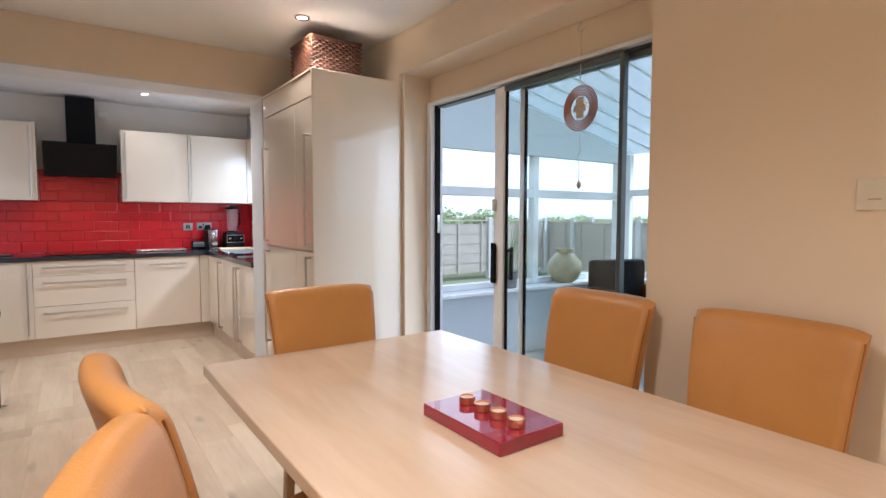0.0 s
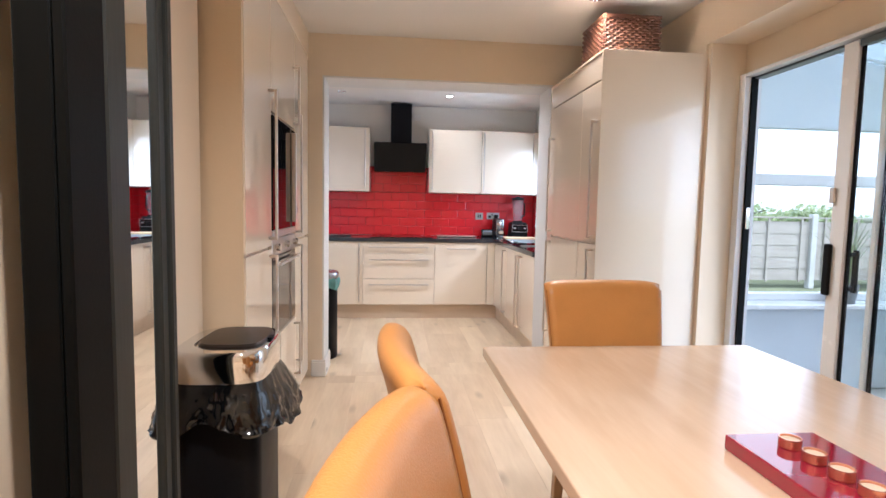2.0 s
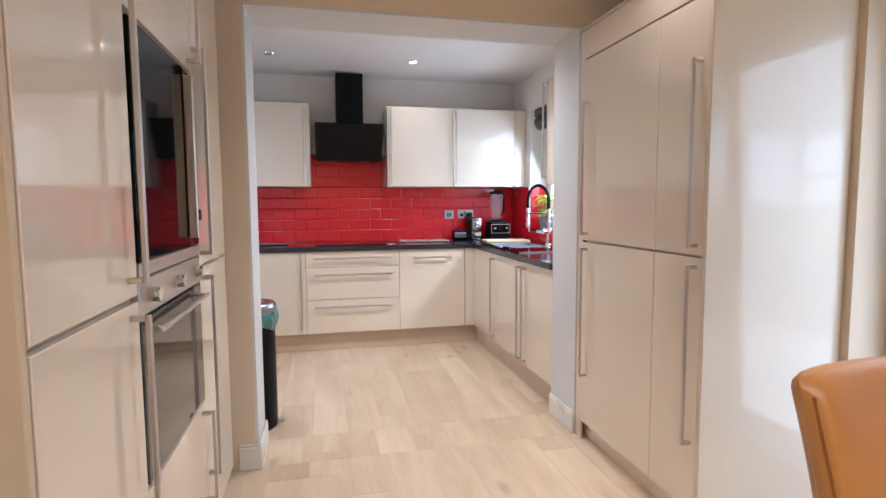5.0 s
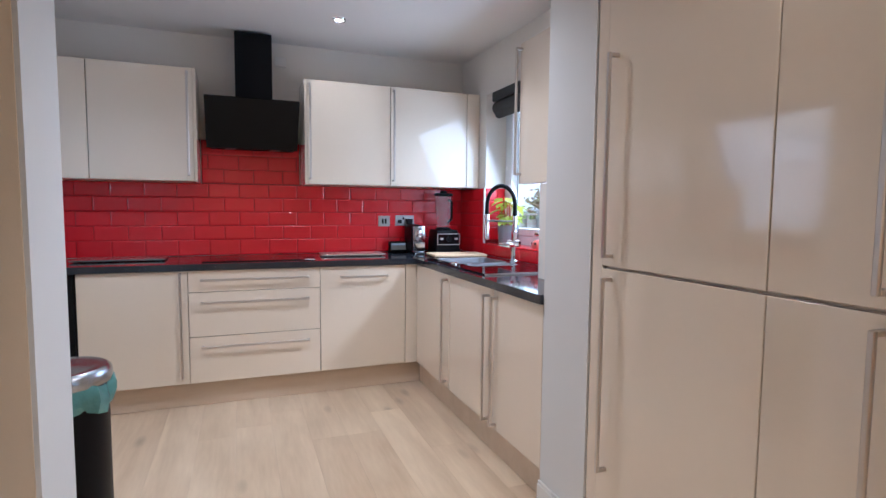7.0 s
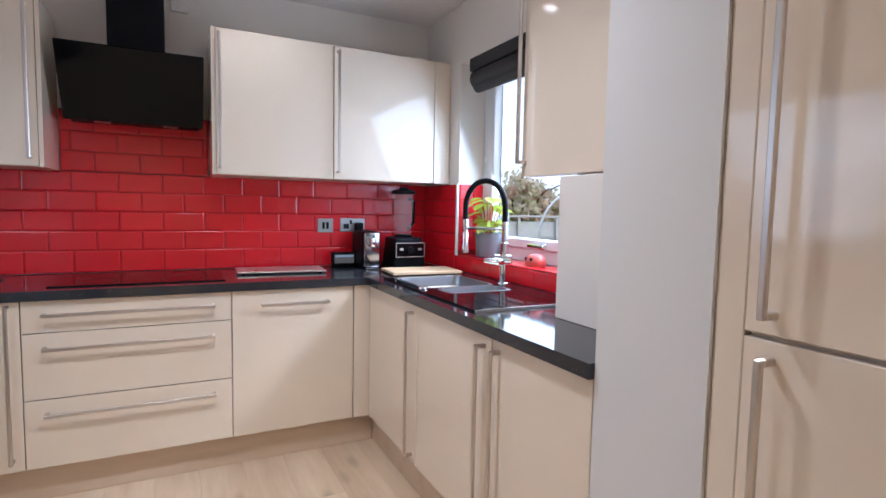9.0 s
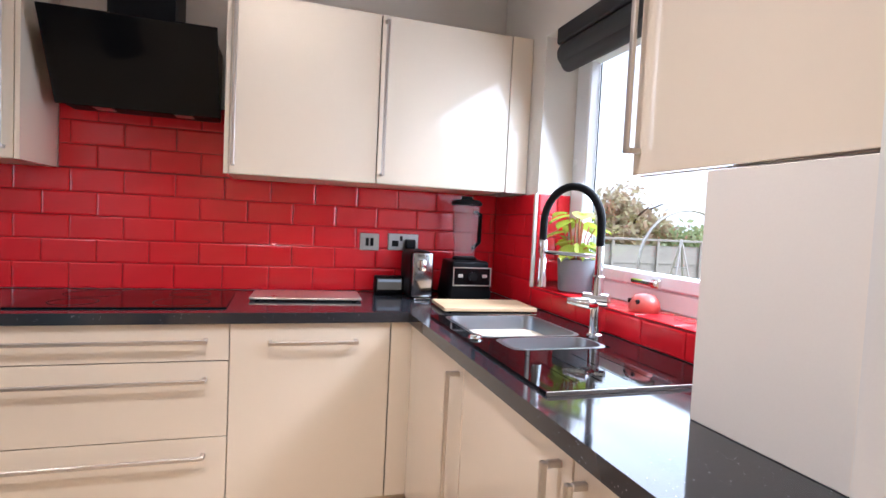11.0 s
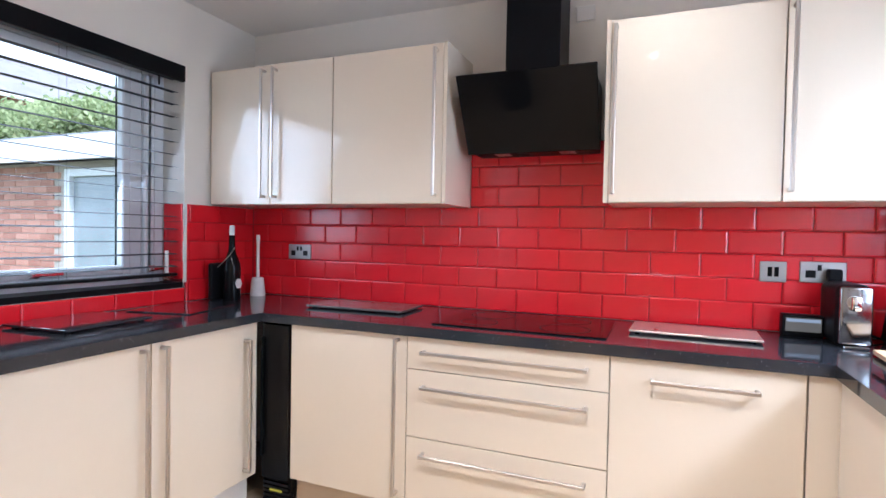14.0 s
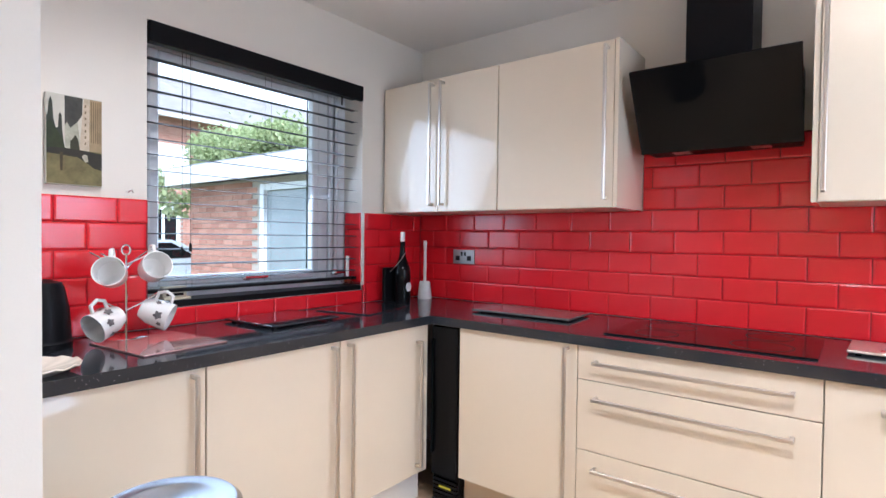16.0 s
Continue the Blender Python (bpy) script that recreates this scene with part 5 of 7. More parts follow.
def mug(cx, cy, cz, tilt, turn, printed, spin=90):
    t = thing("mug", (cx, cy, cz), "white mug " + ("with a dark flower print " if printed else "") + "hanging on the mug tree", "mug", "mugs on the tree")
    m = Matrix.Translation((cx, cy, cz)) @ Matrix.Rotation(radians(turn), 4, "Z") @ Matrix.Rotation(radians(tilt), 4, "X") @ Matrix.Rotation(radians(spin), 4, "Z") @ Matrix.Scale(1.15, 4)
    def put(n, bm, mat, lab=""):
        ob = finish(n, bm, mat, True)
        ob.parent = t
        if lab:
            ob["label"] = lab
    cup = bmesh.new()
    lathe(cup, [(0.022, -0.045), (0.030, -0.043), (0.041, -0.015), (0.044, 0.045), (0.0415, 0.045), (0.038, -0.012), (0.0, -0.036)], 0, 0, 28, False)
    put("cup", cup, M_WHITE)
    put("handle", tube(bmesh.new(), [(0.041, 0, 0.03), (0.066, 0, 0.028), (0.074, 0, 0.005), (0.062, 0, -0.016), (0.038, 0, -0.016)], 0.0055, 8), M_WHITE)
    if printed:
        rnd = random.Random(int(cy * 1000))
        for k in range(9):
            a, z, r = 2 * math.pi * k / 9 + rnd.uniform(-0.2, 0.2), rnd.uniform(-0.012, 0.032), rnd.uniform(0.006, 0.012)
            pr = bmesh.new()
            c = pr.verts.new((0.0448 * math.cos(a), 0.0448 * math.sin(a), z))
            ring = [pr.verts.new((0.0448 * math.cos(a + r / 0.044 * math.cos(q) * (1 + 0.25 * math.cos(5 * q))), 0.0448 * math.sin(a + r / 0.044 * math.cos(q) * (1 + 0.25 * math.cos(5 * q))), z + r * math.sin(q) * (1 + 0.25 * math.cos(5 * q)))) for q in [2 * math.pi * i / 20 for i in range(20)]]
            for i in range(20):
                pr.faces.new((c, ring[i], ring[(i + 1) % 20]))
            put("flower_print", pr, M_PRINT, "dark grey flower")
    t.matrix_basis = m
    return t


mug(-0.870, 7.415, 1.148, 75, 60, False)
mug(-0.870, 7.552, 1.160, 70, 85, False)
mug(-0.860, 7.395, 0.985, 110, 20, True)
mug(-0.860, 7.558, 1.000, 112, 140, True)

# kettle and plates by the opening
kt = thing("kettle", (-0.93, 7.235, Z1), "black electric kettle on the worktop", "kettle")
k1 = bmesh.new()
lathe(k1, [(0.080, Z1), (0.082, Z1 + 0.02), (0.078, Z1 + 0.025), (0.078, Z1 + 0.03), (0.072, Z1 + 0.13), (0.058, Z1 + 0.20), (0.050, Z1 + 0.215), (0.012, Z1 + 0.225)], -0.93, 7.235, 24)
part("kettle_body", k1, M_BLACKM, kt, "", True)
part("handle", tube(bmesh.new(), [(-0.93, 7.17, Z1 + 0.205), (-0.93, 7.12, Z1 + 0.20), (-0.93, 7.11, Z1 + 0.12), (-0.93, 7.155, Z1 + 0.06)], 0.011, 8), M_BLACKM, kt, "", True)
ps = thing("plate", (-0.56, 7.12, Z1), "shallow white scalloped dish on the worktop", "dish")
p1 = bmesh.new()
lathe(p1, [(0.055, Z1 + 0.0005), (0.085, Z1 + 0.014), (0.105, Z1 + 0.022), (0.104, Z1 + 0.026), (0.082, Z1 + 0.017), (0.0, Z1 + 0.006)], -0.56, 7.12, 36, False)
for k, v in enumerate(p1.verts):
    if v.co.z > Z1 + 0.012:
        a = math.atan2(v.co.y - 7.12, v.co.x + 0.56)
        v.co.z += 0.003 * math.sin(12 * a)
part("dish", p1, shade("cream_china", (0.74, 0.67, 0.56), 0.2, var=0.08, scale=30), ps, "", True)

# plant in a grey pot and the red sponge holder on the tiled sill
SZ = 1.004
pot = thing("potted_plant", (2.445, 8.60, SZ), "green leafy plant with red stems in a grey pot", "plant")
g1 = bmesh.new()
lathe(g1, [(0.060, SZ), (0.070, SZ + 0.006), (0.079, SZ + 0.14), (0.074, SZ + 0.14), (0.068, SZ + 0.115), (0.0, SZ + 0.115)], 2.445, 8.60, 28, False)
part("pot", g1, shade("grey_stoneware", (0.17, 0.185, 0.205), 0.5, var=0.06, scale=10), pot, "matt grey pot", True)
sl = bmesh.new()
lathe(sl, [(0.0, SZ + 0.122), (0.067, SZ + 0.118)], 2.445, 8.60, 20, False)
part("soil", sl, shade("soil", (0.05, 0.03, 0.02), 0.9, var=0.4, grain=200, bump=0.4), pot)
M_LEAF = shade("lime_leaf", (0.36, 0.42, 0.05), 0.4, var=0.35, scale=14, grain=60, bump=0.05, rand=0.6)
nt = M_LEAF.node_tree
tl, ms = nt.nodes.new("ShaderNodeBsdfTranslucent"), nt.nodes.new("ShaderNodeMixShader")
tl.inputs["Color"].default_value, ms.inputs[0].default_value = (0.40, 0.52, 0.06, 1), 0.4
nt.links.new(nt.nodes["Principled BSDF"].outputs[0], ms.inputs[1])
nt.links.new(tl.outputs[0], ms.inputs[2])
nt.links.new(ms.outputs[0], nt.nodes["Material Output"].inputs["Surface"])
M_STEM = shade("red_stem", (0.36, 0.08, 0.04), 0.5, var=0.2)
rnd = random.Random(11)
for k in range(24):
    a = rnd.uniform(0, 2 * math.pi)
    reach, high = rnd.uniform(0.01, 0.085), rnd.uniform(0.16, 0.33)
    tip = Vector((2.445 + reach * 0.75 * math.cos(a), 8.60 + reach * math.sin(a), SZ + high))
    root = Vector((2.445 + 0.02 * math.cos(a), 8.60 + 0.02 * math.sin(a), SZ + 0.115))
    mid = (root + tip) / 2 + Vector((0, 0, 0.03))
    part("stem", tube(bmesh.new(), [root, mid, tip], 0.0028, 5), M_STEM, pot, "", True)
    lf = bmesh.new()
    d = Vector((math.cos(a + rnd.uniform(-0.6, 0.6)), math.sin(a), rnd.uniform(-0.5, 0.3))).normalized()
    sd2 = d.cross(Vector((0, 0, 1))).normalized()
    up = sd2.cross(d)
    L, Wd = rnd.uniform(0.06, 0.10), rnd.uniform(0.028, 0.046)
    rows = []
    for i in range(7):
        u = i / 6
        w = Wd * math.sin(math.pi * min(1, u * 0.92 + 0.08)) ** 0.7
        p = tip + d * L * u - Vector((0, 0, 0.35 * L * u * u))
        rows.append([lf.verts.new(p - sd2 * w + up * 0.010), lf.verts.new(p), lf.verts.new(p + sd2 * w + up * 0.010)])
    for r0, r1 in zip(rows, rows[1:]):
        for i in range(2):
            lf.faces.new((r0[i], r0[i + 1], r1[i + 1], r1[i]))
    part("leaf", lf, M_LEAF, pot, "", True)
sg = thing("sponge_holder", (2.42, 8.12, SZ), "red rounded sponge holder on the window sill", "sponge holder")
s3 = bmesh.new()
lathe(s3, [(0.046, SZ), (0.052, SZ + 0.012), (0.048, SZ + 0.035), (0.032, SZ + 0.055), (0.0, SZ + 0.062)], 2.42, 8.12, 20, False)
part("shell", s3, shade("red_plastic", (0.50, 0.09, 0.07), 0.4, var=0.08), sg, "", True)
for dy, dz in ((-0.02, 0.035), (0.02, 0.035)):
    part("spot", tube(bmesh.new(), [(2.381, 8.12 + dy, SZ + dz), (2.374, 8.12 + dy, SZ + dz)], 0.008, 10), M_BLACKM, sg)

# blinds
rb = thing("roller_blind", (2.36, 8.06, 1.95), "black fabric blind rolled up above the sink window", "blind")
M_FAB = shade("black_blind_fabric", (0.02, 0.022, 0.026), 0.6, var=0.2, scale=6, grain=200, bump=0.1)
part("headrail", boxes((2.335, 2.40, 7.53, 8.68, 2.045, 2.115), bev=0.006), M_FAB, rb)
part("fabric_roll", tube(bmesh.new(), [(2.37, 7.54, 1.995), (2.37, 8.64, 1.995)], 0.052, 16), M_FAB, rb, "", True)
part("fabric_fold", tube(bmesh.new(), [(2.365, 7.54, 1.955), (2.365, 8.625, 1.955)], 0.034, 14), M_FAB, rb, "", True)

M_SLAT = shade("dark_slat_enamel", (0.035, 0.04, 0.05), 0.55, var=0.1, spec=0.15, bump=0.0)
vb = thing("venetian_blind", (-1.10, 8.185, 1.05), "black venetian blind with open slats over the street window", "blind")
part("valance", boxes((XL - 0.012, XL + 0.012, 7.615, 8.755, 2.045, 2.127), bev=0.003), M_BLACKM, vb)
part("headrail", boxes((-1.135, -1.085, 7.625, 8.745, 2.075, 2.115)), M_BLACKM, vb)
n_slat = 16
for k in range(n_slat):
    z = 1.095 + (2.057 - 1.095) * k / (n_slat - 1)
    s = bmesh.new()
    pts = [(-1.134, z + 0.0025), (-1.109, z + 0.0025), (-1.084, z - 0.0015)]
    lo = [[s.verts.new((x, y, zz)) for y in (7.625, 8.745)] for x, zz in pts]
    hi = [[s.verts.new((x, y, zz + 0.0012)) for y in (7.625, 8.745)] for x, zz in pts]
    for a, b in zip(lo, lo[1:]):
        s.faces.new((a[0], a[1], b[1], b[0]))
    for a, b in zip(hi, hi[1:]):
        s.faces.new((a[0], b[0], b[1], a[1]))
    for e in (0, 2):
        s.faces.new((lo[e][0], lo[e][1], hi[e][1], hi[e][0]))
    part("slat", s, M_SLAT, vb)
part("bottom_rail", boxes((-1.132, -1.083, 7.625, 8.745, 1.045, 1.060), bev=0.003), M_BLACKM, vb)
for y in (7.80, 8.185, 8.57):
    for x in (-1.133, -1.082):
        part("ladder_cord", tube(bmesh.new(), [(x, y, 1.05), (x, y, 2.08)], 0.0006, 5), M_BLACKM, vb)
for y in (7.755, 7.79):
    part("pull_cord", tube(bmesh.new(), [(-1.075, y, 2.07), (-1.075, y, 1.235 + (y - 7.755) * 0.4)], 0.0012, 5), M_BLACKM, vb)
    part("tassel", tube(bmesh.new(), [(-1.075, y, 1.235 + (y - 7.755) * 0.4), (-1.075, y, 1.20 + (y - 7.755) * 0.4)], [0.004, 0.008], 8), M_BLACKM, vb, "", True)
part("tilt_wand", tube(bmesh.new(), [(-1.075, 8.62, 2.07), (-1.075, 8.62, 2.0)], 0.004, 6), M_BLACKM, vb)

# canvas on the wall: a grey city scene in plain shapes
pc = thing("canvas_picture", (XL + 0.01, 7.36, 1.46), "small unframed canvas of a grey-green city scene", "picture")
PY, PW2, PZ, PH2 = 7.275, 0.172, 1.455, 0.315
part("canvas", boxes((XL + 0.0005, XL + 0.018, PY, PY + PW2, PZ, PZ + PH2), bev=0.002), shade("city_print_sky", (0.60, 0.58, 0.50), 0.7, var=0.15, scale=9, grain=40), pc)


def painted(name, col, lift, pts, var=0.4):
    """A flat patch of the print; points run from 0 to 1 along its width and height."""
    bm = bmesh.new()
    bm.faces.new([bm.verts.new((XL + 0.0183 + lift, PY + PW2 * u, PZ + PH2 * v)) for u, v in pts])
    part(name, bm, shade(name, col, 0.7, var=var, scale=28, grain=90), pc)


painted("road", (0.17, 0.145, 0.06), 0.0001, ((0.01, 0.01), (0.99, 0.01), (0.99, 0.40), (0.01, 0.40)))
painted("dark_tower", (0.05, 0.05, 0.042), 0.0002, ((0.32, 0.99), (0.64, 0.99), (0.63, 0.80), (0.55, 0.72), (0.42, 0.64), (0.36, 0.70), (0.32, 0.66)))
painted("pale_facade", (0.40, 0.40, 0.31), 0.0003, ((0.32, 0.66), (0.36, 0.70), (0.42, 0.64), (0.55, 0.72), (0.60, 0.40), (0.33, 0.40)))
painted("beige_tower", (0.52, 0.44, 0.33), 0.0004, ((0.66, 0.99), (0.76, 0.99), (0.75, 0.40), (0.57, 0.40), (0.61, 0.62)), 0.25)
painted("brown_tower", (0.33, 0.25, 0.14), 0.0004, ((0.765, 0.99), (0.99, 0.99), (0.99, 0.40), (0.755, 0.40)), 0.2)
for k in range(5):
    painted("window_band", (0.16, 0.115, 0.06), 0.0006, ((0.79 + 0.04 * k, 0.97), (0.806 + 0.04 * k, 0.97), (0.804 + 0.04 * k, 0.50), (0.788 + 0.04 * k, 0.50)))
for k in range(7):
    painted("window_dot", (0.20, 0.16, 0.10), 0.0006, ((0.675, 0.92 - 0.07 * k), (0.705, 0.92 - 0.07 * k), (0.70, 0.89 - 0.07 * k), (0.67, 0.89 - 0.07 * k)))
painted("church_spire", (0.035, 0.04, 0.028), 0.0005, ((0.01, 0.40), (0.01, 0.74), (0.03, 0.76), (0.05, 0.90), (0.08, 0.96), (0.11, 0.90), (0.13, 0.72), (0.17, 0.62), (0.205, 0.63), (0.22, 0.77), (0.245, 0.80), (0.27, 0.76), (0.28, 0.60), (0.31, 0.44), (0.31, 0.40)))
painted("tree_mass", (0.028, 0.038, 0.012), 0.0008, ((0.01, 0.36), (0.01, 0.66), (0.07, 0.71), (0.15, 0.63), (0.22, 0.57), (0.29, 0.50), (0.33, 0.40), (0.33, 0.36)))
painted("street_tree", (0.04, 0.04, 0.02), 0.0008, ((0.41, 0.37), (0.42, 0.50), (0.46, 0.52), (0.50, 0.57), (0.55, 0.53), (0.58, 0.44), (0.58, 0.37)))
painted("parked_cars", (0.028, 0.026, 0.018), 0.0010, ((0.01, 0.34), (0.01, 0.40), (0.35, 0.41), (0.70, 0.40), (0.99, 0.38), (0.99, 0.19), (0.84, 0.21), (0.70, 0.27), (0.55, 0.32)))
painted("pale_car", (0.50, 0.47, 0.36), 0.0012, ((0.62, 0.33), (0.66, 0.36), (0.72, 0.35), (0.74, 0.28), (0.68, 0.27)))
painted("signpost", (0.06, 0.045, 0.02), 0.0012, ((0.24, 0.16), (0.23, 0.36), (0.29, 0.36), (0.28, 0.16)))
single("wall_hook", tube(bmesh.new(), [(XL + 0.001, 7.535, 1.447), (XL + 0.02, 7.535, 1.447), (XL + 0.022, 7.545, 1.455), (XL + 0.02, 7.55, 1.442)], 0.004, 6), M_CHROME, "small clear adhesive hook on the wall", "hook")

# kitchen pedal bin with a teal liner
kb = thing("pedal_bin", (0.015, 7.20, 0), "round black pedal bin with a steel lid and teal liner", "bin")
k2 = bmesh.new()
lathe(k2, [(0.135, 0), (0.140, 0.01), (0.140, 0.655), (0.132, 0.66)], 0.015, 7.20, 36)
part("body", k2, M_BLACKM, kb, "", True)
k3 = bmesh.new()
lathe(k3, [(0.150, 0.665), (0.153, 0.685), (0.150, 0.705), (0.138, 0.716), (0.120, 0.712), (0.10, 0.714), (0.0, 0.722)], 0.015, 7.20, 36, False)
part("lid", k3, shade("brushed_lid_steel", (0.42, 0.44, 0.48), 0.24, 1.0, var=0.08, scale=4, grain=120, bump=0.01), kb, "polished steel lid", True)
k4 = bmesh.new()
loops = []
for z, g in ((0.668, 0.143), (0.655, 0.152), (0.62, 0.158), (0.585, 0.150), (0.575, 0.146)):
    loops.append([k4.verts.new((0.015 + (g + 0.008 * math.sin(7 * a + 9 * z) + 0.005 * math.sin(17 * a)) * math.cos(a), 7.20 + (g + 0.008 * math.sin(7 * a + 9 * z) + 0.005 * math.sin(17 * a)) * math.sin(a), z + 0.012 * math.sin(5 * a))) for a in [2 * math.pi * k / 60 for k in range(60)]])
for a, b in zip(loops, loops[1:]):
    for k in range(60):
        k4.faces.new((a[k], a[(k + 1) % 60], b[(k + 1) % 60], b[k]))
part("liner_bag", k4, shade("teal_film", (0.10, 0.26, 0.25), 0.25, var=0.3, scale=12, grain=50, bump=0.3), kb, "crumpled teal plastic liner", True)
part("pedal", boxes((0.13, 0.19, 7.185, 7.215, 0.012, 0.022), bev=0.003), M_STEEL, kb)


# ---- conservatory beyond the patio door ----
CX0, CX1, CY0, CY1 = 2.63, 5.45, 2.4, 6.25
M_PANEL = shade("white_roof_panel", (0.70, 0.78, 0.83), 0.4, var=0.03, bump=0.0)
structure("conservatory_floor", boxes((CX0 - 0.03, CX1 + 0.2, CY0 - 0.2, CY1 + 0.2, -0.12, -0.006)), shade("pale_floor_tile", (0.52, 0.52, 0.50), 0.4, var=0.08, scale=2), "pale conservatory floor", "floor")
structure("conservatory_wall", boxes((CX0, CX1 + 0.2, CY1, CY1 + 0.2, 0, 0.60), (CX1, CX1 + 0.2, CY0, CY1, 0, 0.60), (CX0, CX1 + 0.2, CY0 - 0.2, CY0, 0, 0.60)), shade("white_dwarf_wall", (0.62, 0.67, 0.71), 0.6, var=0.03), "low white conservatory wall", "wall")
structure("conservatory_sill", boxes((CX0, CX1 + 0.2, CY1 - 0.10, CY1 + 0.2, 0.60, 0.635), (CX1 - 0.10, CX1 + 0.2, CY0, CY1 - 0.10, 0.60, 0.635), bev=0.006), M_UPVC, "white conservatory window board", "sill")
cw = setting("window_3", (4.0, CY1 + 0.1, 0.635), "white framed conservatory glazing onto the garden", "window")
YW = CY1 + 0.1
for x in (CX0 + 0.04, 4.23, CX1 + 0.06):
    part("post", boxes((x - 0.04, x + 0.04, YW - 0.035, YW + 0.035, 0.635, 1.86), bev=0.006), M_UPVC, cw)
for a, b in ((CX0 + 0.08, 4.19), (4.27, CX1 + 0.02)):
    part("transom", boxes((a, b, YW - 0.035, YW + 0.035, 1.46, 1.54), bev=0.006), M_UPVC, cw)
    part("bottom_rail", boxes((a, b, YW - 0.035, YW + 0.035, 0.635, 0.69), bev=0.006), M_UPVC, cw)
    for z0, z1 in ((0.69, 1.46), (1.54, 1.86)):
        p = part("pane", boxes((a, b, YW - 0.004, YW + 0.004, z0, z1)), M_GLASS, cw)
        p.visible_shadow = False
structure("conservatory_gable", boxes((CX0, CX1 + 0.1, YW - 0.04, YW + 0.04, 1.86, 2.62)), M_PANEL, "white panel above the conservatory glazing", "panel")
ce = setting("window_4", (CX1 + 0.1, 4.4, 0.635), "white framed conservatory side glazing", "window")
XW = CX1 + 0.1
for y in (CY0 + 0.05, 3.4, 4.35, 5.3, CY1 - 0.02):
    part("post", boxes((XW - 0.035, XW + 0.035, y - 0.04, y + 0.04, 0.635, 1.95), bev=0.006), M_UPVC, ce)
for a, b in ((CY0 + 0.09, 3.36), (3.44, 4.31), (4.39, 5.26), (5.34, CY1 - 0.06)):
    part("transom", boxes((XW - 0.035, XW + 0.035, a, b, 1.50, 1.57), bev=0.006), M_UPVC, ce)
    part("bottom_rail", boxes((XW - 0.035, XW + 0.035, a, b, 0.635, 0.69), bev=0.006), M_UPVC, ce)
    for z0, z1 in ((0.69, 1.50), (1.57, 1.95)):
        p = part("pane", boxes((XW - 0.004, XW + 0.004, a, b, z0, z1)), M_GLASS, ce)
        p.visible_shadow = False
roof = setting("conservatory_roof", (4.0, 4.3, 2.3), "translucent ribbed white conservatory roof", "roof")
M_POLY = shade("polycarbonate", (0.66, 0.75, 0.80), 0.5, var=0.03, bump=0.0)
M_POLY.node_tree.nodes["Principled BSDF"].inputs["Alpha"].default_value = 0.58
rf = bmesh.new()
vs = [rf.verts.new(v) for v in ((CX0, CY0 - 0.2, 2.60), (CX1 + 0.25, CY0 - 0.2, 1.97), (CX1 + 0.25, CY1 + 0.2, 1.97), (CX0, CY1 + 0.2, 2.60), (CX0, CY0 - 0.2, 2.62), (CX1 + 0.25, CY0 - 0.2, 1.99), (CX1 + 0.25, CY1 + 0.2, 1.99), (CX0, CY1 + 0.2, 2.62))]
for q in ((0, 3, 2, 1), (4, 5, 6, 7), (0, 1, 5, 4), (1, 2, 6, 5), (2, 3, 7, 6), (3, 0, 4, 7)):
    rf.faces.new([vs[k] for k in q])
ro = part("roof_sheet", rf, M_POLY, roof)
for k in range(16):
    y = CY0 + 0.1 + k * (CY1 - CY0 - 0.1) / 15
    rb2 = bmesh.new()
    vs = [rb2.verts.new(v) for v in ((CX0, y - 0.010, 2.585), (CX1 + 0.2, y - 0.010, 1.967), (CX1 + 0.2, y + 0.010, 1.967), (CX0, y + 0.010, 2.585), (CX0, y - 0.010, 2.599), (CX1 + 0.2, y - 0.010, 1.98), (CX1 + 0.2, y + 0.010, 1.98), (CX0, y + 0.010, 2.599))]
    for q in ((0, 3, 2, 1), (4, 5, 6, 7), (0, 1, 5, 4), (1, 2, 6, 5), (2, 3, 7, 6), (3, 0, 4, 7)):
        rb2.faces.new([vs[i] for i in q])
    part("roof_bar", rb2, M_PANEL, roof)

vase = thing("vase", (4.56, CY1 - 0.01, 0.635), "large rounded stoneware vase on the window board", "vase")
v1 = bmesh.new()
lathe(v1, [(0.08, 0.635), (0.12, 0.66), (0.172, 0.75), (0.165, 0.83), (0.10, 0.905), (0.075, 0.925), (0.088, 0.965), (0.075, 0.965), (0.06, 0.92), (0.0, 0.80)], 4.56, CY1 - 0.01, 28, False)
part("vase_body", v1, shade("ochre_glaze", (0.46, 0.42, 0.27), 0.35, var=0.35, scale=5, grain=30), vase, "", True)
sp2 = thing("spiky_plant", (3.81, CY1 - 0.02, 0.635), "tall spiky green plant in a grey pot", "plant")
v2 = bmesh.new()
lathe(v2, [(0.065, 0.635), (0.085, 0.77), (0.078, 0.77), (0.07, 0.75), (0.0, 0.75)], 3.81, CY1 - 0.02, 18, False)
part("pot", v2, shade("grey_plant_pot", (0.22, 0.23, 0.24), 0.5), sp2, "grey pot", True)
M_BLADE = shade("blade_leaf", (0.26, 0.34, 0.16), 0.45, var=0.3, scale=8)
rnd = random.Random(3)
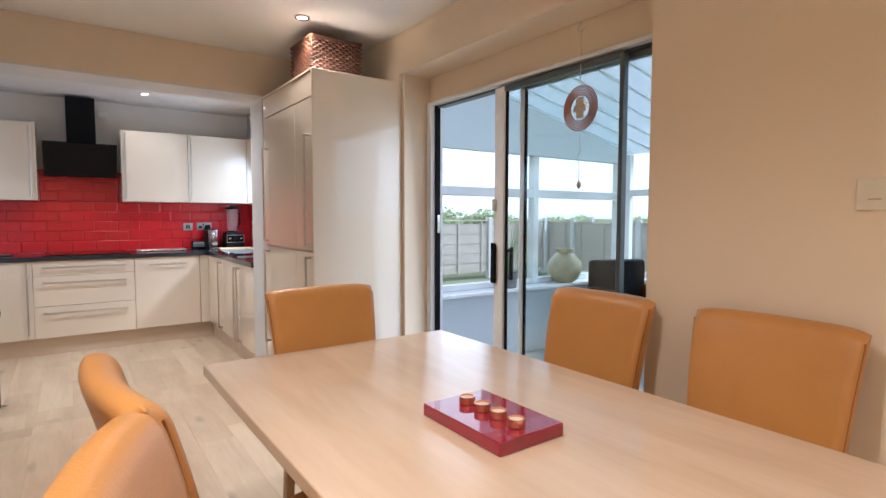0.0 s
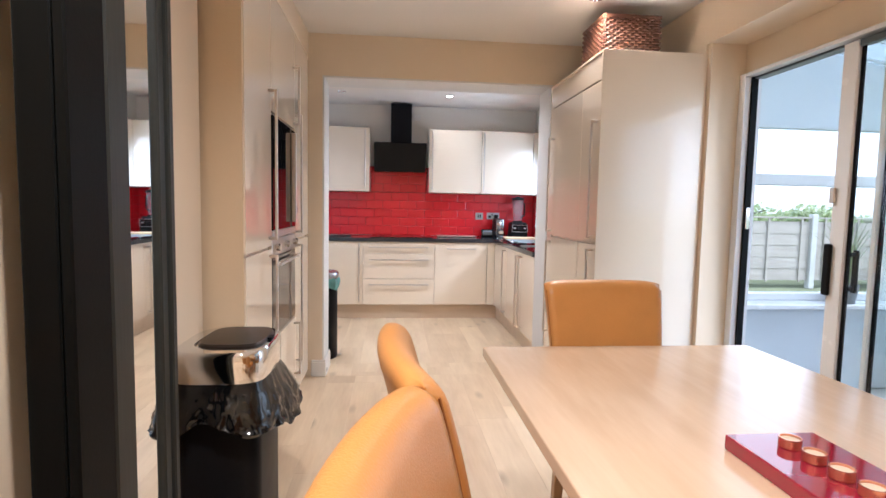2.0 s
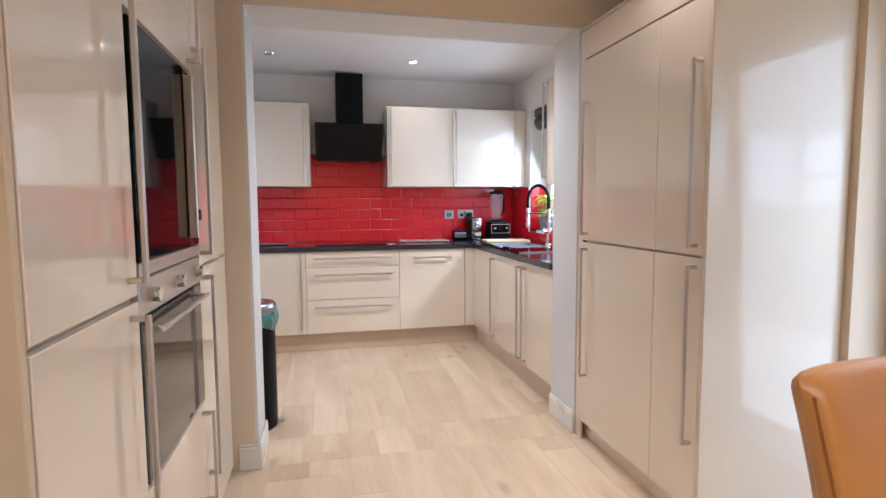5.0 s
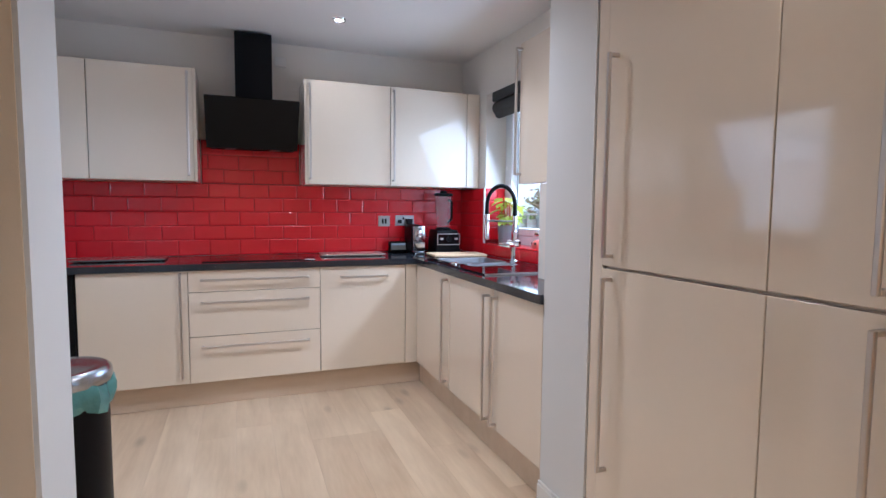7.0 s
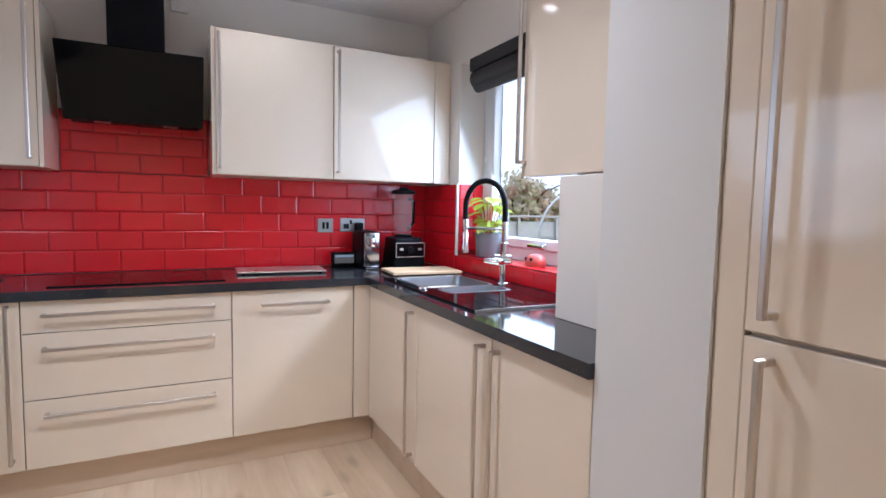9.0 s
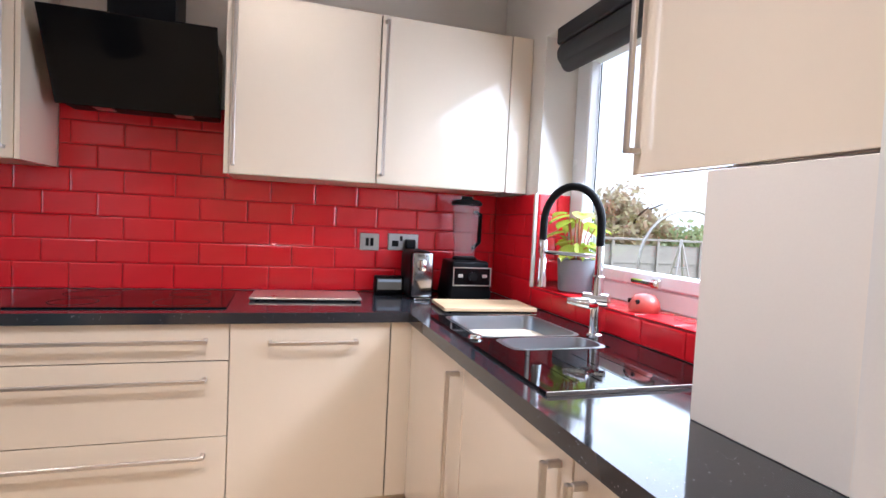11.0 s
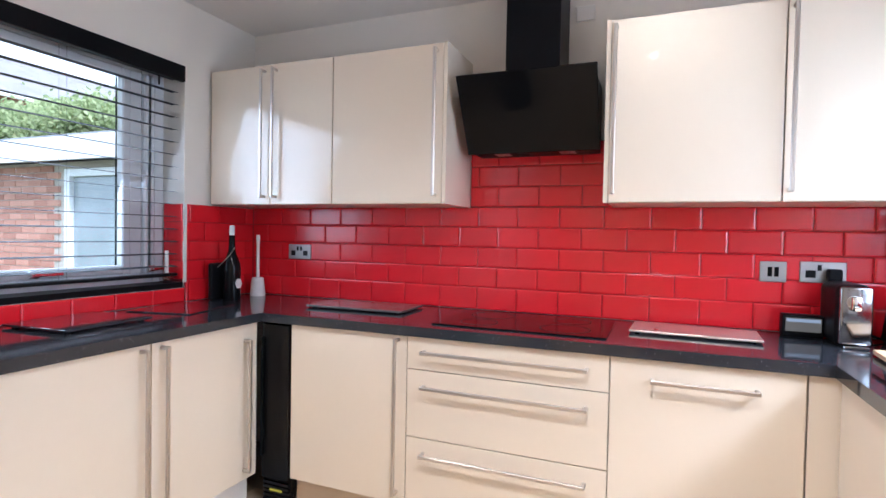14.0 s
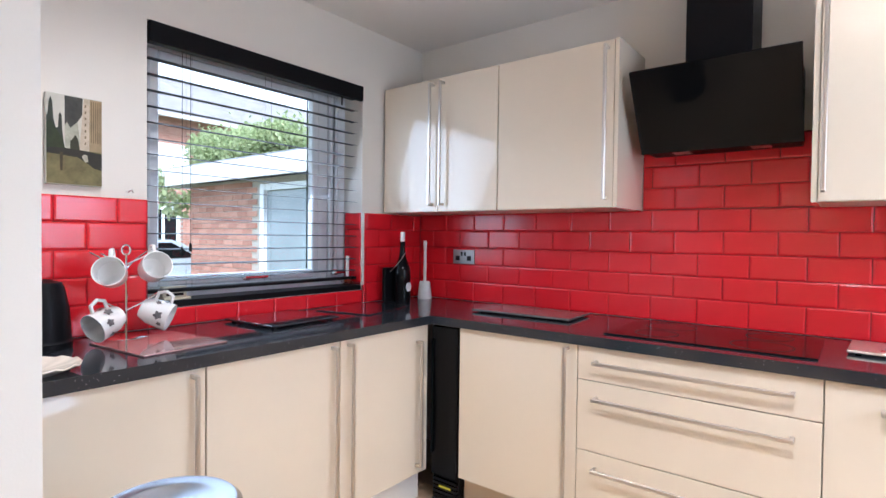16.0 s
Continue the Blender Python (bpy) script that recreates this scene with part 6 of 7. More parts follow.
for k in range(26):
    a, L = rnd.uniform(0, 6.28), rnd.uniform(0.35, 0.62)
    out = rnd.uniform(0.15, 0.75)
    lf = bmesh.new()
    prev = None
    for i in range(7):
        u = i / 6
        p = Vector((3.81 + 0.02 * math.cos(a) + math.cos(a) * out * L * u * u * 0.9, CY1 - 0.02 + (0.02 + out * L * u * u * 0.35) * math.sin(a), 0.75 + L * u * (1 - 0.35 * out * u)))
        w = 0.008 * (1 - u) + 0.001
        s = Vector((-math.sin(a), math.cos(a), 0)) * w
        cur = (lf.verts.new(p - s), lf.verts.new(p + s))
        if prev:
            lf.faces.new((prev[0], prev[1], cur[1], cur[0]))
        prev = cur
    part("leaf", lf, M_BLADE, sp2)


def armchair(x, y, turn, label):
    t = thing("conservatory_chair", (0, 0, 0), label, "armchair", "conservatory chairs")
    part("seat", boxes((-0.30, 0.30, -0.28, 0.30, 0.0, 0.42), bev=0.04, seg=2), M_DARKF, t, "", True)
    part("backrest", boxes((-0.30, 0.30, -0.38, -0.27, 0.20, 0.86), bev=0.04, seg=2), M_DARKF, t, "", True)
    for s in (-1, 1):
        part("armrest", boxes((s * 0.30 - 0.05, s * 0.30 + 0.05, -0.28, 0.28, 0.30, 0.62), bev=0.03, seg=2), M_DARKF, t, "", True)
    t.matrix_basis = pose(x, y, 0, 0, 0, turn)


armchair(4.85, 5.62, 160, "dark woven conservatory armchair by the glazing")
armchair(4.70, 4.75, 110, "dark woven conservatory armchair beside the door")

# ---- garden ----
structure("ground", boxes((-300, 300, -300, 300, -0.5, -0.22)), shade("lawn", (0.16, 0.17, 0.09), 0.9, var=0.4, scale=0.8, grain=30, bump=0.3), "worn grass ground", "ground")
M_FENCE = wood("weathered_fence", (0.34, 0.30, 0.26), (0.48, 0.43, 0.38), "X", 0.8, 0.2, knots=False)
M_FENCEY = wood("weathered_fence_side", (0.34, 0.30, 0.26), (0.48, 0.43, 0.38), "Y", 0.8, 0.2, knots=False)
M_CONC = shade("concrete_post", (0.55, 0.54, 0.52), 0.8, var=0.1, scale=5)


def fence(axis, at, start, count, top):
    t = thing("fence", ((start, at, -0.22) if axis == "x" else (at, start, -0.22)), "weathered larch-lap panel fence with concrete posts", "fence")
    for k in range(count):
        a = start + k * 1.9
        def f(u0, u1, v0, v1, z0, z1):
            return (u0, u1, at + v0, at + v1, z0, z1) if axis == "x" else (at + v0, at + v1, u0, u1, z0, z1)
        part("post", boxes(f(a - 0.06, a + 0.06, -0.06, 0.06, -0.22, top + 0.06), bev=0.01), M_CONC, t)
        bm = boxes(*[f(a + 0.07, a + 1.83, -0.012 + 0.008 * (i % 2), 0.012 + 0.008 * (i % 2), -0.05 + i * 0.115, 0.075 + i * 0.115) for i in range(int((top + 0.05) / 0.115))])
        part("panel", bm, M_FENCE if axis == "x" else M_FENCEY, t)
        for u in (0.25, 0.95, 1.65):
            part("batten", boxes(f(a + u - 0.02, a + u + 0.02, -0.034, -0.013, -0.08, top), bev=0.003), M_FENCE, t)
        part("capping", boxes(f(a + 0.07, a + 1.83, -0.04, 0.04, top - 0.03, top), bev=0.003), M_FENCE, t)


fence("x", 12.5, -0.6, 8, 1.20)
fence("y", 11.0, 2.2, 6, 1.15)


def leaves(cx, cy, cz, rx, ry, rz, n, size, seed, mat, name, parent):
    """A crown of many small leaves in clumps, thinner towards its edge."""
    r = np.random.RandomState(seed)
    clumps = r.normal(size=(max(6, n // 60), 3))
    clumps /= np.linalg.norm(clumps, axis=1)[:, None]
    clumps *= (r.rand(len(clumps), 1) ** 0.5) * 0.85
    pts = clumps[r.randint(len(clumps), size=n)] + r.normal(size=(n, 3)) * 0.2
    c = np.array([cx, cy, cz]) + pts * np.array([rx, ry, rz])
    d1, d2 = r.normal(size=(n, 3)), r.normal(size=(n, 3))
    d1 /= np.linalg.norm(d1, axis=1)[:, None]
    d2 -= d1 * (d1 * d2).sum(1)[:, None]
    d2 /= np.linalg.norm(d2, axis=1)[:, None]
    s = size * (0.6 + 0.8 * r.rand(n, 1))
    v = np.stack([c - d1 * s, c + d2 * s * 0.55, c + d1 * s, c - d2 * s * 0.55], 1).reshape(-1, 3)
    home = parent
    o = home.matrix_basis.translation
    me = bpy.data.meshes.new(name)
    me.from_pydata((v - np.array(o)).tolist(), [], [(4 * k, 4 * k + 1, 4 * k + 2, 4 * k + 3) for k in range(n)])
    me.materials.append(mat)
    ob = new(name, me)
    ob.parent = parent
    return tagged(ob, kind="stuff")


def leaf_mat(name, a, b):
    m, n, l, bs = nodes_of(name)
    g = n.new("ShaderNodeNewGeometry")
    mix = n.new("ShaderNodeMix")
    mix.data_type = "RGBA"
    mix.inputs["A"].default_value, mix.inputs["B"].default_value = (*a, 1), (*b, 1)
    l.new(g.outputs["Random Per Island"], mix.inputs["Factor"])
    l.new(mix.outputs["Result"], bs.inputs["Base Color"])
    bs.inputs["Roughness"].default_value = 0.6
    tl, ms = n.new("ShaderNodeBsdfTranslucent"), n.new("ShaderNodeMixShader")
    ms.inputs[0].default_value = 0.5
    l.new(mix.outputs["Result"], tl.inputs["Color"])
    l.new(bs.outputs[0], ms.inputs[1])
    l.new(tl.outputs[0], ms.inputs[2])
    l.new(ms.outputs[0], n["Material Output"].inputs["Surface"])
    return m


M_GREEN = leaf_mat("green_leaves", (0.26, 0.33, 0.14), (0.48, 0.52, 0.28))
M_RUST = leaf_mat("russet_leaves", (0.46, 0.32, 0.22), (0.52, 0.47, 0.28))
M_BARK = shade("bark", (0.10, 0.07, 0.05), 0.9, var=0.3, bump=0.3)


def tree(x, y, h, r, mat, seed, n=2600):
    t = thing("tree", (x, y, -0.22), "small garden tree with a loose uneven crown", "tree", "garden trees")
    rnd = random.Random(seed)
    part("trunk", tube(bmesh.new(), [(x, y, -0.25), (x + 0.05, y, h * 0.3), (x - 0.04, y + 0.05, h * 0.7)], [0.10, 0.07, 0.03], 8), M_BARK, t, "", True)
    for k in range(5):
        a = 6.28 * k / 5 + rnd.random()
        part("limb", tube(bmesh.new(), [(x, y, h * (0.3 + 0.06 * k)), (x + r * 0.45 * math.cos(a), y + r * 0.45 * math.sin(a), h * (0.55 + 0.06 * k)), (x + r * 0.8 * math.cos(a), y + r * 0.8 * math.sin(a), h * (0.66 + 0.05 * k))], [0.04, 0.025, 0.01], 6), M_BARK, t, "", True)
    leaves(x, y, h * 0.66, r, r, h * 0.33, n, 0.07, seed, mat, "crown", t)


tree(7.6, 15.4, 2.15, 0.9, M_RUST, 5)
tree(9.0, 15.2, 1.55, 1.1, M_GREEN, 6)
tree(10.6, 14.6, 1.5, 1.0, M_GREEN, 7)
hd = thing("hedge", (6, 15, -0.22), "distant clipped green hedge behind the fence", "hedge")
for k in range(9):
    leaves(1.5 + 2.2 * k, 15.5 + 0.5 * (k % 2), 0.80, 1.5, 0.6, 0.48, 1100, 0.09, 20 + k, M_GREEN, "foliage", hd)


ar = thing("garden_arch", (4.30, 10.6, -0.22), "thin grey metal garden hoop above the lawn", "garden arch")
part("hoop", tube(bmesh.new(), [(4.30, 10.6, -0.22), (4.30, 10.6, 0.95)] + [(4.83 - 0.53 * math.cos(a), 10.6, 0.98 + 0.52 * math.sin(a)) for a in [math.pi * k / 14 for k in range(15)]] + [(5.36, 10.6, 0.95), (5.36, 10.6, -0.22)], 0.013, 8), M_STEEL, ar, "", True)
ob = thing("plant_obelisk", (4.40, 10.2, -0.22), "pale wire plant obelisk on the lawn", "plant support")
legs = [(0.36 * math.cos(0.5 + 1.571 * k), 0.36 * math.sin(0.5 + 1.571 * k)) for k in range(4)]
for dx, dy in legs:
    part("leg", tube(bmesh.new(), [(4.40 + dx, 10.2 + dy, -0.22), (4.40, 10.2, 1.23)], 0.008, 6), M_STEEL, ob, "", True)
for k in range(7):
    f = 1 - (0.12 + 0.12 * k)
    ring = [(4.40 + dx * f, 10.2 + dy * f, -0.22 + 1.45 * (1 - f)) for dx, dy in legs]
    part("wire_ring", tube(bmesh.new(), ring + ring[:1], 0.004, 5), M_STEEL, ob, "", True)


# ---- brick buildings ----
def bricks(parent, axis, at, u0, u1, z0, z1, outward, holes=()):
    """Courses of stretchers proud of the mortar, joined into one part."""
    verts, faces = [], []
    row, z = 0, z0
    while z + 0.065 <= z1:
        u = u0 - (0.1125 if row % 2 else 0)
        while u < u1:
            a, b = max(u, u0), min(u + 0.215, u1)
            if b - a > 0.03 and not any(a < h1 and b > h0 and z < k1 and z + 0.065 > k0 for h0, h1, k0, k1 in holes):
                i = len(verts)
                for d in (0.0, 0.010 * outward):
                    for q, zz in ((a, z), (b, z), (b, z + 0.065), (a, z + 0.065)):
                        verts.append((q, at + d, zz) if axis == "x" else (at + d, q, zz))
                faces += [(i + 4, i + 5, i + 6, i + 7), (i, i + 1, i + 5, i + 4), (i + 1, i + 2, i + 6, i + 5), (i + 2, i + 3, i + 7, i + 6), (i + 3, i, i + 4, i + 7)]
            u += 0.225
        z += 0.075
        row += 1
    o = parent.matrix_basis.translation
    me = bpy.data.meshes.new("brick_courses")
    me.from_pydata([(x - o.x, y - o.y, zz - o.z) for x, y, zz in verts], [], faces)
    me.materials.append(M_BRICK)
    ob = new("brick_courses", me)
    ob.parent = parent
    tagged(ob, kind="stuff")


M_MORT = shade("mortar", (0.42, 0.38, 0.33), 0.9, var=0.1, scale=4)
M_FASCIA = shade("white_fascia", (0.76, 0.76, 0.76), 0.5, var=0.05)
M_FELT = shade("grey_roof_felt", (0.25, 0.25, 0.27), 0.9, var=0.2, scale=3)
ga = thing("garage", (-4.5, 11.5, -0.22), "flat-roofed red brick garage with a white side door", "garage")
part("wall", boxes((-6.5, -4.75, 10.5, 10.7, -0.22, 2.0), (-3.6, -2.0, 10.5, 10.7, -0.22, 2.0), (-4.75, -3.6, 10.5, 10.7, 1.93, 2.0), (-6.5, -6.3, 10.7, 14.5, -0.22, 2.0), (-6.5, -2.0, 14.3, 14.5, -0.22, 2.0), (-2.2, -2.0, 10.7, 14.3, -0.22, 2.0)), M_MORT, ga)
bricks(ga, "x", 10.5, -6.5, -2.0, -0.2, 2.0, -1, ((-4.75, -3.6, -1, 1.93),))
part("fascia", boxes((-6.75, -1.9, 10.25, 10.29, 1.98, 2.22), (-6.79, -6.75, 10.25, 14.6, 1.98, 2.22), bev=0.004), M_FASCIA, ga)
part("roof", boxes((-6.75, -1.9, 10.29, 14.6, 2.05, 2.25)), M_FELT, ga)
gd = part("door_frame", boxes((-4.745, -4.66, 10.48, 10.56, -0.22, 1.925), (-3.69, -3.605, 10.48, 10.56, -0.22, 1.925), (-4.66, -3.69, 10.48, 10.56, 1.84, 1.925), bev=0.005), M_UPVC, ga, "white door frame")
part("door_panel", boxes((-4.655, -3.695, 10.53, 10.56, -0.2, 1.835)), shade("grey_door_glass", (0.30, 0.34, 0.36), 0.08, var=0.15, scale=2, bump=0.0), gd, "grey glazed door")
iv = thing("ivy_hedge", (-5.4, 12.2, 2.25), "dense green climbing hedge over the garage roof", "hedge")
for k in range(4):
    leaves(-7.25 + 0.75 * k, 11.25 - 0.12 * k, 2.66 - 0.05 * k, 0.66, 0.45, 0.36, 4200, 0.034, 50 + k, M_GREEN, "foliage", iv)
leaves(-7.33, 10.66, 2.0, 0.16, 0.4, 0.55, 500, 0.05, 58, M_GREEN, "foliage", iv)

ho = thing("house", (-20, 14, -0.22), "two-storey red brick house with a grey tiled roof", "house")
HX = -17.0
part("wall", boxes((-24, HX, 6, 24, -0.22, 5.3)), M_MORT, ho)
bricks(ho, "y", HX, 11.5, 19.5, -0.2, 5.3, 1, ((13.6, 15.3, 0.75, 2.2), (13.2, 15.6, 3.2, 4.3)))
part("cladding", boxes((HX, HX + 0.04, 13.2, 15.6, 3.2, 4.3), bev=0.005), M_FASCIA, ho, "white cladding band")
for y0, y1, z0, z1 in ((13.6, 15.3, 0.75, 2.2),):
    wnd = part("window", boxes((HX + 0.002, HX + 0.012, y0, y1, z0, z1)), M_BLACK, ho, "dark window glass")
    part("window_frame", boxes((HX + 0.013, HX + 0.06, y0, y0 + 0.1, z0, z1), (HX + 0.013, HX + 0.06, y1 - 0.1, y1, z0, z1), (HX + 0.013, HX + 0.06, y0 + 0.1, y1 - 0.1, z0, z0 + 0.1), (HX + 0.013, HX + 0.06, y0 + 0.1, y1 - 0.1, z1 - 0.1, z1),
                               (HX + 0.013, HX + 0.06, y0 + 0.5, y0 + 0.58, z0 + 0.1, z1 - 0.1), (HX + 0.013, HX + 0.06, y1 - 0.58, y1 - 0.5, z0 + 0.1, z1 - 0.1)), M_UPVC, wnd)
hr = bmesh.new()
vs = [hr.verts.new(v) for v in ((HX + 0.5, 5.5, 5.2), (HX + 0.5, 25, 5.2), (-20.5, 25, 7.4), (-20.5, 5.5, 7.4), (-24.5, 5.5, 5.2), (-24.5, 25, 5.2))]
for q in ((0, 1, 2, 3), (3, 2, 5, 4), (0, 3, 4), (1, 5, 2), (0, 4, 5, 1)):
    hr.faces.new([vs[i] for i in q])
rfm = part("roof", hr, shade("grey_roof_tiles", (0.22, 0.20, 0.20), 0.8, var=0.25, scale=2, grain=12, bump=0.3), ho, "grey tiled roof")
part("gutter", boxes((HX + 0.42, HX + 0.54, 5.5, 25, 5.1, 5.22), bev=0.02), M_FASCIA, ho)

car = thing("car", (-10.5, 11.2, -0.22), "pale silver parked car on the drive", "car")
M_CAR = shade("silver_car_paint", (0.50, 0.53, 0.56), 0.25, 0.3, var=0.03, bump=0.0, coat=0.6)
cbm = bmesh.new()
prof = ((-2.0, 0.35), (-2.0, 0.72), (-1.75, 0.86), (-0.95, 0.93), (-0.45, 1.36), (0.75, 1.40), (1.45, 1.0), (1.95, 0.92), (2.02, 0.6), (2.0, 0.35))
for s in (-0.85, 0.85):
    loop = [cbm.verts.new((-10.5 + p * 0.3 + s * 0.95, 11.2 + p * 0.95 - s * 0.3, z - 0.22)) for p, z in prof]
    if s < 0:
        first = loop
for k in range(len(prof)):
    cbm.faces.new((first[k], first[(k + 1) % len(prof)], loop[(k + 1) % len(prof)], loop[k]))
cbm.faces.new(first), cbm.faces.new(list(reversed(loop)))
bmesh.ops.bevel(cbm, geom=list(cbm.edges), offset=0.06, segments=2, affect="EDGES")
part("body", cbm, M_CAR, car, "", True)
for s in (-0.80, 0.80):
    for p in (-1.3, 1.3):
        cx, cy = -10.5 + p * 0.3 + s * 0.95, 11.2 + p * 0.95 - s * 0.3
        sx = 0.12 if s > 0 else -0.12
        wh = part("wheel", tube(bmesh.new(), [(cx - sx * 0.4, cy + sx * 0.12, 0.09), (cx + sx * 0.95, cy - sx * 0.3, 0.09)], 0.31, 20), M_BLACKM, car, "", True)
        part("rim", tube(bmesh.new(), [(cx + sx * 0.95, cy - sx * 0.3, 0.09), (cx + sx * 1.1, cy - sx * 0.35, 0.09)], 0.19, 16), M_STEEL, wh, "", True)
for s in (-1, 1):
    wbm = bmesh.new()
    pts = [(-0.85, 0.96), (-0.42, 1.31), (0.68, 1.34), (1.15, 1.05)]
    vs = [wbm.verts.new((-10.5 + p * 0.3 + s * 0.862 * 0.95, 11.2 + p * 0.95 - s * 0.862 * 0.3, z - 0.22)) for p, z in pts]
    wbm.faces.new(vs)
    part("side_window", wbm, M_BLACK, car)

nb = thing("neighbour_house", (16, 5.5, -0.22), "red brick neighbouring house with a tiled gable", "house")
part("wall", boxes((14.5, 22, 1.0, 8.6, -0.22, 4.6)), M_MORT, nb)
bricks(nb, "y", 14.5, 1.0, 8.6, -0.2, 4.6, -1)
nr = bmesh.new()
vs = [nr.verts.new(v) for v in ((14.2, 0.7, 4.5), (14.2, 8.9, 4.5), (18.2, 8.9, 7.0), (18.2, 0.7, 7.0), (22.3, 0.7, 4.5), (22.3, 8.9, 4.5))]
for q in ((0, 1, 2, 3), (3, 2, 5, 4), (0, 3, 4), (1, 5, 2), (0, 4, 5, 1)):
    nr.faces.new([vs[i] for i in q])
part("roof", nr, shade("brown_roof_tiles", (0.22, 0.13, 0.10), 0.8, var=0.25, scale=2, grain=12, bump=0.3), nb)

# ---- floor boards ----
floor = setting("floor", (0, 0, 0), "pale oak laminate floor boards", "floor")
PW, PL = 0.193, 1.285
plank_mesh = {}


def plank(x, y0, y1, w):
    key = (round(w, 4), round(y1 - y0, 4))
    if key not in plank_mesh:
        bm = boxes((0, w - 0.0006, 0, key[1] - 0.0006, -0.0095, 0.0), bev=0.0004)
        me = bpy.data.meshes.new("plank")
        bm.to_mesh(me)
        bm.free()
        me.materials.append(M_FLOOR)
        plank_mesh[key] = me
    ob = new("plank", plank_mesh[key])
    ob.parent = floor
    ob.location = (x, y0, 0)


def lay(x0, x1, y0, y1, seed):
    r = random.Random(seed)
    x = x0
    while x < x1 - 0.02:
        w = min(PW, x1 - x)
        y = y0 - round(r.uniform(0, PL), 1)
        while y < y1:
            a, b = max(y, y0), min(y + PL, y1)
            if b - a > 0.03:
                plank(x, a, b, w)
            y += PL
        x += PW


lay(-0.62, 2.57, Y0, YP0, 1)
lay(OX0, OX1, YP0, YP1, 2)
lay(XL + 0.45, 1.90, YP1, 8.80, 3)

# ---- red metro tiles ----
TW, TH, JW, JH = 0.2035, 0.101, 0.0030, 0.0026
tile_mesh = {}


def tile(parent, face, front, u0, u1, z0, z1):
    """One glazed tile with a bevelled edge, standing out of the grout."""
    key = (face, round(u1 - u0, 4), round(z1 - z0, 4))
    if key not in tile_mesh:
        w, h = key[1], key[2]
        e = min(0.007, w * 0.3, h * 0.3)
        f = along(face, 0.0)
        vs = [(0, 0.0, 0), (w, 0.0, 0), (w, 0.0, h), (0, 0.0, h), (0, 0.004, 0), (w, 0.004, 0), (w, 0.004, h), (0, 0.004, h), (e, 0.0062, e), (w - e, 0.0062, e), (w - e, 0.0062, h - e), (e, 0.0062, h - e)]
        co = []
        for u, d, z in vs:
            b = f(u, u, d, d, z, z)
            co.append((b[0], b[2], z))
        me = bpy.data.meshes.new("tile")
        q = [(8, 9, 10, 11)] + [(4 + k, 4 + (k + 1) % 4, 8 + (k + 1) % 4, 8 + k) for k in range(4)] + [(k, (k + 1) % 4, 4 + (k + 1) % 4, 4 + k) for k in range(4)]
        me.from_pydata(co, [], q)
        bm = bmesh.new()
        bm.from_mesh(me)
        bmesh.ops.recalc_face_normals(bm, faces=bm.faces)
        bm.to_mesh(me)
        bm.free()
        me.materials.append(M_RED)
        tile_mesh[key] = me
    ob = new("tile", tile_mesh[key])
    ob.parent = parent
    b = along(face, front)(u0, u0, 0, 0, z0, z0)
    ob.location = (b[0], b[2], z0)


def tiled(parent, face, front, u0, u1, z1, phase, holes=(), z0=0.9125):
    rows = [(0.9125, 1.023)] + [(1.025 + TH * k, 1.025 + TH * (k + 1) - JH) for k in range(9)]
    for r, (a, b) in enumerate(rows):
        if a > z1 - 0.012:
            break
        a, b = max(a, z0), min(b, z1)
        if b - a < 0.012:
            continue
        u = phase + (TW / 2 if r % 2 else 0)
        u -= math.ceil((u - u0) / TW) * TW
        while u < u1:
            p, q = max(u, u0), min(u + TW - JW, u1)
            if q - p > 0.008 and not any(p < h1 - 0.004 and q > h0 + 0.004 and a < k1 - 0.004 and b > k0 + 0.004 for h0, h1, k0, k1 in holes):
                tile(parent, face, front, p, q, a, b)
            u += TW


def grout(name, rows):
    return structure(name, boxes(*rows), M_GROUT, "dark red tile grout", "grout")


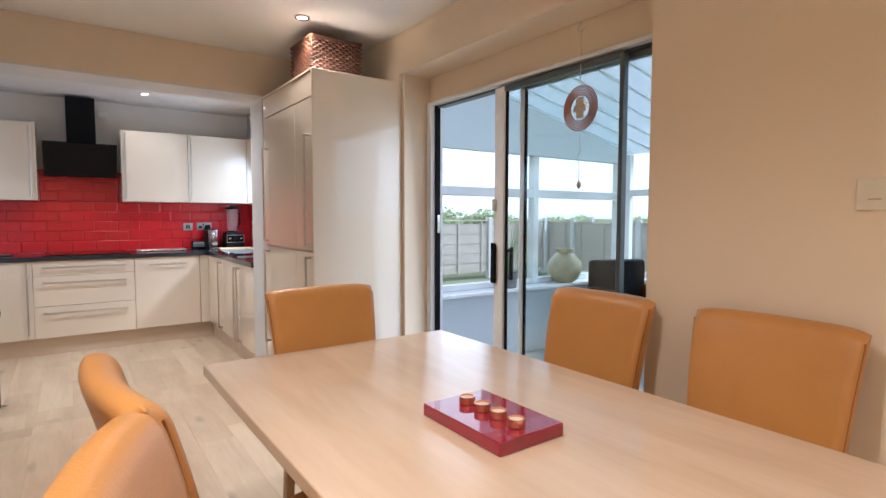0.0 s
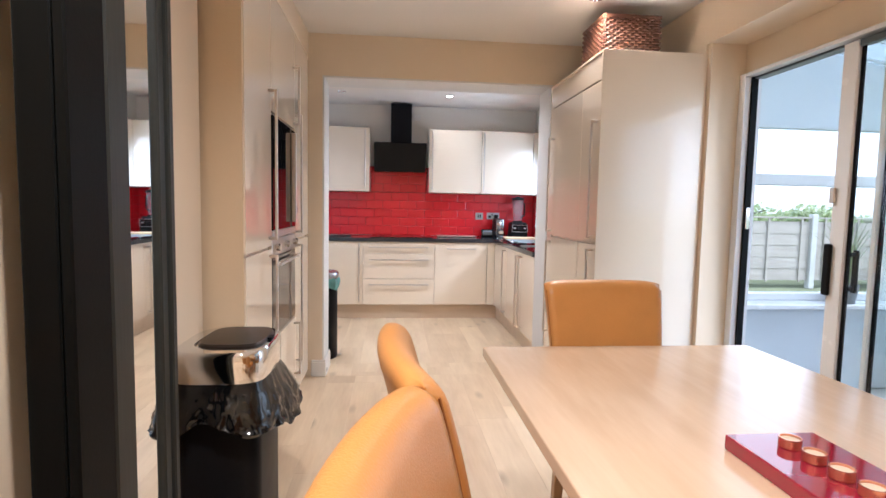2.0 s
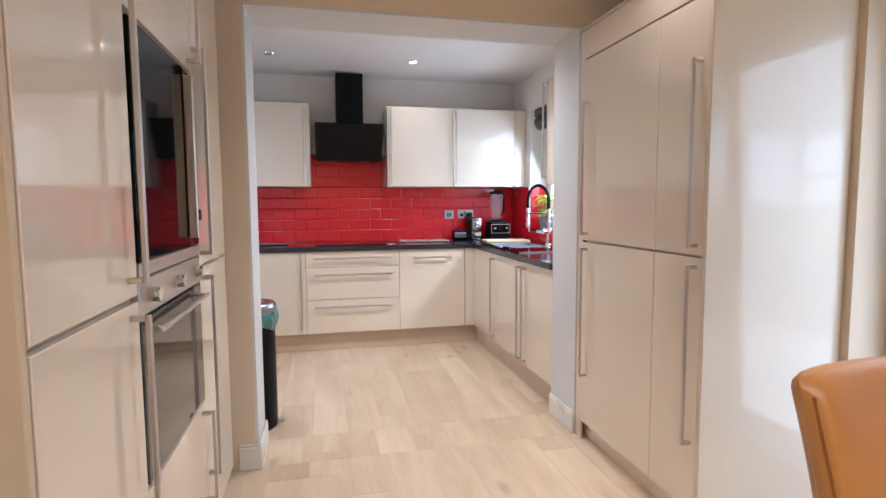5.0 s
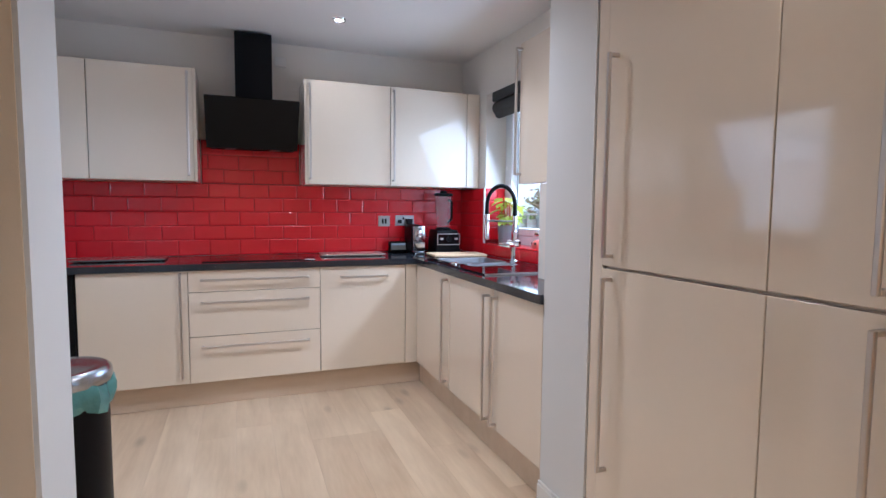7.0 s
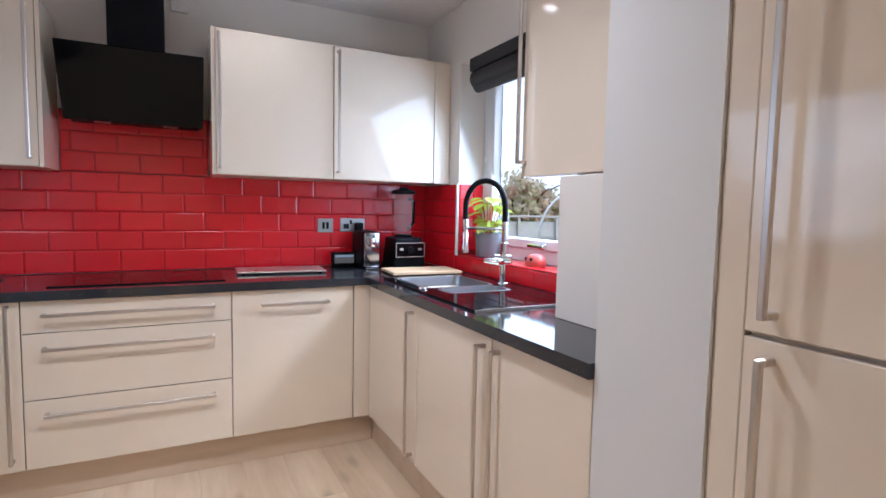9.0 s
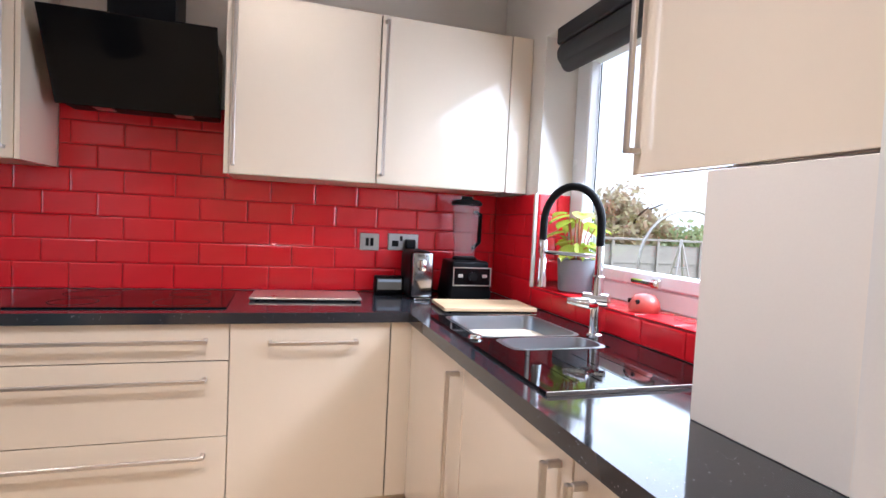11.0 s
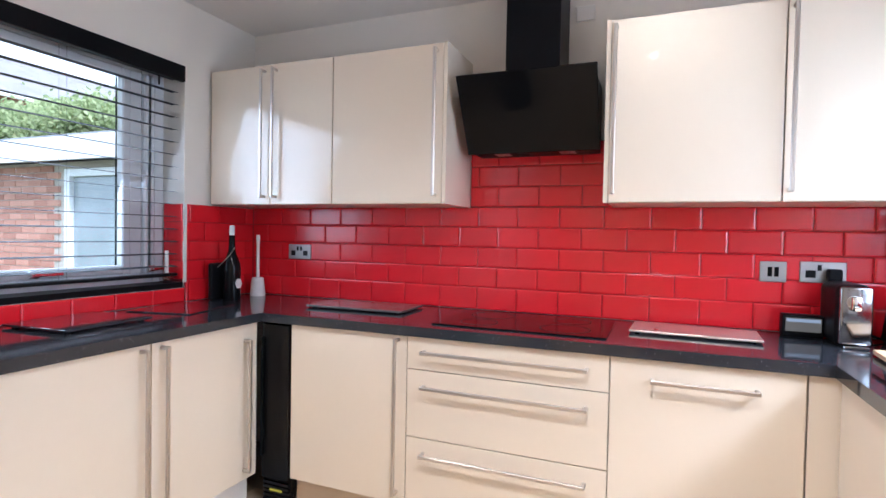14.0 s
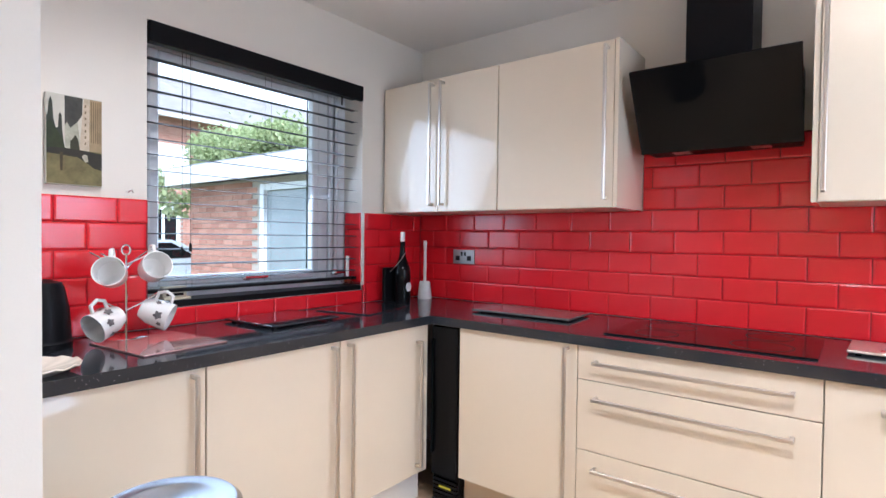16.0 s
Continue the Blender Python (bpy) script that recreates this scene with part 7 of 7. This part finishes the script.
gn = grout("tile_bed_north", ((XL, XR, YB - 0.0045, YB, 0.9115, 1.4245), (0.340, 1.016, YB - 0.0045, YB, 1.4245, 1.735)))
tiled(gn, "-y", YB - 0.0045, XL + 0.008, XR - 0.008, 1.4245, 0.588)
tiled(gn, "-y", YB - 0.0045, 0.341, 1.015, 1.735, 0.588, z0=1.431)
gw = grout("tile_bed_west", ((XL, XL + 0.0045, YP1, 7.61, 0.9115, 1.42), (XL, XL + 0.0045, 8.76, YB - 0.0045, 0.9115, 1.42), (XL, XL + 0.0045, 7.61, 8.76, 0.9115, 0.984), (-1.20, XL, 8.7555, 8.76, 1.013, 1.42)))
tiled(gw, "+x", XL + 0.0045, YP1 + 0.002, 7.608, 1.42, 7.30)
tiled(gw, "+x", XL + 0.0045, 8.768, YB - 0.014, 1.42, 8.99)
for k in range(6):
    tile(gw, "+x", XL + 0.0045, 7.612 + 0.1915 * k, 7.612 + 0.1915 * k + 0.1885, 0.9135, 0.983)
tiled(gw, "-y", 8.7555, -1.195, XL + 0.004, 1.42, -1.06, z0=1.027)
ge = grout("tile_bed_east", ((XR - 0.0045, XR, 8.80, YB - 0.0045, 0.9115, 1.42), (XR - 0.0045, XR, 7.452, 8.80, 0.9115, 0.994), (XR, 2.512, 8.7955, 8.80, 0.994, 1.42), (XR - 0.0045, 2.512, 7.525, 8.7955, 0.9905, 0.9965)))
tiled(ge, "-x", XR - 0.0045, 8.808, YB - 0.014, 1.42, 9.00)
for k in range(7):
    tile(ge, "-x", XR - 0.0045, 7.454 + 0.192 * k, 7.454 + 0.192 * k + 0.189, 0.9135, 0.993)
tiled(ge, "-y", 8.7955, XR + 0.004, 2.511, 1.42, 2.45, z0=1.027)
for k in range(7):
    y = 7.53 + 0.181 * k
    me_key = ("sill", 0)
    if me_key not in tile_mesh:
        bm = boxes((0, 0.163, 0, 0.178, 0.0, 0.0065), bev=0.003)
        me = bpy.data.meshes.new("tile")
        bm.to_mesh(me)
        bm.free()
        me.materials.append(M_RED)
        tile_mesh[me_key] = me
    ob = new("tile", tile_mesh[me_key])
    ob.parent = ge
    ob.location = (XR - 0.003, y, 0.9966)
structure("tile_trim", boxes((XL + 0.001, XL + 0.0135, 8.752, 8.766, 1.013, 1.424), (XR - 0.0135, XR - 0.001, 8.792, 8.806, 1.0, 1.424)), M_TRIM, "white plastic tile edging strip", "trim")
